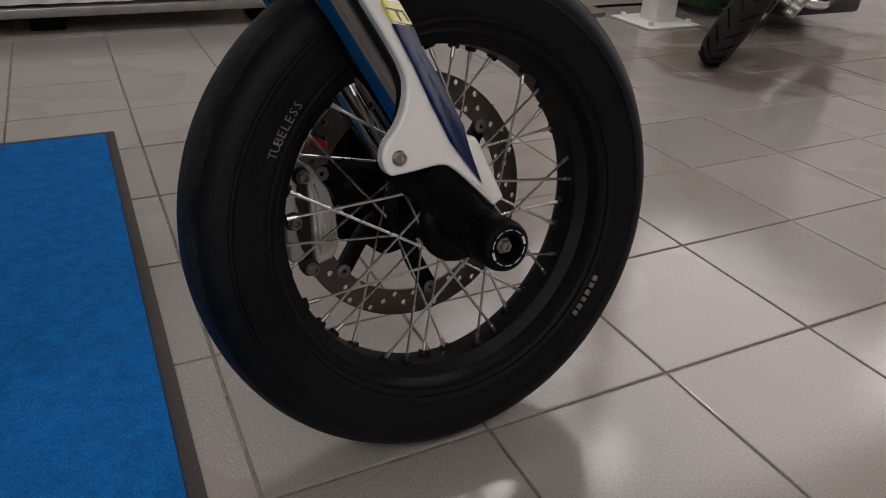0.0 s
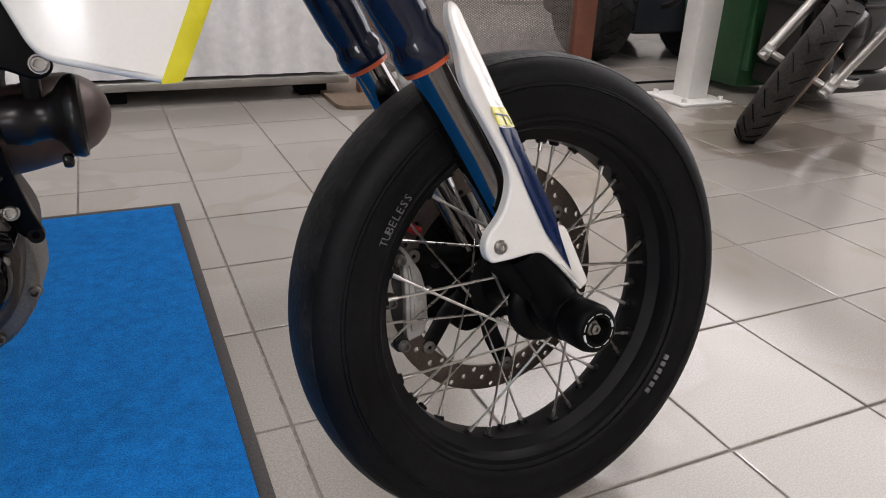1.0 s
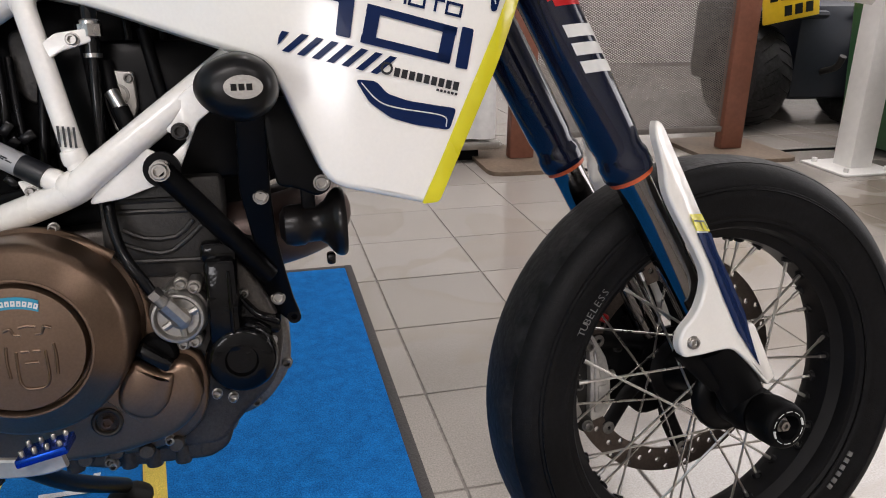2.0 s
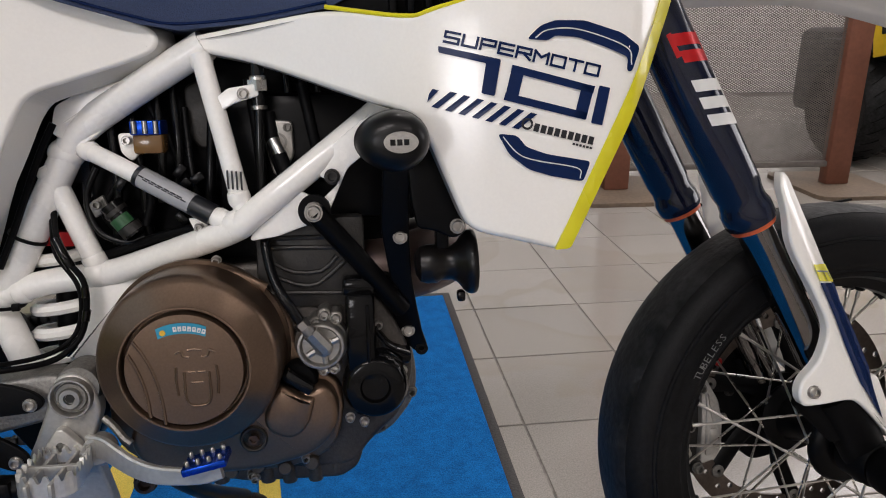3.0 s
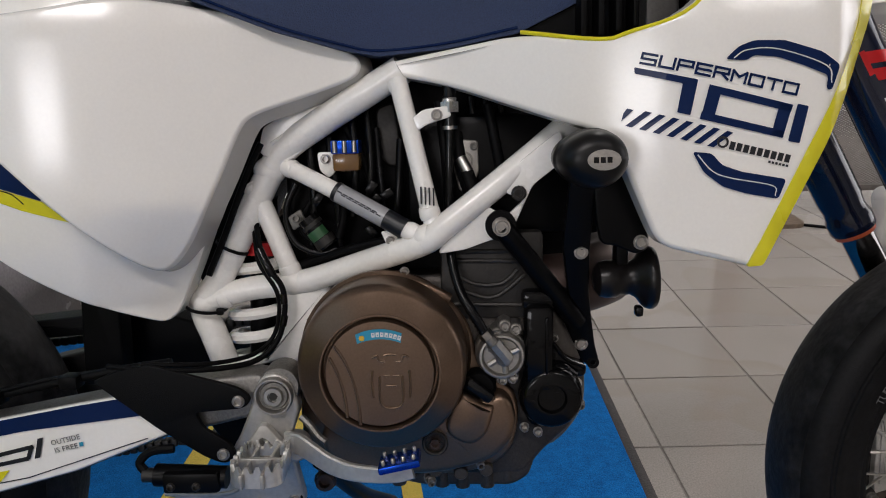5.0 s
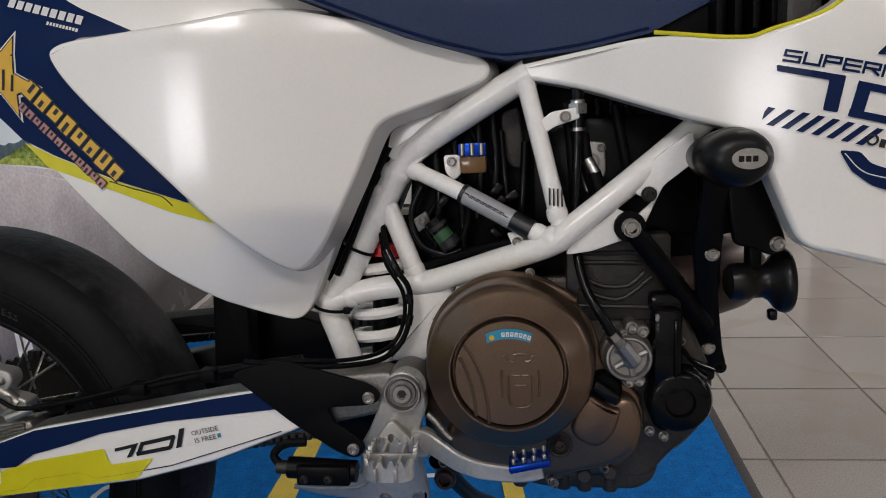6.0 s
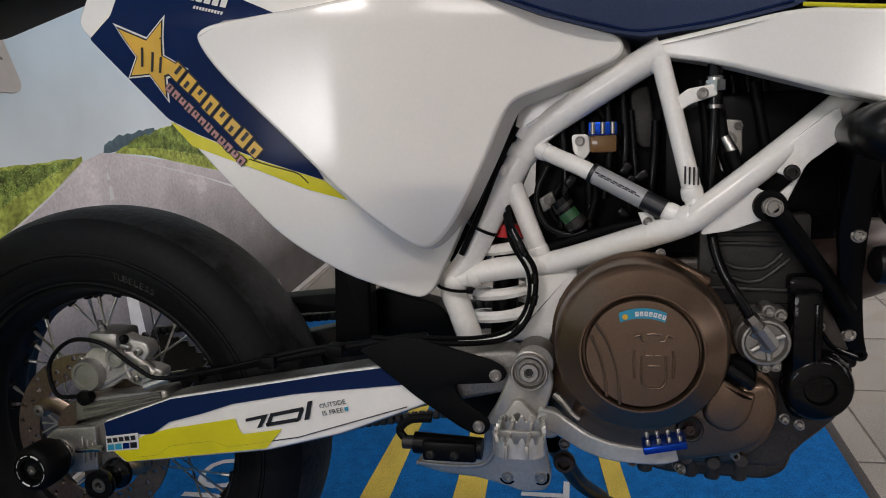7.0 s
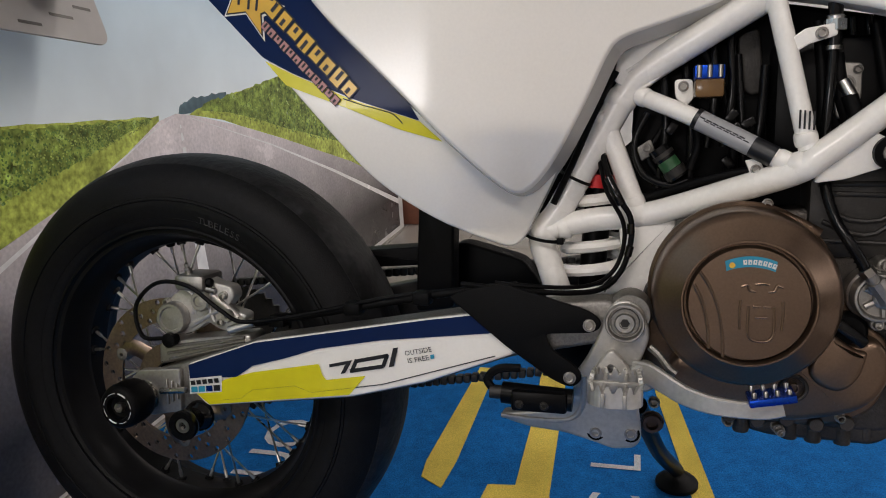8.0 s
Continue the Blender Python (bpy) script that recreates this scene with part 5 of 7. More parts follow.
part("lower_plate", plate([(0.572, 0.560), (0.642, 0.560), (0.632, 0.530), (0.606, 0.463), (0.548, 0.463), (0.578, 0.505)], 0.030, 0.056, 0.012, bevel=0.006), "white_frame", frame_ob, "white welded plate")
part("upper_gusset", plate([(0.571, 0.746), (0.613, 0.768), (0.657, 0.786), (0.695, 0.800), (0.700, 0.780), (0.640, 0.735), (0.590, 0.700), (0.564, 0.718)], 0.052, 0.060, 0.006, bevel=0.002), "white_frame", frame_ob, "white welded gusset plate")
part("gusset_crease", tube([side(0.580, 0.0600, 0.727), side(0.620, 0.0610, 0.751), side(0.690, 0.064, 0.790)], 0.0022, 8, 3), "white_frame", frame_ob)
part("engine_gusset", plate([(0.770, 0.602), (0.800, 0.606), (0.852, 0.624, 0.012), (0.876, 0.676), (0.913, 0.704), (0.906, 0.735), (0.860, 0.700), (0.846, 0.668, 0.004), (0.866, 0.660, 0.004), (0.846, 0.642, 0.004), (0.824, 0.655, 0.004), (0.832, 0.674, 0.004), (0.785, 0.630)], 0.106, 0.112, 0.006), "white_frame", frame_ob, "white engine mount plate")
for (x, s, h), r in (((0.840, 0.114, 0.633), 0.0090), ((0.860, 0.110, 0.668), 0.0075)):
    part("mount_bolt", screw(bmesh.new(), x, s + 0.008, h, r, 0.007), "steel" if r > 0.008 else "dark_metal", frame_ob, "mount bolt")
part("mount_washer", lathe(side(0.840, 0.112, 0.633), (0, -1, 0), [(0.0005, 0), (0.017, 0), (0.017, 0.008), (0.0005, 0.008)], 24), "black_plastic", frame_ob)
part("label_sleeve", rod(side(0.657, 0.080, 0.671), side(0.732, 0.100, 0.6305), 0.0114, 18), "sleeve_grey", frame_ob, "grey printed label sleeve")
for t_ in (0.0, 1.0):
    p = side(0.657, 0.080, 0.671).lerp(side(0.732, 0.100, 0.6305), t_)
    part("sleeve_band", lathe(p, side(0.075, 0.020, -0.0405), [(0.0098, -0.0025), (0.0120, -0.0025), (0.0120, 0.0025), (0.0098, 0.0025)], 14, True), "ink", frame_ob)
d_ = side(0.075, 0.020, -0.0405)
for row in range(4):
    for k in range(7):
        a = side(0.657, 0.080, 0.671) + d_ * (0.07 + 0.088 * k + 0.02 * (row % 2))
        off = side(0.0022 * (row - 1.5), 0.0112 - 0.0008 * abs(row - 1.5), 0.0034 * (1.5 - row))
        part("printed_bar", rod(a + off, a + d_ * 0.070 + off, 0.0008, 5), "ink", frame_ob)
part("sleeve_block", rod(side(0.657, 0.080, 0.671) + d_ * 0.74, side(0.657, 0.080, 0.671) + d_ * 0.985, 0.0117, 18), "ink", frame_ob, "black end of the label sleeve")
for k in range(4):
    c = side(0.7580, 0.1165, 0.668) + side(0.0045 * k - 0.004, 0, -0.0006 * k)
    part("printed_bar", box((-0.0009, -0.0008, -0.0095), (0.0009, 0.0008, 0.0095), 0, Matrix.Translation(c)), "ink", frame_ob, smooth=False)
part("cable_tie", lathe(side(0.484, 0.043, 0.533), (0.18, -0.10, 1), [(0.0235, -0.0018), (0.0255, -0.0018), (0.0255, 0.0018), (0.0235, 0.0018)], 32, True), "black_plastic", frame_ob, "black cable tie")
part("tie_head", box((-0.004, -0.003, -0.004), (0.004, 0.003, 0.004), 0.001, Matrix.Translation(side(0.505, 0.058, 0.529))), "black_plastic", frame_ob)
for x, s, h, ang in ((0.521, 0.043, 0.605, 64),):
    d = Vector((math.cos(radians(ang)), 0, math.sin(radians(ang))))
    part("cable_tie", lathe(side(x, s, h), d, [(0.0185, -0.0018), (0.0205, -0.0018), (0.0205, 0.0018), (0.0185, 0.0018)], 24, True), "black_plastic", frame_ob, "black cable tie")

# shock absorber
shock = part("shock_absorber", rod(side(0.536, 0.0, 0.425), side(0.552, 0.0, 0.66), 0.017, 20), "black_paint", bike, "rear shock absorber with white spring")
coil = []
for k in range(0, 5 * 16 + 1):
    a = 2 * math.pi * k / 16
    t = k / 80
    c = side(0.537, 0.0, 0.440).lerp(side(0.546, 0.0, 0.585), t)
    coil.append(c + Vector((0.037 * math.cos(a), 0.037 * math.sin(a), 0)))
part("spring", tube(coil, 0.0076, 8, 1), "white_frame", shock, "white coil spring")
part("spring_collar", lathe(side(0.5465, 0, 0.592), (0.07, 0, 1), [(0.015, 0), (0.037, 0), (0.037, 0.016), (0.015, 0.016)], 28, True), "red", shock, "red spring collar")

# ---- engine ----
engine = part("engine", plate([(0.600, 0.470), (0.600, 0.375), (0.650, 0.340), (0.740, 0.326), (0.868, 0.324), (0.884, 0.350), (0.930, 0.392), (0.942, 0.450), (0.905, 0.535), (0.780, 0.575), (0.660, 0.565)], -0.12, 0.082, 0.02, bevel=0.008), "case_dark", bike, "grey cast engine case with bronze clutch cover")
flange = part("clutch_case", plate([(0.612, 0.470), (0.603, 0.430), (0.606, 0.372), (0.656, 0.341), (0.760, 0.332), (0.812, 0.336), (0.848, 0.356), (0.860, 0.396), (0.858, 0.432), (0.836, 0.450), (0.812, 0.470), (0.806, 0.515), (0.775, 0.556), (0.720, 0.572), (0.660, 0.555), (0.625, 0.523)], 0.082, 0.094, 0.03, bevel=0.004), "bronze", engine, "bronze engine side case")
part("case_dome", plate([(0.700, 0.470, 0.004), (0.793, 0.443, 0.004), (0.806, 0.430), (0.838, 0.441, 0.008), (0.851, 0.429, 0.014), (0.856, 0.404, 0.02), (0.847, 0.378, 0.02), (0.822, 0.357, 0.02), (0.766, 0.344, 0.02), (0.700, 0.343, 0.02), (0.645, 0.351, 0.02), (0.622, 0.394, 0.03)], 0.090, 0.118, 0.01, bevel=0.009), "bronze", flange, "rounded bronze lower case")
part("case_pad", plate([(0.781, 0.432, 0.006), (0.795, 0.446, 0.006), (0.8095, 0.4344), (0.820, 0.4286), (0.830, 0.4286, 0.005), (0.8267, 0.4134), (0.8216, 0.3967), (0.8054, 0.3818), (0.7854, 0.3876), (0.772, 0.402)], 0.112, 0.1265, 0.014, bevel=0.006), "bronze", flange, "raised bronze pad")
for k in range(5):
    x = 0.700 + 0.030 * k
    part("case_lug", lathe(side(x, 0.088, 0.340 - 0.004 * (k % 2)), (0, -1, 0), [(0.0005, -0.03), (0.0085, -0.03), (0.0085, 0.010), (0.0070, 0.012), (0.0005, 0.012)], 14), "case_dark", flange)
part("case_step", tube([side(0.622, 0.096, 0.522), side(0.655, 0.099, 0.554), side(0.700, 0.100, 0.568), side(0.745, 0.099, 0.565), side(0.782, 0.098, 0.547)], 0.007, 10, 6, 0.7), "bronze", flange)
cover = part("clutch_cover", lathe(side(0.7065, 0.0, 0.4835), (0, -1, 0), [(0.0005, 0.090), (0.0985, 0.090), (0.0985, 0.097), (0.0945, 0.101), (0.0930, 0.1400), (0.0920, 0.1450), (0.0895, 0.1500), (0.0860, 0.1530), (0.0668, 0.1648), (0.0651, 0.1668), (0.0633, 0.1668), (0.0623, 0.1655), (0.0619, 0.1535), (0.0594, 0.1535), (0.0590, 0.1640), (0.0576, 0.1668), (0.030, 0.1678), (0.0005, 0.1680)], 112), "bronze", engine, "bronze round clutch cover")
fc = lambda x, h: 0.1682
emb = bmesh.new()
EX, EH = 0.7185, 0.4700
for pts in (((-0.012, 0.012), (-0.0125, -0.010), (-0.011, -0.019), (-0.006, -0.0235), (0.006, -0.0235), (0.011, -0.019), (0.0125, -0.010), (0.012, 0.012)),
            ((-0.0195, 0.018), (-0.0205, 0.004), (-0.0195, -0.012)), ((0.0195, 0.018), (0.0205, 0.004), (0.0195, -0.012)),
            ((-0.0195, 0.032), (-0.014, 0.034), (-0.0115, 0.0285), (-0.006, 0.0275)), ((-0.007, 0.0345), (0.0, 0.0358), (0.007, 0.0345)), ((0.0195, 0.032), (0.014, 0.034), (0.0115, 0.0285), (0.006, 0.0275)),
            ((-0.008, 0.012), (-0.001, 0.012)), ((0.002, 0.012), (0.0085, 0.012)), ((-0.0055, 0.001), (0.0055, 0.001))):
    add_tube(emb, [side(EX + x, 0.1680, EH + h) for x, h in pts], 0.0014, 8, 5)
part("embossed_emblem", emb, "bronze", cover, "plain embossed shield")
for pts, r in ((((0.6590, 0.516), (0.6690, 0.500), (0.6775, 0.478), (0.6825, 0.452), (0.6838, 0.4275)), 0.0018), (((0.6535, 0.503), (0.6620, 0.484), (0.6680, 0.460), (0.6700, 0.436)), 0.0018)):
    part("embossed_rib", tube([side(x, 0.1672, h) for x, h in pts], r, 8), "bronze", cover, "raised curved rib")
stk = []
for k in range(9):
    a = radians(115 - 49 * k / 8)
    stk.append((0.7075 + 0.0590 * math.cos(a), 0.4755 + 0.0578 * math.sin(a)))
for k in range(9):
    a = radians(66 + 49 * k / 8)
    stk.append((0.7075 + 0.0555 * math.cos(a), 0.4715 + 0.0508 * math.sin(a)))
sticker = part("sticker", sheet(stk, fc, 0, 0, 0.02, raw=True), "cyan_ink", cover, "small blue sticker")
STICK = lambda u, k: (0.7075 + 0.057 * math.cos(radians(u)), 0.4732 + k + 0.0543 * math.sin(radians(u)))
for k in range(7):
    u = 98 - 4.7 * k
    part("printed_bar", bar(STICK(u, 0.0), STICK(u - 3.6, 0.0), 0.0050, fc, 0.0010), "white_ink", sticker, "white printed bar", smooth=False)
    part("printed_bar", bar(STICK(u - 1.4, 0.0006 * (-1) ** k), STICK(u - 2.5, 0.0006 * (-1) ** k), 0.0018, fc, 0.0016), "cyan_ink", sticker, smooth=False)
part("printed_dot", lathe(side(0.6893, 0.1688, 0.5238), (0, -1, 0), [(0.0001, 0), (0.0030, 0), (0.0030, 0.0004), (0.0001, 0.0004)], 12), "gold_ink", sticker)
part("oil_sight", lathe(side(0.7612, 0.117, 0.3837), (0, -1, 0), [(0.0005, -0.004), (0.0150, -0.004), (0.0150, 0.0035), (0.0135, 0.0050), (0.0115, 0.0045), (0.0108, 0.0010), (0.0001, 0.0010)], 28), "dark_metal", engine, "dark round plug")
part("oil_sight_nut", lathe(side(0.7612, 0.1175, 0.3837), (0, -1, 0), [(0.0001, 0.001), (0.0062, 0.001), (0.0062, 0.006), (0.0040, 0.006), (0.0036, 0.002), (0.0001, 0.002)], 6), "horn_brown", engine)
cap = part("oil_cap", lathe(side(0.8130, 0.092, 0.4450), (0, -1, 0), [(0.0001, 0), (0.0205, 0), (0.0205, 0.012), (0.0185, 0.016), (0.0165, 0.018), (0.0001, 0.018)], 28), "black_plastic", engine, "black oil filler cap")
part("cap_grip", box((-0.0185, -0.010, -0.0065), (0.0185, 0.006, 0.0065), 0.004, Matrix.Translation(side(0.8130, 0.115, 0.4465)) @ Matrix.Rotation(radians(38), 4, "Y")), "black_gloss", cap)
FX, FH = 0.8388, 0.4848
filt = part("oil_filter_cover", lathe(side(FX, 0.084, FH), (0, -1, 0), [(0.0005, 0), (0.0290, 0), (0.0290, 0.020), (0.0268, 0.022), (0.0262, 0.034), (0.0248, 0.0365), (0.0225, 0.0368), (0.0208, 0.0350), (0.0200, 0.0305), (0.0005, 0.0300)], 48), "cast_silver", engine, "round grey cast oil filter cover")
for ang in (25, -85, 150, -150):
    d = Vector((math.cos(radians(ang)), 0, math.sin(radians(ang))))
    part("cover_rib", tube([side(FX + 0.003, 0.1160, FH), side(FX + 0.003, 0.1165, FH) + d * 0.0200], 0.0036, 8, 2, 0.9), "cast_silver", filt)
part("cover_hub", lathe(side(FX + 0.003, 0.112, FH - 0.001), (0, -1, 0), [(0.0005, 0), (0.0105, 0), (0.0100, 0.009), (0.0075, 0.011), (0.0005, 0.0112)], 24), "cast_silver", filt)
part("hose_union", rod(side(0.8445, 0.122, 0.4830), side(0.8290, 0.128, 0.5040), 0.0088, 8), "cast_silver", filt, "grey hose union")
part("union_sleeve", rod(side(0.8300, 0.128, 0.5025), side(0.8225, 0.129, 0.5125), 0.0066, 14), "cast_alu", filt)
part("union_nut", rod(side(0.8240, 0.129, 0.5105), side(0.8190, 0.1295, 0.5170), 0.0082, 6), "steel", filt, "steel hose nut")
part("oil_hose", tube([side(0.8195, 0.1295, 0.5165), side(0.8130, 0.130, 0.5290), side(0.8030, 0.128, 0.5450), side(0.7930, 0.118, 0.5640), side(0.7855, 0.102, 0.5930), side(0.7845, 0.088, 0.6250), side(0.7840, 0.080, 0.6600)], 0.0056, 10), "hose_gloss", engine, "black braided hose")
for k in range(5):
    t_ = 0.15 + 0.17 * k
    part("hose_crimp", lathe(side(0.8190, 0.1295, 0.5165).lerp(side(0.8030, 0.128, 0.5450), t_), side(-0.016, 0, 0.0285), [(0.0050, -0.001), (0.0064, 0), (0.0050, 0.001)], 12, True), "black_gloss", engine)
for x, h in ((0.8350, 0.5082), (0.8436, 0.5172), (0.8558, 0.5126), (0.8405, 0.4546), (0.8516, 0.4559)):
    part("screw_boss", lathe(side(x, 0.080, h), (0, -1, 0), [(0.0005, 0), (0.0085, 0), (0.0080, 0.024), (0.0070, 0.026), (0.0005, 0.026)], 16), "cast_alu", filt)
    part("case_screw", screw(bmesh.new(), x, 0.106, h, 0.0056, 0.009), "steel", filt, "steel socket screw")
pump = part("water_pump", plate([(0.868, 0.527), (0.8965, 0.527), (0.8960, 0.480), (0.912, 0.472), (0.928, 0.454), (0.930, 0.418), (0.906, 0.388), (0.872, 0.392), (0.862, 0.420), (0.868, 0.470)], 0.070, 0.096, 0.010, bevel=0.006), "pump_black", engine, "black painted water pump")
part("pump_neck", box((0.8665, -0.114, 0.440), (0.8985, -0.070, 0.5400), 0.007), "pump_black", pump)
part("pump_head", box((0.8640, -0.104, 0.534), (0.9000, -0.060, 0.5560), 0.006), "pump_black", pump)
part("pump_shoulder", plate([(0.890, 0.506), (0.902, 0.492), (0.916, 0.474), (0.938, 0.466), (0.938, 0.452), (0.890, 0.446)], 0.060, 0.096, 0.006, bevel=0.004), "pump_black", pump)
part("pump_ridge", tube([side(0.9000, 0.0975, 0.492), side(0.9140, 0.0975, 0.474), side(0.9360, 0.0970, 0.464)], 0.0026, 8, 3), "pump_black", pump)
part("pump_backing", plate([(0.885, 0.560), (0.930, 0.548), (0.936, 0.478), (0.885, 0.480)], 0.010, 0.062, 0.008, bevel=0.004), "black_paint", pump, "black case behind the pump")
part("pump_rib", box((0.8885, -0.1170, 0.462), (0.8925, -0.110, 0.528), 0.002), "pump_black", pump)
part("pump_spout", tube([side(0.890, 0.096, 0.455), side(0.906, 0.100, 0.462), side(0.922, 0.096, 0.452)], 0.010, 14), "pump_black", pump)
part("pump_housing", lathe(side(0.896, 0.092, 0.432), (0, -1, 0), [(0.0005, 0), (0.037, 0), (0.037, 0.014), (0.033, 0.022), (0.029, 0.024), (0.017, 0.024), (0.015, 0.019), (0.0005, 0.019)], 40), "pump_black", pump)
for x, s, h in ((0.9024, 0.080, 0.4954), (0.9275, 0.094, 0.444), (0.866, 0.091, 0.390), (0.882, 0.090, 0.3835), (0.8140, 0.094, 0.3455), (0.755, 0.090, 0.323), (0.7310, 0.090, 0.5790), (0.6385, 0.082, 0.5470)):
    part("case_screw", screw(bmesh.new(), x, s, h, 0.0052, 0.008), "steel", engine, "steel socket screw")
for x, s, h in ((0.715, 0.080, 0.324), (0.767, 0.074, 0.318), (0.792, 0.074, 0.316), (0.822, 0.074, 0.316), (0.846, 0.072, 0.322)):
    part("case_boss", lathe(side(x, s, h - 0.008), (0, 0, 1), [(0.0005, 0), (0.0085, 0), (0.0095, 0.004), (0.0095, 0.022), (0.0005, 0.022)], 14), "case_dark", engine)
for x, s, h in ((0.940, 0.036, 0.396), (0.903, 0.036, 0.354), (0.874, 0.045, 0.334), (0.752, 0.086, 0.327), (0.700, 0.086, 0.330)):
    part("case_screw", screw(bmesh.new(), x, s, h, 0.0062, 0.010), "cast_alu", engine)
part("sump", plate([(0.720, 0.345), (0.720, 0.318), (0.745, 0.312), (0.852, 0.310), (0.872, 0.322), (0.880, 0.345)], -0.06, 0.080, 0.008, bevel=0.005), "case_dark", engine, "grey cast sump")
part("front_case", plate([(0.86, 0.33), (0.912, 0.345), (0.945, 0.388), (0.947, 0.432), (0.930, 0.490), (0.88, 0.51)], -0.06, 0.040, 0.02, bevel=0.006), "cast_alu", engine)
part("front_cover", plate([(0.860, 0.500), (0.918, 0.500), (0.930, 0.560), (0.932, 0.605), (0.985, 0.614), (1.000, 0.640), (0.985, 0.740), (0.86, 0.760)], -0.10, 0.030, 0.012, bevel=0.005), "black_plastic", engine, "black plastic behind the bracket")
part("side_cover", plate([(0.690, 0.625), (0.690, 0.560), (0.790, 0.545), (0.790, 0.640)], -0.08, 0.040, 0.010, bevel=0.005), "black_plastic", engine)
cyl = part("cylinder", box((0.772, -0.088, 0.520), (0.890, 0.075, 0.622), 0.006), "dark_metal", engine, "dark grey cylinder with cast ribs")
for pts in (((0.780, 0.600), (0.870, 0.600)), ((0.786, 0.560), (0.815, 0.548), (0.838, 0.548), (0.868, 0.572)), ((0.792, 0.572), (0.812, 0.562), (0.842, 0.562), (0.860, 0.578)), ((0.776, 0.540), (0.885, 0.536)), ((0.790, 0.590), (0.86, 0.588))):
    part("cast_rib", tube([side(x, 0.0885, h) for x, h in pts], 0.0028, 8, 2), "dark_metal", cyl)
part("cylinder_head", box((0.735, -0.070, 0.615), (0.925, 0.070, 0.755), 0.012), "black_paint", engine, "black cylinder head")
air = part("airbox", plate([(0.590, 0.745), (0.735, 0.800), (0.92, 0.765), (0.92, 0.70), (0.735, 0.62), (0.64, 0.585), (0.585, 0.64)], -0.06, 0.030, 0.02, bevel=0.008), "black_plastic", bike, "black airbox and throttle body")
part("inner_cover", plate([(0.470, 0.560), (0.520, 0.800), (0.600, 0.830), (0.720, 0.815), (0.640, 0.720), (0.580, 0.690), (0.540, 0.600), (0.510, 0.540)], -0.06, 0.026, 0.012, bevel=0.004), "black_plastic", air, "black inner cover")
part("airbox_pocket", plate([(0.700, 0.765), (0.722, 0.772), (0.730, 0.700), (0.715, 0.695), (0.700, 0.712)], 0.030, 0.040, 0.008, bevel=0.003), "dark_metal", air, "dull metal plate")
part("lower_cover", plate([(0.53, 0.60), (0.60, 0.66), (0.70, 0.60), (0.66, 0.56), (0.56, 0.53)], -0.05, 0.015, 0.02, bevel=0.006), "black_plastic", air)
for pts, r in ((((0.640, 0.045, 0.790), (0.690, 0.050, 0.690), (0.700, 0.05, 0.600)), 0.005), (((0.775, 0.070, 0.770), (0.782, 0.075, 0.700), (0.784, 0.08, 0.610)), 0.006), (((0.793, 0.075, 0.735), (0.800, 0.078, 0.690), (0.812, 0.07, 0.650)), 0.0075), (((0.62, 0.04, 0.66), (0.605, 0.045, 0.63), (0.625, 0.045, 0.605), (0.655, 0.04, 0.61)), 0.004), (((0.645, 0.05, 0.69), (0.66, 0.055, 0.65), (0.652, 0.055, 0.615)), 0.005), (((0.60, 0.04, 0.58), (0.68, 0.07, 0.607), (0.75, 0.09, 0.62)), 0.005), (((0.83, 0.07, 0.765), (0.84, 0.075, 0.71), (0.85, 0.07, 0.66)), 0.006)):
    part("hose", tube([side(*p) for p in pts], r, 10), "black_plastic", air, "black rubber hose")
valve = part("valve", rod(side(0.616, 0.058, 0.640), side(0.640, 0.058, 0.606), 0.0125, 20), "black_gloss", air, "small black cylindrical valve")
part("valve_band", rod(side(0.6205, 0.058, 0.6335), side(0.6235, 0.058, 0.6295), 0.0131, 20), "dark_metal", air, "grey band")
part("valve_band", rod(side(0.6330, 0.058, 0.6160), side(0.6385, 0.058, 0.6080), 0.0131, 20), "dark_metal", air, "grey band")
part("valve_screw", screw(bmesh.new(), 0.604, 0.060, 0.640, 0.0055, 0.006), "cast_alu", air)
part("valve_tab", plate([(0.592, 0.640), (0.608, 0.650), (0.614, 0.634), (0.598, 0.624)], 0.050, 0.054, 0.003), "cast_alu", air)
part("valve_label", rod(side(0.6255, 0.0600, 0.6262), side(0.6325, 0.0600, 0.6165), 0.0119, 20), "green_bin", air, "dull green label")
part("cable_loop", tube([side(0.604, 0.050, 0.680), side(0.592, 0.050, 0.655), side(0.591, 0.050, 0.632), side(0.602, 0.052, 0.608), side(0.628, 0.054, 0.597), side(0.650, 0.056, 0.603)], 0.0042, 10), "hose_gloss", air, "black cable loop")
for x in (0.672, 0.690, 0.812, 0.828, 0.845):
    part("hose", tube([side(x, 0.048, 0.775), side(x + 0.004, 0.056, 0.70), side(x - 0.003, 0.050, 0.64)], 0.0048, 10), "black_gloss", air, "black rubber hose")
clutter = random.Random(41)
for x in (0.618, 0.648, 0.706, 0.722):
    d, s0, h = clutter.uniform(-0.010, 0.010), clutter.uniform(0.040, 0.048), clutter.uniform(0.640, 0.660)
    part("hose", tube([side(x - d, s0, h + 0.085), side(x + clutter.uniform(-0.008, 0.008), s0 + 0.008, h + 0.02), side(x + d, s0 + 0.002, h - 0.050)], clutter.uniform(0.0035, 0.0065), 10), "hose_gloss", air, "black rubber hose")
for k in range(5):
    x, h = clutter.uniform(0.625, 0.725), clutter.uniform(0.615, 0.675)
    part("plug", box((-0.008, -0.006, -0.005), (0.008, 0.006, 0.005), 0.002, Matrix.Translation(side(x, 0.058, h)) @ Matrix.Rotation(clutter.uniform(-1, 1), 4, "Y")), "hose_gloss", air, "black cable plug")
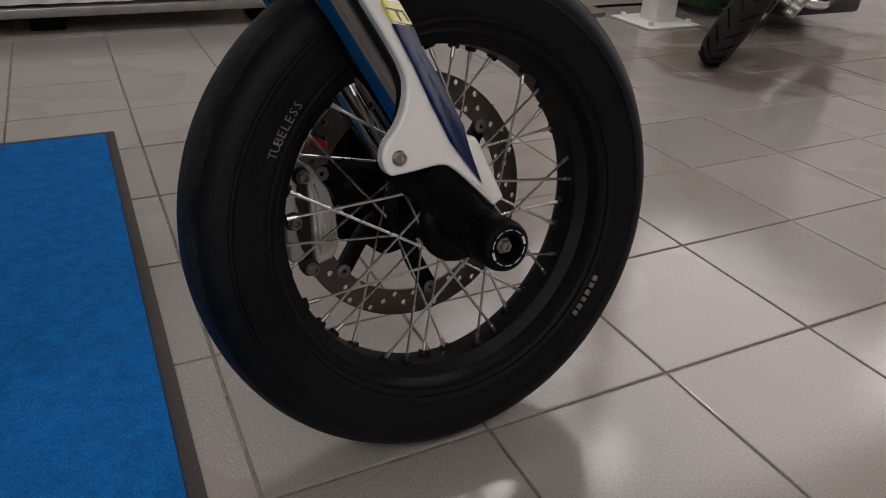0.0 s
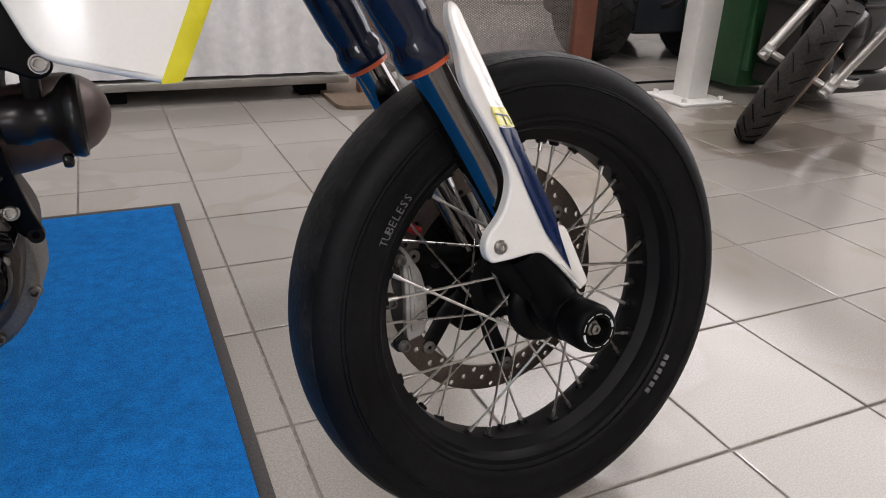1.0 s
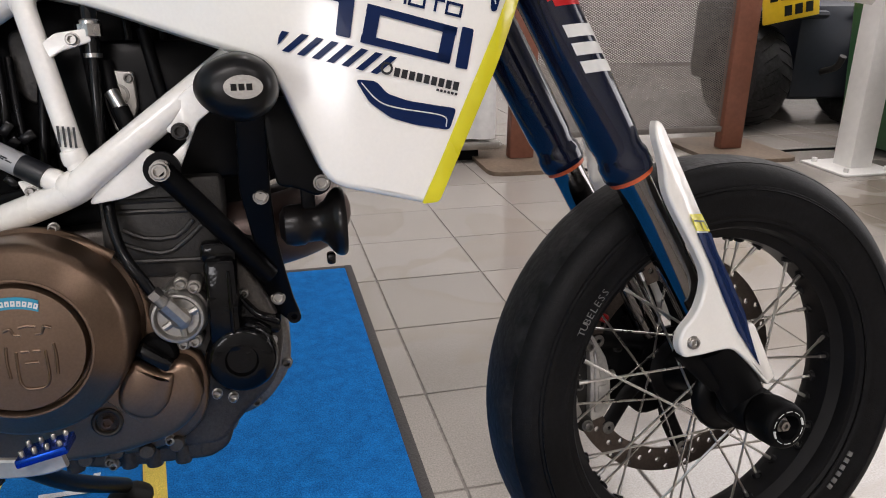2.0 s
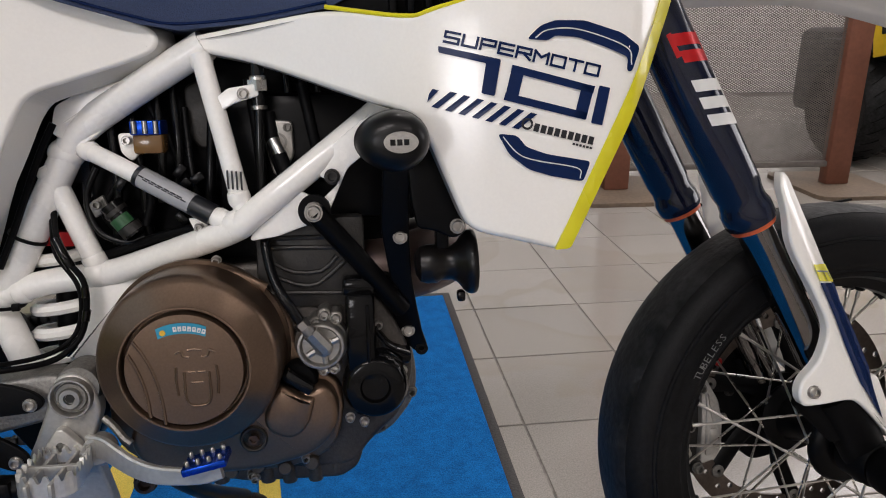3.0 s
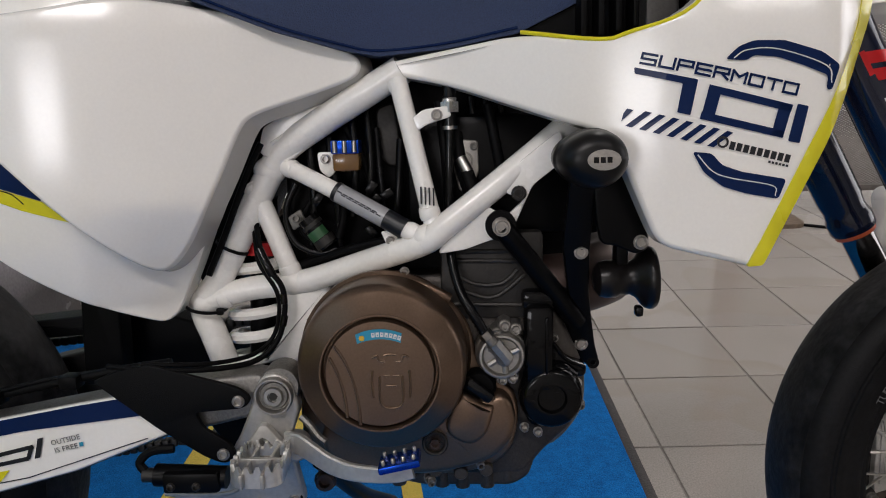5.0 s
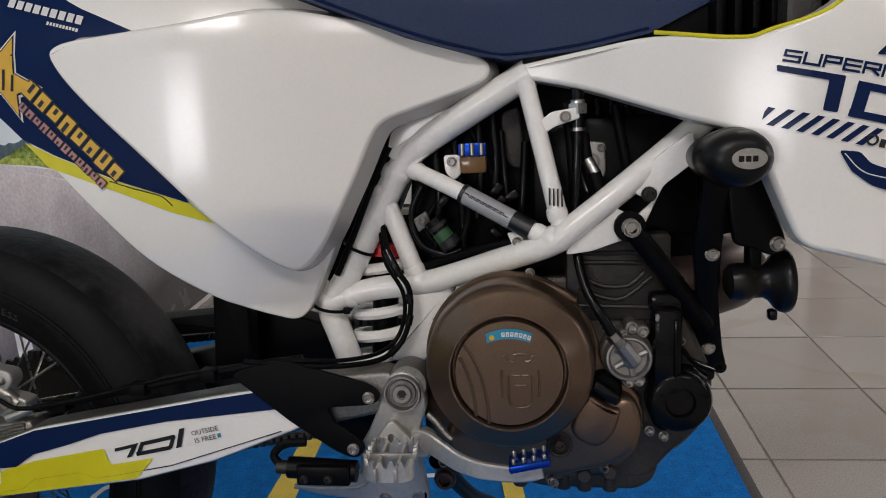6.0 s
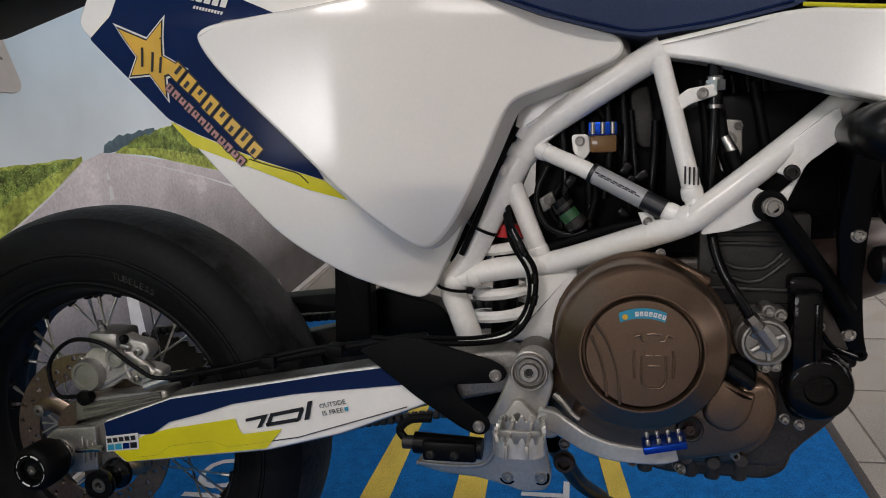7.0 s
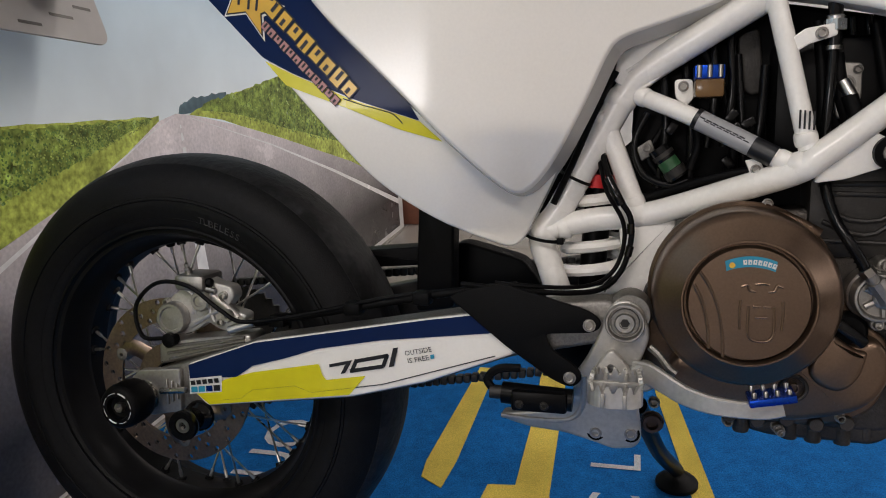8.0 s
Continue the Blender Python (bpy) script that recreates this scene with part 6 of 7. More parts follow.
for x, h in ((0.668, 0.668), (0.700, 0.640), (0.742, 0.690), (0.655, 0.630)):
    part("clutter_screw", screw(bmesh.new(), x, 0.052, h, 0.0042, 0.005), "cast_alu", air)
res = part("brake_reservoir", box((0.653, -0.082, 0.694), (0.684, -0.056, 0.716), 0.004), "amber", bike, "amber brake fluid reservoir with blue cap")
cap_b = bmesh.new()
add_box(cap_b, (0.652, -0.084, 0.714), (0.684, -0.054, 0.729), 0.002)
part("reservoir_cap", cap_b, "blue_anod", res, "blue anodised cap")
# bright steel puts the light on the blue cap's facets into the colour
for k in range(3):
    part("cap_notch", rod(side(0.657 + 0.011 * k, 0.0846, 0.7155), side(0.657 + 0.011 * k, 0.0846, 0.7285), 0.0028, 10), "steel", res)
part("reservoir_bracket", plate([(0.632, 0.716), (0.652, 0.716), (0.654, 0.695), (0.645, 0.685), (0.634, 0.695)], 0.055, 0.060, 0.005), "white_frame", res, "white bracket")
part("bracket_screw", screw(bmesh.new(), 0.642, 0.060, 0.708, 0.0055, 0.006), "steel", res)
# clutch line fitting near the upright tube
part("line_clamp", plate([(0.744, 0.750), (0.758, 0.760), (0.786, 0.764), (0.789, 0.752), (0.762, 0.744), (0.746, 0.734)], 0.096, 0.100, 0.003), "white_frame", bike, "white clamp tab")
part("clamp_screw", screw(bmesh.new(), 0.773, 0.100, 0.754, 0.0058, 0.006), "steel", bike)
part("hose_nut", rod(side(0.787, 0.090, 0.757), side(0.787, 0.090, 0.768), 0.0112, 6), "spoke_steel", bike, "bright steel hose nut")
part("nut_collar", lathe(side(0.787, 0.090, 0.768), (0, 0, 1), [(0.0005, 0), (0.0094, 0), (0.0094, 0.003), (0.0080, 0.0045), (0.0005, 0.0045)], 20), "spoke_steel", bike)
part("hose_pipe", rod(side(0.787, 0.090, 0.769), side(0.787, 0.088, 0.792), 0.0075, 12), "black_gloss", bike)
part("hose_collar", rod(side(0.787, 0.090, 0.741), side(0.787, 0.090, 0.756), 0.0078, 16), "black_gloss", bike)
part("hose_ring", rod(side(0.787, 0.090, 0.738), side(0.787, 0.090, 0.742), 0.0085, 16), "steel", bike)
part("clutch_hose", tube([side(0.787, 0.090, 0.740), side(0.785, 0.092, 0.690), side(0.783, 0.088, 0.630), side(0.780, 0.080, 0.600)], 0.0055, 10), "black_gloss", bike, "black clutch hose")
sensor = part("sensor_block", plate([(0.790, 0.723), (0.796, 0.727), (0.818, 0.725), (0.819, 0.690), (0.808, 0.668), (0.796, 0.668), (0.789, 0.697)], 0.062, 0.078, 0.004, bevel=0.002), "cast_silver", bike, "grey metal sensor block")
part("sensor_pocket", lathe(side(0.802, 0.0775, 0.703), (0, -1, 0), [(0.0105, 0), (0.0105, 0.002), (0.0080, 0.002), (0.0078, 0.0003), (0.0005, 0.0003)], 20), "cast_alu", sensor)
part("sensor_stem", rod(side(0.798, 0.086, 0.706), side(0.806, 0.092, 0.690), 0.0065, 14), "steel", sensor)
part("sensor_boot", rod(side(0.804, 0.090, 0.692), side(0.812, 0.092, 0.668), 0.0080, 14), "black_plastic", sensor)
part("sensor_screw", screw(bmesh.new(), 0.8135, 0.078, 0.7185, 0.0045, 0.004), "cast_alu", sensor)
part("head_bolt", rod(side(0.858, 0.050, 0.724), side(0.864, 0.052, 0.706), 0.0035, 8), "cast_alu", bike)
part("tab", plate([(0.706, 0.626), (0.720, 0.628), (0.728, 0.612), (0.714, 0.606)], 0.090, 0.094, 0.002), "white_frame", frame_ob, "white tab")
part("tab_screw", screw(bmesh.new(), 0.717, 0.094, 0.616, 0.005, 0.005), "steel", frame_ob)
# cables over the rear frame
for x, s_, h, dx, dh in ((0.5880, 0.080, 0.548, 0.0, 1.0), (0.5865, 0.080, 0.522, 0.25, 1.0), (0.5660, 0.081, 0.4845, 0.8, 0.8)):
    part("cable_sleeve", rod(side(x - dx * 0.006, s_, h - dh * 0.006), side(x + dx * 0.006, s_, h + dh * 0.006), 0.0044, 12), "black_gloss", bike, "short glossy sleeve on a cable")
part("cable", tube([side(0.548, 0.030, 0.655), side(0.558, 0.062, 0.618), side(0.570, 0.080, 0.589), side(0.587, 0.080, 0.562), side(0.588, 0.080, 0.531), side(0.577, 0.080, 0.497), side(0.555, 0.096, 0.479), side(0.521, 0.122, 0.479), side(0.479, 0.139, 0.483), side(0.440, 0.142, 0.486), side(0.40, 0.135, 0.488)], 0.0033, 10), "black_plastic", bike, "black cable")
part("cable", tube([side(0.544, 0.028, 0.650), side(0.553, 0.058, 0.614), side(0.561, 0.075, 0.589), side(0.579, 0.075, 0.556), side(0.580, 0.075, 0.526), side(0.570, 0.075, 0.499), side(0.551, 0.090, 0.485), side(0.520, 0.116, 0.484), side(0.480, 0.134, 0.488), side(0.440, 0.137, 0.491)], 0.0026, 8), "black_plastic", bike, "black cable")
part("cable_plug", tube([side(0.5615, 0.073, 0.606), side(0.571, 0.080, 0.588), side(0.577, 0.080, 0.576)], 0.0054, 10), "black_gloss", bike, "black cable plug")
part("panel_seal", tube([side(0.568, 0.060, 0.728), side(0.548, 0.060, 0.690), side(0.518, 0.062, 0.620), side(0.497, 0.064, 0.575)], 0.004, 8), "black_plastic", bike)

# ---- crash protection and horn ----
stay = part("crash_stay", tube([side(0.840, 0.126, 0.633), side(0.884, 0.105, 0.576), side(0.930, 0.079, 0.512)], 0.0112, 14), "black_paint", bike, "black crash protector stay")
part("stay_end", screw(bmesh.new(), 0.840, 0.134, 0.633, 0.0086, 0.006), "steel", stay)
def bracket_lean(bm):
    """Lets a flat bracket lean in towards the engine at its foot."""
    for v in bm.verts:
        v.co.y -= 0.370 * (v.co.z - 0.601)
    return bm


bracket = part("crash_bracket", bracket_lean(plate([(0.913, 0.700), (0.940, 0.700), (0.9385, 0.603), (0.9410, 0.552), (0.9465, 0.5165), (0.9535, 0.479), (0.9602, 0.4574), (0.9547, 0.4487), (0.9447, 0.4519), (0.9282, 0.4715), (0.9228, 0.4944), (0.9192, 0.5385), (0.9085, 0.6073)], 0.102, 0.110, 0.006, bevel=0.002)), "black_paint", bike, "black steel bracket")
part("bracket_eye", lathe(side(0.9525, 0.055, 0.4560), (0, -1, 0), [(0.0035, -0.006), (0.0075, -0.006), (0.0075, 0.0035), (0.0035, 0.0035)], 18, True), "black_paint", bracket)
part("bracket_arm", plate([(0.935, 0.700), (0.967, 0.696), (0.982, 0.655), (0.995, 0.625), (0.998, 0.608), (0.984, 0.600), (0.961, 0.611), (0.946, 0.612), (0.940, 0.640)], 0.126, 0.1365, 0.008, bevel=0.003), "black_paint", bracket, "black steel arm")
for x, s, h in ((0.9287, 0.1095, 0.6003), (0.9367, 0.0660, 0.4822), (0.9876, 0.1365, 0.6141)):
    part("bracket_bolt", screw(bmesh.new(), x, s, h, 0.0072, 0.006), "steel", bracket, "steel bolt")
egg = lathe(side(0.921, 0.14, 0.7075), (0, -1, 0), [(0.0001, 0), (0.024, 0.0), (0.0285, 0.03), (0.0312, 0.066), (0.0312, 0.072), (0.0300, 0.074), (0.0300, 0.085), (0.0275, 0.097), (0.0225, 0.104), (0.014, 0.1075), (0.0001, 0.108)], 44)
for v in egg.verts:
    dx = v.co.x - 0.921
    v.co.x = 0.921 + dx * (1.16 if dx < 0 else 1.06)
    v.co.z = 0.7075 + (v.co.z - 0.7075) * (0.92 - 0.10 * clip01(-dx / 0.03))
bob = part("crash_bobbin", egg, "bobbin_black", bike, "large egg-shaped black crash bobbin")
part("badge_oval", lathe(side(0.926, 0.2475, 0.7075), (0, -1, 0), [(0.0001, 0), (0.0138, 0), (0.0138, 0.0012), (0.0001, 0.0012)], 28), "cast_silver", bob, "silver oval badge", matrix=Matrix.Translation((0.926, 0, 0.7075)) @ Matrix.Diagonal((1.1, 1, 0.68, 1)) @ Matrix.Translation((-0.926, 0, -0.7075)))
run_bars((0.9165, 0.7075), (0.9345, 0.7075), 3, 0.25, 0.0052, lambda x, h: 0.2489, "black_gloss", bob, 0.0004, "dark printed bar")
part("bobbin_mount", rod(side(0.921, 0.06, 0.7075), side(0.921, 0.145, 0.7075), 0.016, 16), "black_paint", bob)
horn = part("horn", lathe(side(0.944, 0.100, 0.567), (1, 0, 0.02), [(0.0005, 0), (0.012, 0.001), (0.0195, 0.006), (0.0215, 0.014), (0.0215, 0.024), (0.0190, 0.028), (0.0185, 0.040), (0.0225, 0.047), (0.0310, 0.053), (0.0345, 0.057), (0.0358, 0.061), (0.0358, 0.064), (0.0340, 0.067), (0.0270, 0.066), (0.0200, 0.060), (0.0005, 0.058)], 48), "horn_black", bike, "black round horn")
part("horn_lug", box((0.990, -0.112, 0.525), (0.999, -0.098, 0.537), 0.003), "black_gloss", horn)
part("exhaust_header", tube([side(0.885, 0.020, 0.545), side(0.935, 0.018, 0.548), side(0.975, -0.004, 0.554), side(0.990, -0.040, 0.557), side(0.970, -0.085, 0.553), side(0.920, -0.115, 0.530), side(0.86, -0.12, 0.48), side(0.82, -0.12, 0.40)], 0.0405, 24), "horn_brown", bike, "heat-browned exhaust header bend")
part("horn_strap", box((0.968, -0.108, 0.580), (0.982, -0.085, 0.632), 0.003), "black_paint", horn)
radiator = part("radiator", box((0.985, -0.15, 0.66), (1.02, 0.17, 0.87), 0.006), "dark_metal", bike, "dark radiator behind the shroud")

# ---- foot controls ----
def hanger_lean(bm):
    """Lets the hanger's lower half step in towards the frame."""
    for v in bm.verts:
        v.co.y += 0.029 * clip01((0.41 - v.co.z) / 0.09)
    return bm


hanger = part("footrest_hanger", hanger_lean(plate([(0.562, 0.455), (0.570, 0.472), (0.585, 0.4785), (0.602, 0.470), (0.609, 0.452), (0.612, 0.435), (0.604, 0.412), (0.5965, 0.394), (0.600, 0.3534), (0.6055, 0.306), (0.5985, 0.294), (0.573, 0.2905), (0.556, 0.296), (0.517, 0.306), (0.473, 0.3095), (0.442, 0.3175), (0.440, 0.3255), (0.484, 0.332), (0.524, 0.340), (0.5265, 0.358), (0.5305, 0.385), (0.5425, 0.404), (0.556, 0.434)], 0.120, 0.138, 0.008, bevel=0.004)), "hanger_alu", bike, "grey cast aluminium footrest hanger")
part("hanger_rim", hanger_lean(tube([side(0.441, 0.138, 0.3225), side(0.484, 0.1385, 0.3205), side(0.522, 0.1385, 0.3245), side(0.538, 0.1385, 0.345), side(0.540, 0.1385, 0.385)], 0.0035, 8, 5)), "hanger_alu", hanger)
part("pivot_sleeve", lathe(side(0.590, 0.100, 0.460), (0, -1, 0), [(0.0005, 0), (0.0235, 0), (0.0235, 0.030), (0.0215, 0.034), (0.0005, 0.034)], 40), "cast_alu", hanger, "dark cast sleeve behind the pivot")
part("pivot_boss", lathe(side(0.585, 0.125, 0.452), (0, -1, 0), [(0.0005, 0), (0.0215, 0), (0.0215, 0.019), (0.0205, 0.0205), (0.0188, 0.0205), (0.0180, 0.019), (0.0175, 0.012), (0.0005, 0.012)], 40), "cast_silver", hanger, "round swingarm pivot")
part("pivot_washer", lathe(side(0.585, 0.136, 0.452), (0, -1, 0), [(0.0005, 0), (0.0158, 0), (0.0158, 0.0045), (0.0148, 0.0055), (0.0005, 0.0055)], 32), "cast_alu", hanger)
part("pivot_bolt", lathe(side(0.585, 0.140, 0.452), (0, -1, 0), [(0.0005, 0), (0.0112, 0), (0.0112, 0.0045), (0.0100, 0.0060), (0.0058, 0.0060), (0.0054, 0.0030), (0.0005, 0.0030)], 28), "alu", hanger, "round pivot bolt")
part("bolt_socket", lathe(side(0.585, 0.1428, 0.452), (0, -1, 0), [(0.0005, 0), (0.0050, 0), (0.0050, 0.0012), (0.0005, 0.0012)], 6), "dark_metal", hanger)
part("hanger_ridge", plate([(0.568, 0.420), (0.575, 0.420), (0.594, 0.398), (0.598, 0.376), (0.586, 0.372), (0.583, 0.392), (0.571, 0.405), (0.558, 0.390), (0.556, 0.372), (0.546, 0.376), (0.548, 0.392)], 0.136, 0.146, 0.003, bevel=0.002), "hanger_alu", hanger, "raised fork round the peg mount")
part("peg_pin", rod(side(0.551, 0.150, 0.381), side(0.599, 0.150, 0.381), 0.0052, 12), "cast_alu", hanger)
for x, h in ((0.5532, 0.311), (0.5931, 0.3120)):
    # flat black disc paints the shade of a recess round the screw
    part("screw_recess", lathe(side(x, 0.1075, h), (0, -1, 0), [(0.0005, 0), (0.0105, 0), (0.0105, 0.0022), (0.0005, 0.0022)], 20), "black_plastic", hanger)
    part("hanger_screw", screw(bmesh.new(), x, 0.1097, h, 0.0068, 0.004), "steel", hanger)
part("case_plug", screw(bmesh.new(), 0.6175, 0.040, 0.302, 0.013, 0.010), "horn_brown", hanger, "dark bolt")
part("case_plug", screw(bmesh.new(), 0.6190, 0.060, 0.335, 0.0065, 0.008), "cast_alu", hanger)
heel = part("heel_guard", plate([(0.386, 0.474), (0.410, 0.484), (0.450, 0.492, 0.01), (0.548, 0.464, 0.012), (0.562, 0.452, 0.012), (0.554, 0.440, 0.012), (0.498, 0.436), (0.506, 0.418), (0.534, 0.400, 0.012), (0.541, 0.386, 0.012), (0.528, 0.374, 0.012), (0.505, 0.384), (0.455, 0.418)], 0.141, 0.146, 0.006, bevel=0.0015), "black_plastic", bike, "black flat heel guard plate")
for x, h in ((0.547, 0.4485), (0.526, 0.387)):
    part("guard_bolt", screw(bmesh.new(), x, 0.146, h, 0.0064, 0.005), "steel", heel)
loop = fillet([(0.552, 0.146, 0.006), (0.548, 0.214, 0.024), (0.608, 0.214, 0.024), (0.602, 0.146, 0.006)], 0.01, 8)
walk_pts = []
for a, b in zip(loop, loop[1:] + loop[:1]):
    n = max(1, round((b - a).length / 0.0028))
    walk_pts += [a + (b - a) * (k / n) for k in range(n)]
peg_bm, mid = bmesh.new(), Vector((0.577, 0.180))
columns = []
for k, p in enumerate(walk_pts):
    top = 0.398 + (0.0048, -0.0022, -0.0022, 0.0048)[k % 4]
    q = p + (mid - p).normalized() * 0.0042
    columns.append([peg_bm.verts.new(side(p.x, p.y, 0.380)), peg_bm.verts.new(side(p.x, p.y, top)), peg_bm.verts.new(side(q.x, q.y, top - 0.001)), peg_bm.verts.new(side(q.x, q.y, 0.380))])
for c0, c1 in zip(columns, columns[1:] + columns[:1]):
    for r in range(4):
        peg_bm.faces.new((c0[r], c1[r], c1[(r + 1) % 4], c0[(r + 1) % 4]))
peg = part("footpeg", peg_bm, "peg_alu", bike, "serrated aluminium footpeg", smooth=False)
for x in (0.566, 0.588):
    part("peg_bar", box((x - 0.002, -0.220, 0.381), (x + 0.002, -0.138, 0.397), 0.001), "hanger_alu", peg)
part("peg_bar", box((0.553, -0.183, 0.382), (0.601, -0.178, 0.398), 0.001), "hanger_alu", peg)
part("peg_spring", tube([side(0.560, 0.135, 0.372), side(0.575, 0.150, 0.365), side(0.592, 0.150, 0.372)], 0.005, 8), "steel", peg)
def ribbon(line, tall, thick):
    """A flat bar swept along a line, standing on edge, with softened edges."""
    bm, rows, pts = bmesh.new(), [], smooth_line(line, 6)
    for i, p in enumerate(pts):
        d = (pts[min(i + 1, len(pts) - 1)] - pts[max(i - 1, 0)]).normalized()
        up = (Vector((0, 0, 1)) - d * d.z).normalized()
        w = d.cross(up)
        k = i / (len(pts) - 1)
        a, b = (tall[0] + (tall[1] - tall[0]) * k) / 2, thick / 2
        c = min(a, b) * 0.45
        rows.append([bm.verts.new(p + up * u + w * v) for u, v in ((a, b - c), (a, c - b), (a - c, -b), (c - a, -b), (-a, c - b), (-a, b - c), (c - a, b), (a - c, b))])
    for p, q in zip(rows, rows[1:]):
        for i in range(8):
            j = (i + 1) % 8
            bm.faces.new((p[i], p[j], q[j], q[i]))
    bm.faces.new(rows[0])
    bm.faces.new(rows[-1])
    return bm


pedal = part("brake_pedal", ribbon([side(0.596, 0.138, 0.396), side(0.612, 0.146, 0.397), side(0.628, 0.155, 0.391), side(0.648, 0.166, 0.383), side(0.672, 0.177, 0.379), side(0.700, 0.185, 0.379), side(0.724, 0.190, 0.381), side(0.740, 0.191, 0.385)], (0.026, 0.0145), 0.008), "peg_alu", bike, "flat bent aluminium brake pedal")
part("pedal_pivot", lathe(side(0.606, 0.128, 0.392), (0, -1, 0), [(0.0005, 0), (0.016, 0), (0.016, 0.016), (0.013, 0.019), (0.0005, 0.019)], 24), "hanger_alu", pedal)
part("pedal_spring", tube([side(0.612, 0.132, 0.424), side(0.622, 0.136, 0.416), side(0.632, 0.140, 0.404), side(0.640, 0.142, 0.398)], 0.0042, 8), "cast_alu", pedal, "grey return spring")
tip = part("pedal_tip", box((-0.022, -0.016, -0.004), (0.022, 0.016, 0.004), 0.002, Matrix.Translation(side(0.727, 0.195, 0.398)) @ Matrix.Rotation(radians(-12), 4, "Y")), "blue_anod", bike, "blue anodised pedal tip")
for i in range(4):
    for j in range(2):
        b = side(0.711 + 0.0105 * i, 0.185 + 0.020 * j, 0.398 + 0.0019 * i)
        part("tip_pin", lathe(b, (-0.2, 0, 1), [(0.0024, 0), (0.0024, 0.0055), (0.0016, 0.0066), (0.0003, 0.0068)], 8), "steel", tip)
master = part("rear_master_cylinder", rod(side(0.450, 0.150, 0.366), side(0.530, 0.150, 0.362), 0.0125, 18), "black_paint", bike, "black rear brake master cylinder")
part("master_plate", box((0.462, -0.166, 0.350), (0.525, -0.142, 0.374), 0.004), "black_paint", master)
for x in (0.472, 0.500):
    part("master_bolt", screw(bmesh.new(), x, 0.166, 0.359, 0.0045, 0.004), "dark_metal", master)
part("master_end", rod(side(0.436, 0.150, 0.366), side(0.450, 0.150, 0.366), 0.008, 12), "dark_metal", master)
part("hose_bend", tube([side(0.440, 0.150, 0.368), side(0.432, 0.148, 0.380), (side(0.445, 0.146, 0.392)), side(0.47, 0.144, 0.394)], 0.005, 8), "black_plastic", master)
stand = part("side_stand", tube([side(0.600, -0.02, 0.300), side(0.630, -0.16, 0.180), side(0.665, -0.313, 0.080)], 0.0125, 12), "black_paint", bike, "black steel side stand")
part("stand_foot", lathe(side(0.667, -0.329, 0.0468), (0, -0.14, 0.99), [(0.0005, 0), (0.036, 0), (0.036, 0.006), (0.030, 0.012), (0.016, 0.020), (0.0005, 0.024)], 24), "black_plastic", stand, "black stand foot")

# ---- swingarm and rear end ----
swing = part("swingarm", plate([(-0.062, 0.338), (-0.030, 0.352), (0.027, 0.371), (0.129, 0.405), (0.359, 0.446), (0.470, 0.466), (0.570, 0.476), (0.590, 0.455), (0.560, 0.425), (0.455, 0.402), (0.354, 0.363), (0.256, 0.337), (0.053, 0.309), (-0.020, 0.296), (-0.058, 0.305)], 0.098, 0.134, 0.012, bevel=0.006), "cast_alu", bike, "aluminium swingarm with printed cover")
f_sw = lambda x, h: 0.1385
cov = part("swingarm_cover", sheet([(0.027, 0.368), (0.129, 0.404), (0.359, 0.445), (0.470, 0.462), (0.500, 0.425), (0.455, 0.405), (0.354, 0.366), (0.256, 0.340), (0.053, 0.312), (0.027, 0.336)], f_sw, 0.004, 0.010, 0.05, 0.006), "white_plastic", swing, "white swingarm cover with navy and yellow print")
dsw = dict(parent=cov, f=f_sw, grid=0.08)
decal([(0.030, 0.3675), (0.129, 0.4030), (0.359, 0.4440), (0.470, 0.4605), (0.470, 0.436), (0.300, 0.416), (0.215, 0.400), (0.170, 0.385), (0.101, 0.366), (0.032, 0.345)], "navy", **dsw)
decal([(0.031, 0.366), (0.031, 0.3500), (0.100, 0.3560), (0.124, 0.3720), (0.120, 0.3930)], "navy", 0.0021, **dsw)
decal([(0.040, 0.329), (0.085, 0.352), (0.125, 0.364), (0.217, 0.381), (0.221, 0.367), (0.226, 0.361), (0.279, 0.370), (0.256, 0.344), (0.058, 0.3155)], "yellow", **dsw)
ln = bmesh.new()
for pts in (((0.075, 0.3225), (0.105, 0.3275), (0.122, 0.3400), (0.182, 0.3500), (0.205, 0.343), (0.30, 0.3605), (0.440, 0.405)),):
    add_tube(ln, [side(x, 0.1398, h) for x, h in pts], 0.0006, 5, 1)
part("printed_line", ln, "ink", cov, "thin dark printed line")
for pts in ([(0.231, 0.3815), (0.262, 0.3890), (0.252, 0.3715), (0.2455, 0.3700), (0.2525, 0.3825), (0.2310, 0.3775)], [(0.3150, 0.4070), (0.3215, 0.4085), (0.3155, 0.3845), (0.3090, 0.3830)]):
    decal(pts, "ink", corner=0.0, **dsw)
for p_, q_ in (((0.266, 0.3875), (0.309, 0.3975)), ((0.258, 0.3745), (0.302, 0.3835)), ((0.2675, 0.3895), (0.2600, 0.3735)), ((0.3075, 0.3985), (0.3015, 0.3830))):
    part("decal", bar(p_, q_, 0.0048, f_sw, 0.0015), "ink", cov, smooth=False)
part("lettering", letters("OUTSIDE", (0.3305, 0.3985), 12.5, 0.0060, f_sw, width=0.034), "ink", cov, "small dark lettering", smooth=False)
part("lettering", letters("IS FREE", (0.3340, 0.3895), 12.5, 0.0060, f_sw, width=0.027), "ink", cov, "small dark lettering", smooth=False)
decal([(0.362, 0.3965), (0.3665, 0.3975), (0.3660, 0.4025), (0.3615, 0.4015)], "cyan_ink", corner=0, **dsw)
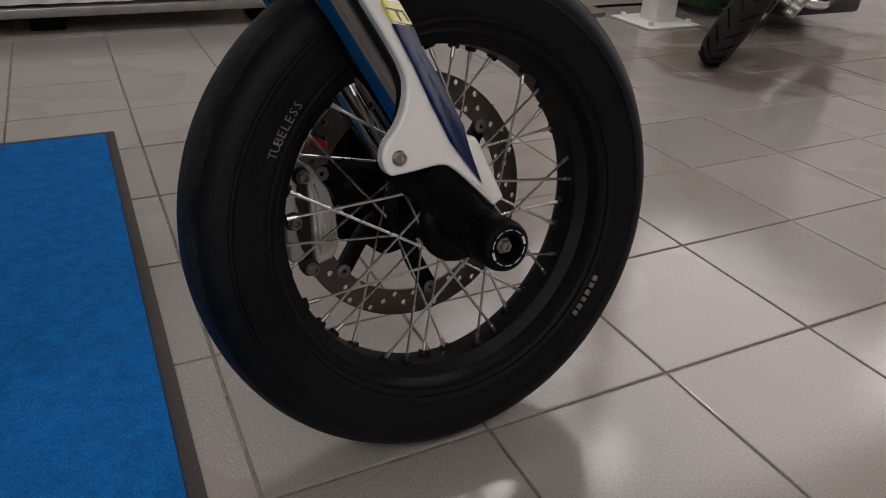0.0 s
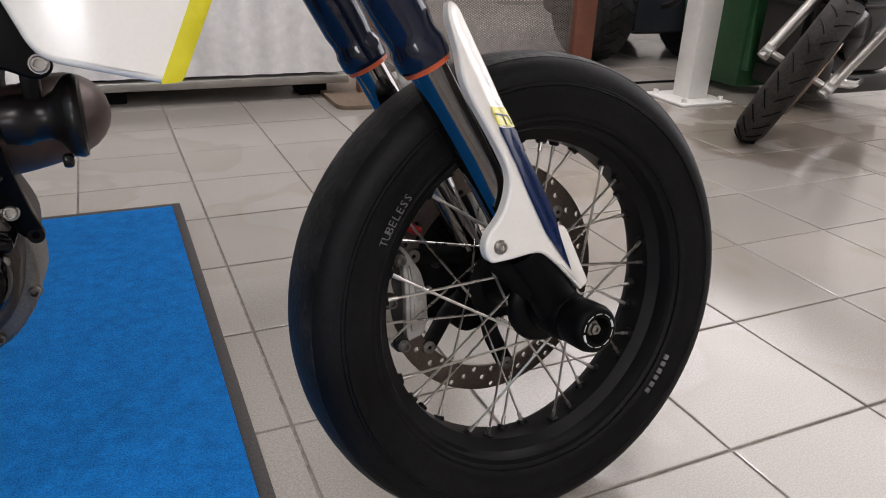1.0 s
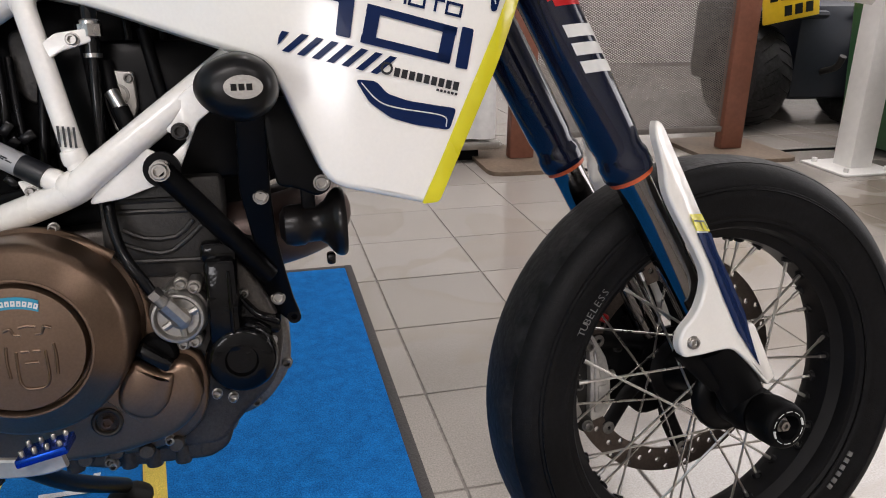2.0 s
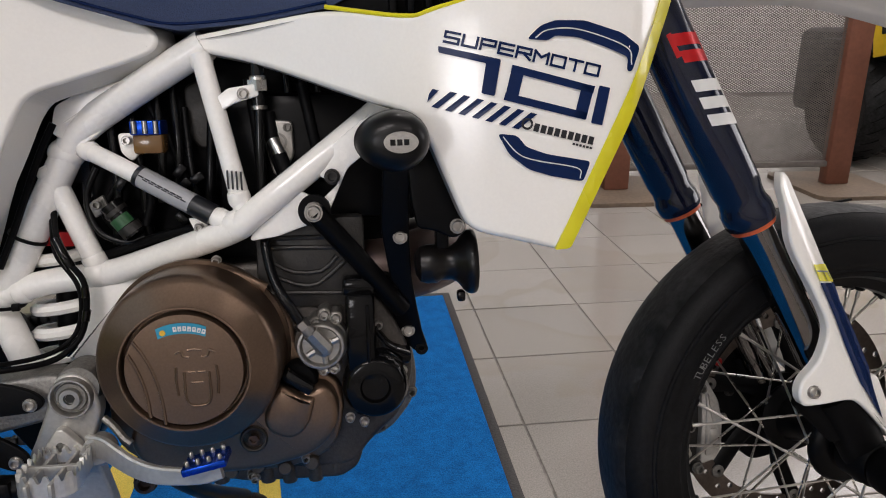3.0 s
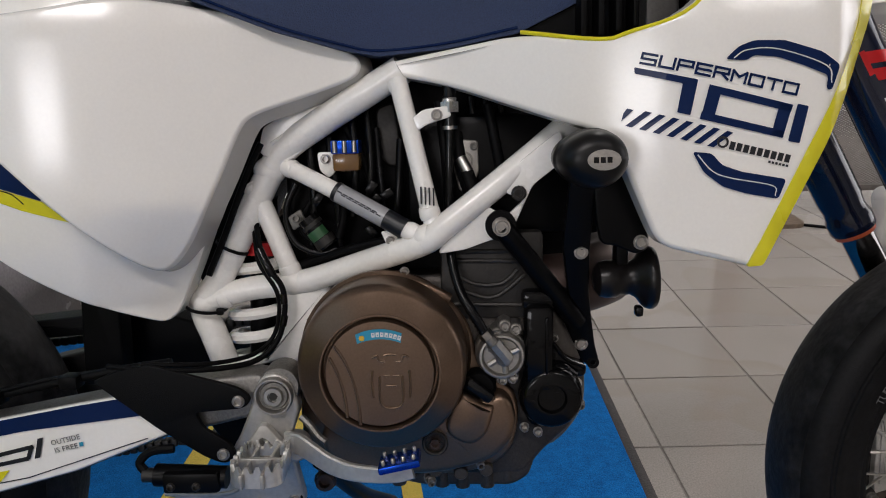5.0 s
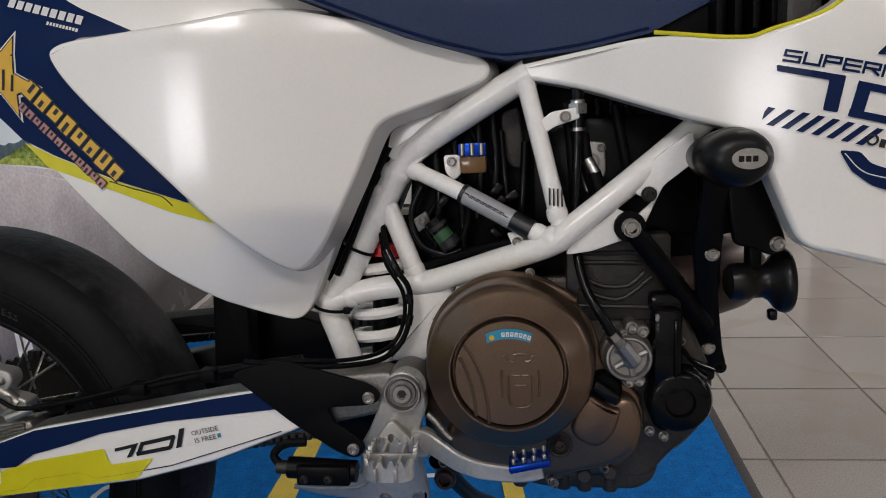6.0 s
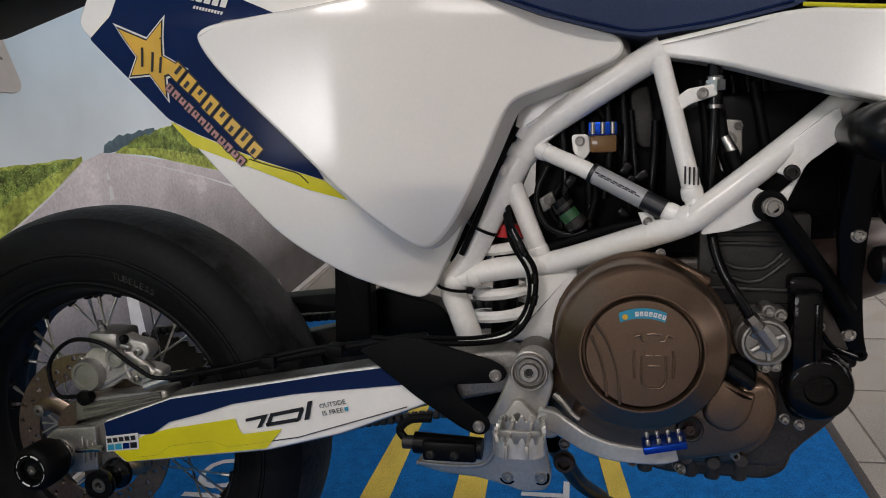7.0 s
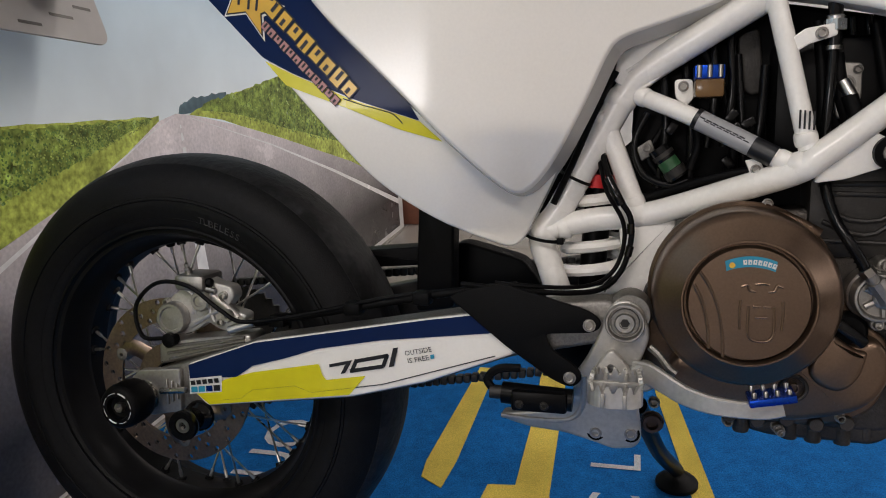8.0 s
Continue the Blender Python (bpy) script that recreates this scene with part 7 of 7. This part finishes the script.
decal([(0.031, 0.3490), (0.079, 0.3565), (0.078, 0.3345), (0.030, 0.3280)], "white_ink", 0.0024, 0.001, **dsw)
run_bars((0.033, 0.3435), (0.077, 0.3505), 5, 0.25, 0.0060, f_sw, "ink", cov, 0.0034, "dark printed bar")
for k, c in enumerate(("cyan_ink", "cyan_ink", "blue_anod", "ink")):
    x0, h0 = 0.0330 + 0.0112 * k, 0.3305 + 0.00155 * k
    decal([(x0, h0), (x0 + 0.0095, h0 + 0.0013), (x0 + 0.0095, h0 + 0.0090), (x0, h0 + 0.0077)], c, 0.0034, 0, **dsw)
part("swingarm_left", plate([(-0.06, 0.34), (0.13, 0.41), (0.36, 0.46), (0.57, 0.49), (0.57, 0.42), (0.256, 0.36), (-0.03, 0.295)], -0.135, -0.10, 0.012, bevel=0.006), "dark_metal", swing)
part("axle_block", plate([(-0.060, 0.343), (-0.045, 0.356), (0.017, 0.362), (0.016, 0.303), (-0.030, 0.294), (-0.046, 0.298)], 0.132, 0.142, 0.004, bevel=0.002), "cast_silver", swing, "aluminium axle block")
for k in range(3):
    part("adjuster_rib", box((-0.004 + 0.0075 * k, -0.1455, 0.312 + 0.004 * k), (-0.0005 + 0.0075 * k, -0.140, 0.348 - 0.003 * k), 0.0012), "cast_silver", swing)
part("adjuster_bolt", rod(side(-0.012, 0.144, 0.330), side(0.026, 0.144, 0.334), 0.0045, 8), "steel", swing)
part("axle_nut", lathe(side(-0.040, 0.141, 0.320), (0, -1, 0), [(0.0005, 0), (0.023, 0), (0.023, 0.003), (0.0205, 0.003), (0.0205, 0.013), (0.0005, 0.013)], 24), "steel", swing, "axle nut")
rear_axle = part("rear_axle", rod(side(RAX, -0.14, RAH + 0.003), side(RAX, 0.15, RAH + 0.003), 0.012, 18), "dark_metal", bike, "rear axle")
rb = part("axle_bobbin", lathe(side(-0.040, 0.1515, 0.322), (0, -1, 0), [(0.0106, 0.0), (0.0246, 0.0), (0.0286, 0.006), (0.0295, 0.012), (0.0295, 0.034), (0.0273, 0.041), (0.0238, 0.0435), (0.0158, 0.0435), (0.0141, 0.037), (0.0004, 0.034)], 40), "black_plastic", bike, "black round plastic crash bobbin")
part("bobbin_bolt", lathe(side(-0.040, 0.1515, 0.322), (0, -1, 0), [(0.0065, 0.034), (0.0065, 0.042), (0.003, 0.042), (0.0005, 0.039)], 6), "steel", rb)
ring = bmesh.new()
for k in range(8):
    a0 = 2 * math.pi * (k + 0.1) / 8
    add_tube(ring, [side(-0.040 + 0.0200 * math.cos(a0 + 0.11 * q), 0.1955, 0.322 + 0.0200 * math.sin(a0 + 0.11 * q)) for q in range(6)], 0.0011 if k in (1, 5) else 0.0004, 6, 1)
part("printed_ring", ring, "white_ink", rb, "white printed ring")
sp = part("stand_spool", lathe(side(0.040, 0.134, 0.298), (0, -1, 0), [(0.0005, 0), (0.020, 0), (0.021, 0.003), (0.020, 0.008), (0.014, 0.014), (0.014, 0.026), (0.019, 0.033), (0.020, 0.040), (0.019, 0.043), (0.011, 0.043), (0.010, 0.039), (0.0005, 0.039)], 30), "black_gloss", bike, "black paddock stand spool")
part("spool_bolt", lathe(side(0.040, 0.172, 0.298), (0, -1, 0), [(0.0095, 0), (0.0095, 0.004), (0.005, 0.004), (0.0045, 0.001), (0.0005, 0.001)], 12), "steel", sp)
# rear caliper
rc = part("rear_caliper", plate([(-0.025, 0.426), (-0.008, 0.453), (0.006, 0.461), (0.016, 0.480), (0.035, 0.485), (0.060, 0.472), (0.083, 0.468), (0.087, 0.454), (0.073, 0.439), (0.103, 0.431), (0.099, 0.417), (0.080, 0.406), (0.060, 0.410), (0.045, 0.419), (0.022, 0.404), (0.0, 0.398), (-0.022, 0.404)], 0.090, 0.112, 0.006, bevel=0.003), "caliper_silver", bike, "silver rear brake caliper")
for x, h, r, up_ in ((-0.003, 0.424, 0.022, 0.016), (0.041, 0.449, 0.014, 0.014), (0.078, 0.430, 0.009, 0.010)):
    part("piston_cap", lathe(side(x, 0.110, h), (0, -1, 0), [(0.0005, 0), (r, 0), (r, up_ - 0.003), (r - 0.002, up_), (r - 0.006, up_), (r - 0.007, up_ - 0.002), (r - 0.010 if r > 0.011 else 0.001, up_ - 0.002), (0.0005, up_ - 0.001)], 28), "cast_silver", rc)
part("caliper_bridge", box((0.006, -0.126, 0.462), (0.050, -0.074, 0.484), 0.006), "cast_silver", rc)
part("caliper_arm", tube([side(0.052, 0.108, 0.455), side(0.072, 0.108, 0.440), side(0.090, 0.108, 0.425)], 0.008, 10), "cast_silver", rc)
part("caliper_pin", rod(side(0.020, 0.116, 0.472), side(0.062, 0.116, 0.462), 0.004, 10), "steel", rc)
for x, s, h in ((0.046, 0.112, 0.474), (0.072, 0.112, 0.456), (0.066, 0.112, 0.420), (-0.014, 0.112, 0.444)):
    part("caliper_bolt", screw(bmesh.new(), x, s, h, 0.0055, 0.007), "alu", rc)
for pts in (((0.012, 0.466), (0.028, 0.452), (0.024, 0.430)), ((0.058, 0.468), (0.050, 0.440), (0.056, 0.420)), ((0.018, 0.412), (0.040, 0.424), (0.062, 0.436))):
    part("caliper_rib", tube([side(x, 0.1125, h) for x, h in pts], 0.0035, 8, 3), "caliper_silver", rc)
for k in range(3):
    part("carrier_rib", tube([side(-0.015 + 0.002 * k, 0.1225, 0.384 - 0.0085 * k), side(0.105, 0.1225, 0.404 - 0.004 * k)], 0.0022, 6, 1), "cast_alu", rc)
part("bleed_nipple", lathe(side(0.022, 0.112, 0.484), (-0.2, -0.2, 1), [(0.005, 0), (0.005, 0.006), (0.003, 0.008), (0.003, 0.014), (0.0005, 0.015)], 10), "steel", rc)
part("bleed_cover", lathe(side(0.050, 0.112, 0.468), (0.4, -0.4, 0.6), [(0.006, 0), (0.006, 0.010), (0.003, 0.013), (0.0005, 0.014)], 10), "black_plastic", rc)
part("caliper_carrier", plate([(-0.026, 0.390), (0.03, 0.398), (0.112, 0.408), (0.114, 0.394), (0.03, 0.372), (-0.028, 0.358)], 0.085, 0.122, 0.006, bevel=0.004), "cast_silver", rc, "grey caliper carrier")
part("caliper_cap", lathe(side(-0.004, 0.120, 0.396), (0, -1, 0), [(0.0005, 0), (0.010, 0), (0.010, 0.012), (0.0005, 0.014)], 16), "black_plastic", rc)
part("brake_hose", tube([side(-0.012, 0.130, 0.398), side(-0.045, 0.130, 0.400), side(-0.055, 0.125, 0.440), side(-0.020, 0.125, 0.472), side(0.030, 0.128, 0.470), side(0.075, 0.128, 0.440), side(0.110, 0.125, 0.425), side(0.20, 0.120, 0.440), side(0.30, 0.110, 0.462), side(0.40, 0.10, 0.475)], 0.0029, 8), "black_plastic", rc, "thin black brake hose")
part("hose_guide", tube([side(0.105, 0.118, 0.420), side(0.20, 0.112, 0.437), side(0.31, 0.108, 0.458), side(0.40, 0.105, 0.474), side(0.46, 0.105, 0.482)], 0.0052, 10), "black_plastic", rc)
for x, h in ((0.150, 0.4275), (0.255, 0.4480), (0.345, 0.4650)):
    part("hose_clip", box((x - 0.011, -0.122, h - 0.009), (x + 0.011, -0.100, h + 0.007), 0.003), "black_plastic", rc, "black hose clip")
part("hose_ferrule", rod(side(0.085, 0.125, 0.413), side(0.118, 0.120, 0.424), 0.006, 10), "alu", rc)
part("shock_linkage", plate([(0.486, 0.428), (0.520, 0.446), (0.566, 0.440), (0.582, 0.380), (0.556, 0.344), (0.505, 0.352), (0.480, 0.388)], -0.05, 0.060, 0.010, bevel=0.005), "black_paint", bike, "black linkage under the shock absorber")
# rear mudguard flap, chain and sprocket
part("mud_flap", plate([(0.308, 0.585), (0.357, 0.572), (0.354, 0.425), (0.300, 0.418)], -0.03, 0.0, 0.008, bevel=0.004), "black_plastic", bike, "black plastic splash guard")
part("chain_guard", plate([(0.342, 0.507), (0.361, 0.509), (0.442, 0.487), (0.470, 0.451), (0.470, 0.425), (0.340, 0.425)], -0.09, -0.05, 0.01, bevel=0.004), "black_plastic", bike, "black plastic chain guard")
part("chain_guard", plate([(0.170, 0.490), (0.226, 0.496), (0.300, 0.502), (0.300, 0.475), (0.20, 0.468)], -0.10, -0.05, 0.006, bevel=0.003), "black_plastic", bike, "black plastic chain guard")
chain = bmesh.new()
for k in range(46):
    x = RAX + 0.012 * k + 0.0
    for h in (RAH + 0.110 + 0.05 * k / 46, RAH - 0.088 + 0.09 * k / 46):
        add_box(chain, (x, 0.088, h - 0.006), (x + 0.010, 0.104, h + 0.006), 0.002)
tagged(part("drive_chain", chain, "dark_metal", bike, "dark drive chain"), kind="stuff")
spk = lathe(side(RAX, -0.096, RAH), (0, -1, 0), [(0.035, -0.003), (0.108, -0.003), (0.108, 0.003), (0.035, 0.003)], 84, True)
for v in spk.verts:
    d = Vector((v.co.x - RAX, 0, v.co.z - RAH))
    if d.length > 0.1:
        k = round(math.atan2(d.z, d.x) / (2 * math.pi) * 84)
        if k % 2:
            v.co.x, v.co.z = RAX + d.x * 0.94, RAH + d.z * 0.94
part("sprocket", spk, "dark_metal", bike, "dark rear sprocket")
# tail and number plate blank
tail = part("tail_unit", plate([(-0.36, 0.915), (-0.25, 0.895), (-0.05, 0.95), (0.05, 0.985), (-0.38, 0.985)], -0.075, 0.05, 0.02, bevel=0.012), "black_plastic", bike, "black tail unit")
part("tail_cowl", plate([(-0.30, 0.985), (0.10, 0.97), (0.12, 1.03), (-0.34, 1.03)], -0.09, 0.09, 0.02, bevel=0.02), "white_plastic", tail, "white tail cowl")
BLANK = Matrix.Translation(side(-0.325, -0.02, 0.915)) @ Matrix.Rotation(radians(-20), 4, "Y")
holder = bmesh.new()
loop_b = fillet([(-0.14, -0.100, 0.03), (0.14, -0.100, 0.03), (0.14, 0.10, 0.01), (-0.14, 0.10, 0.01)], 0.03, 6)
front_b, back_b = ([holder.verts.new(BLANK @ Vector((d, p.x, p.y))) for p in loop_b] for d in (0.002, -0.002))
holder.faces.new(front_b)
holder.faces.new(back_b)
for i in range(len(loop_b)):
    j = (i + 1) % len(loop_b)
    holder.faces.new((front_b[i], front_b[j], back_b[j], back_b[i]))
blank = part("plate_holder", holder, "paper", bike, "grey-white number plate blank", smooth=False)
for j, (y0, y1) in enumerate(((-0.05, -0.005), (0.02, 0.07), (0.08, 0.12))):
    part("printed_bar", box((0.0021, y0, -0.085 + 0.022 * j), (0.0026, y1, -0.080 + 0.022 * j), 0, BLANK), "cast_alu", blank, "grey printed bar", smooth=False)

# ---- things at the back of the showroom ----


def far_wheel(parent, c, axis, radius, width, rim_r, tread=True, rubber="tyre_dusty"):
    """A road tyre with cut tread and a plain rim."""
    hw = width / 2
    half = [(rim_r - 0.01, hw * 0.7), (rim_r + 0.02, hw * 0.95), (radius * 0.85, hw), (radius * 0.95, hw * 0.72), (radius * 0.99, hw * 0.36), (radius, 0)]
    ty = part("tyre", lathe(c, axis, half + [(r, -a) for r, a in reversed(half[:-1])], 64, True), rubber, parent, "black treaded tyre")
    part("rim", lathe(c, axis, [(rim_r - 0.03, hw * 0.5), (rim_r, hw * 0.72), (rim_r, -hw * 0.72), (rim_r - 0.03, -hw * 0.5)], 48, True), "black_paint", parent, "black rim")
    if tread:
        q = Vector(axis).to_track_quat("Z", "Y").to_matrix()
        for i in range(26):
            for sgn in (1, -1):
                a = 2 * math.pi * (i + (0.5 if sgn > 0 else 0)) / 26
                pts = []
                for k in range(4):
                    u = k / 3
                    w = a + 0.16 * u
                    al = sgn * hw * (0.10 + 0.70 * u)
                    r = radius * (1.002 - 0.055 * u * u)
                    pts.append(Vector(c) + q @ Vector((r * math.cos(w), r * math.sin(w), al)))
                part("tread_groove", tube(pts, 0.0026, 5, 2), "black_plastic", ty)
    return ty


# second motorcycle, seen in part beyond the white post
moto = thing("parked_motorcycle", pose(3.136, 1.376, 0), "black and silver motorcycle parked on the tiles", "motorcycle")
RAKE = Vector((0.32, -0.305, 0.897)).normalized()
MS = Vector((-0.528, 0.690, 0.495)).normalized()
MA = MS.cross(RAKE).normalized()
MS = RAKE.cross(MA).normalized()
wc = RAKE * 0.300
far_wheel(moto, wc, MS, 0.300, 0.110, 0.215)
part("brake_disc", lathe(wc + MS * -0.065, MS, [(0.10, -0.002), (0.145, -0.002), (0.145, 0.002), (0.10, 0.002)], 48, True), "disc_steel", moto, "steel brake disc")
rake = Vector((0.60, -0.15, 0.79)).normalized()
for sgn in (1, -1):
    b = wc + MS * 0.122 * sgn
    part("fork_slider", rod(b - rake * 0.03, b + rake * 0.42, 0.021, 18), "alu", moto, "silver fork slider")
    part("fork_tube", rod(b + rake * 0.42, b + rake * 0.80, 0.017, 18), "chrome", moto, "chrome fork tube")
    part("axle_clamp", lathe(b, MS, [(0.0005, -0.022), (0.026, -0.016), (0.026, 0.016), (0.0005, 0.022)], 20), "alu", moto)
part("wheel_spindle", rod(wc - MS * 0.11, wc + MS * 0.11, 0.012, 12), "steel", moto)
for k in range(5):
    a = 2 * math.pi * k / 5 + 0.4
    d = (MA * math.cos(a) + RAKE * math.sin(a))
    part("wheel_spoke", tube([wc + d * 0.03, wc + d * 0.20], 0.014, 8, 2, 0.6), "black_paint", moto, "black cast wheel spoke")
part("caliper", box((-0.03, -0.025, -0.05), (0.03, 0.025, 0.05), 0.008, Matrix.Translation(wc + MA * 0.15 - MS * 0.07 + RAKE * 0.02)), "dark_metal", moto, "dark brake caliper")
part("mudguard", tube([wc + RAKE * 0.33 - MA * 0.10, wc + RAKE * 0.36 + MA * 0.05, wc + RAKE * 0.30 + MA * 0.20], 0.07, 12, 6, 0.3), "black_gloss", moto, "black mudguard")
part("engine_block", box((0.52, 0.22, 0.16), (1.02, 0.56, 0.62), 0.06), "dark_metal", moto, "dark engine block")
part("engine_cover", lathe(Vector((0.72, 0.24, 0.33)), (0.3, -1, 0), [(0.0005, 0), (0.11, 0), (0.11, 0.03), (0.09, 0.045), (0.0005, 0.05)], 36), "black_gloss", moto, "round black engine cover")
for k in range(5):
    part("cooling_fin", box((0.50, 0.20, 0.44 + 0.032 * k), (0.88, 0.54, 0.452 + 0.032 * k), 0.003), "dark_metal", moto)
part("exhaust_pipe", tube([(0.55, 0.20, 0.50), (0.47, 0.16, 0.40), (0.52, 0.16, 0.20), (0.75, 0.20, 0.13), (1.1, 0.40, 0.13)], 0.022, 14), "chrome", moto, "chrome exhaust pipe")
part("frame_tube", tube([(0.40, 0.22, 0.85), (0.46, 0.24, 0.55), (0.52, 0.28, 0.20), (0.80, 0.42, 0.12)], 0.018, 12), "black_paint", moto)
part("fuel_tank", box((0.45, 0.15, 0.72), (1.0, 0.56, 0.98), 0.10), "black_gloss", moto, "black fuel tank")
part("lower_cowl", box((0.58, 0.24, 0.075), (1.05, 0.60, 0.16), 0.02), "dark_metal", moto)
far_wheel(moto, Vector((1.36, 0.78, 0.305)), MS, 0.305, 0.150, 0.215, False)
part("frame_tail", tube([(0.95, 0.5, 0.75), (1.2, 0.66, 0.60), (1.36, 0.78, 0.31)], 0.03, 12), "black_paint", moto)

# quad bike behind the screen
quad = thing("quad_bike", pose(3.60, 2.95, 0), "dark quad bike with knobbly tyres and yellow plate", "quad bike")
for dx, dy in ((-0.13, 0.02), (0.55, -0.05), (0.62, 0.85), (1.25, 0.75)):
    far_wheel(quad, Vector((dx, dy, 0.28)), (1, 0.06, 0), 0.28, 0.22, 0.13, dy < 0.5, "tread_worn")
    part("hub", lathe(Vector((dx, dy, 0.28)), (1, 0.06, 0), [(0.0005, -0.06), (0.12, -0.05), (0.12, 0.05), (0.0005, 0.06)], 24), "black_paint", quad)
part("axle", rod((-0.10, 0.02, 0.28), (0.58, -0.05, 0.28), 0.025, 12), "dark_metal", quad)
body_q = box((0.06, -0.12, 0.15), (1.05, 0.95, 0.66), 0.06)
part("body", body_q, "dark_plastic_far", quad, "dark blue-black plastic body")
for dx in (-0.14, 0.42):
    part("fender", box((dx - 0.04, -0.22, 0.585), (dx + 0.30, 0.32, 0.625), 0.02), "dark_plastic_far", quad, "dark plastic fender")
part("tow_bar", tube([(0.24, -0.10, 0.30), (0.24, -0.22, 0.34), (0.24, -0.26, 0.40)], 0.018, 10), "dark_metal", quad)
yp = part("yellow_plate", box((-0.16, -0.004, -0.085), (0.16, 0.004, 0.085), 0.004), "plate_yellow", quad, "yellow plate with dark bars", matrix=pose(-0.10, -0.232, 0.665, 0, -10, 0))
for i in range(3):
    part("printed_bar", box((-0.04 + 0.06 * i, -0.0085, -0.060), (0.0 + 0.06 * i, -0.0045, -0.010)), "ink", yp, smooth=False)
    part("printed_bar", box((-0.12 + 0.06 * i, -0.0085, 0.020), (-0.08 + 0.06 * i, -0.0045, 0.065)), "ink", yp, smooth=False)
floor_cable = tagged(part("floor_cable", tube([(2.15, 2.20, 0.006), (2.55, 2.02, 0.006), (3.0, 2.16, 0.006), (3.3, 2.32, 0.006), (3.9, 2.3, 0.006)], 0.006, 8), "black_plastic"), "thin black cable lying on the tiles", "cable")
crate = thing("wooden_block", pose(-0.36, 2.06, 0), "small brown wooden block on the tiles", "block")
part("block", box((-0.10, -0.05, 0.0), (0.12, 0.10, 0.12), 0.006), "brown_steel", crate)

# ceiling lamps
lamp0 = None
for lx, ly in LAMPS:
    if lamp0 is None:
        lamp0 = thing("ceiling_lamp", pose(lx, ly, CEILING), "white fluorescent ceiling lamp with a glowing diffuser", "lamp", "ceiling lamps")
        part("housing", box((-0.64, -0.18, -0.060), (0.64, 0.18, 0.0), 0.006), "white_paint", lamp0, "white housing")
        part("diffuser", box((-0.60, -0.14, -0.075), (0.60, 0.14, -0.061), 0.004), "lamp_glow", lamp0, "glowing diffuser")
    else:
        copy_thing(lamp0, pose(lx, ly, CEILING))

panel = thing("ceiling_light_panel", pose(PANEL[0], PANEL[1], CEILING), "broad cool white ceiling light panel", "lamp")
part("housing", box((-1.75, -1.65, -0.03), (1.75, 1.65, 0.0), 0.006), "white_paint", panel, "white housing")
part("diffuser", box((-1.7, -1.6, -0.045), (1.7, 1.6, -0.031), 0.004), "lamp_glow", panel, "glowing diffuser")

# ---- floor tiles ----
TILE, TX, TY, TURN = 0.2972, 1.809, -0.028, radians(1.7)
tile_meshes = []
for v in range(3):
    tb = box((0.002, 0.002, -0.010), (TILE - 0.002, TILE - 0.002, 0.0), 0.0022)
    me = bpy.data.meshes.new("tile")
    tb.to_mesh(me)
    tb.free()
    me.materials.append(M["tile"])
    tile_meshes.append(me)
near, far = [], []
for i in range(-21, 19):
    for j in range(-13, 22):
        cx, cy = (i + 0.5) * TILE, (j + 0.5) * TILE
        x = TX + cx * math.cos(TURN) - cy * math.sin(TURN)
        y = TY + cx * math.sin(TURN) + cy * math.cos(TURN)
        if not (-3.84 < x < 6.84 and -3.44 < y < 5.84):
            continue
        (near if -0.45 < x < 4.2 and -0.6 < y < 3.1 and len(near) < 300 else far).append((i, j))
rt = random.Random(5)
rest = bmesh.new()
for i, j in near + far:
    ox = TX + i * TILE * math.cos(TURN) - j * TILE * math.sin(TURN)
    oy = TY + i * TILE * math.sin(TURN) + j * TILE * math.cos(TURN)
    m = pose(ox, oy, rt.uniform(-0.0006, 0.0004), rt.uniform(-0.08, 0.08), rt.uniform(-0.08, 0.08), 1.7)
    if (i, j) in far:
        add_box(rest, (0.002, 0.002, -0.010), (TILE - 0.002, TILE - 0.002, 0.0), 0.0, m)
    else:
        ob = new("tile", tile_meshes[(i * 7 + j * 3) % 3])
        ob.parent = FLOOR
        ob.matrix_local = m
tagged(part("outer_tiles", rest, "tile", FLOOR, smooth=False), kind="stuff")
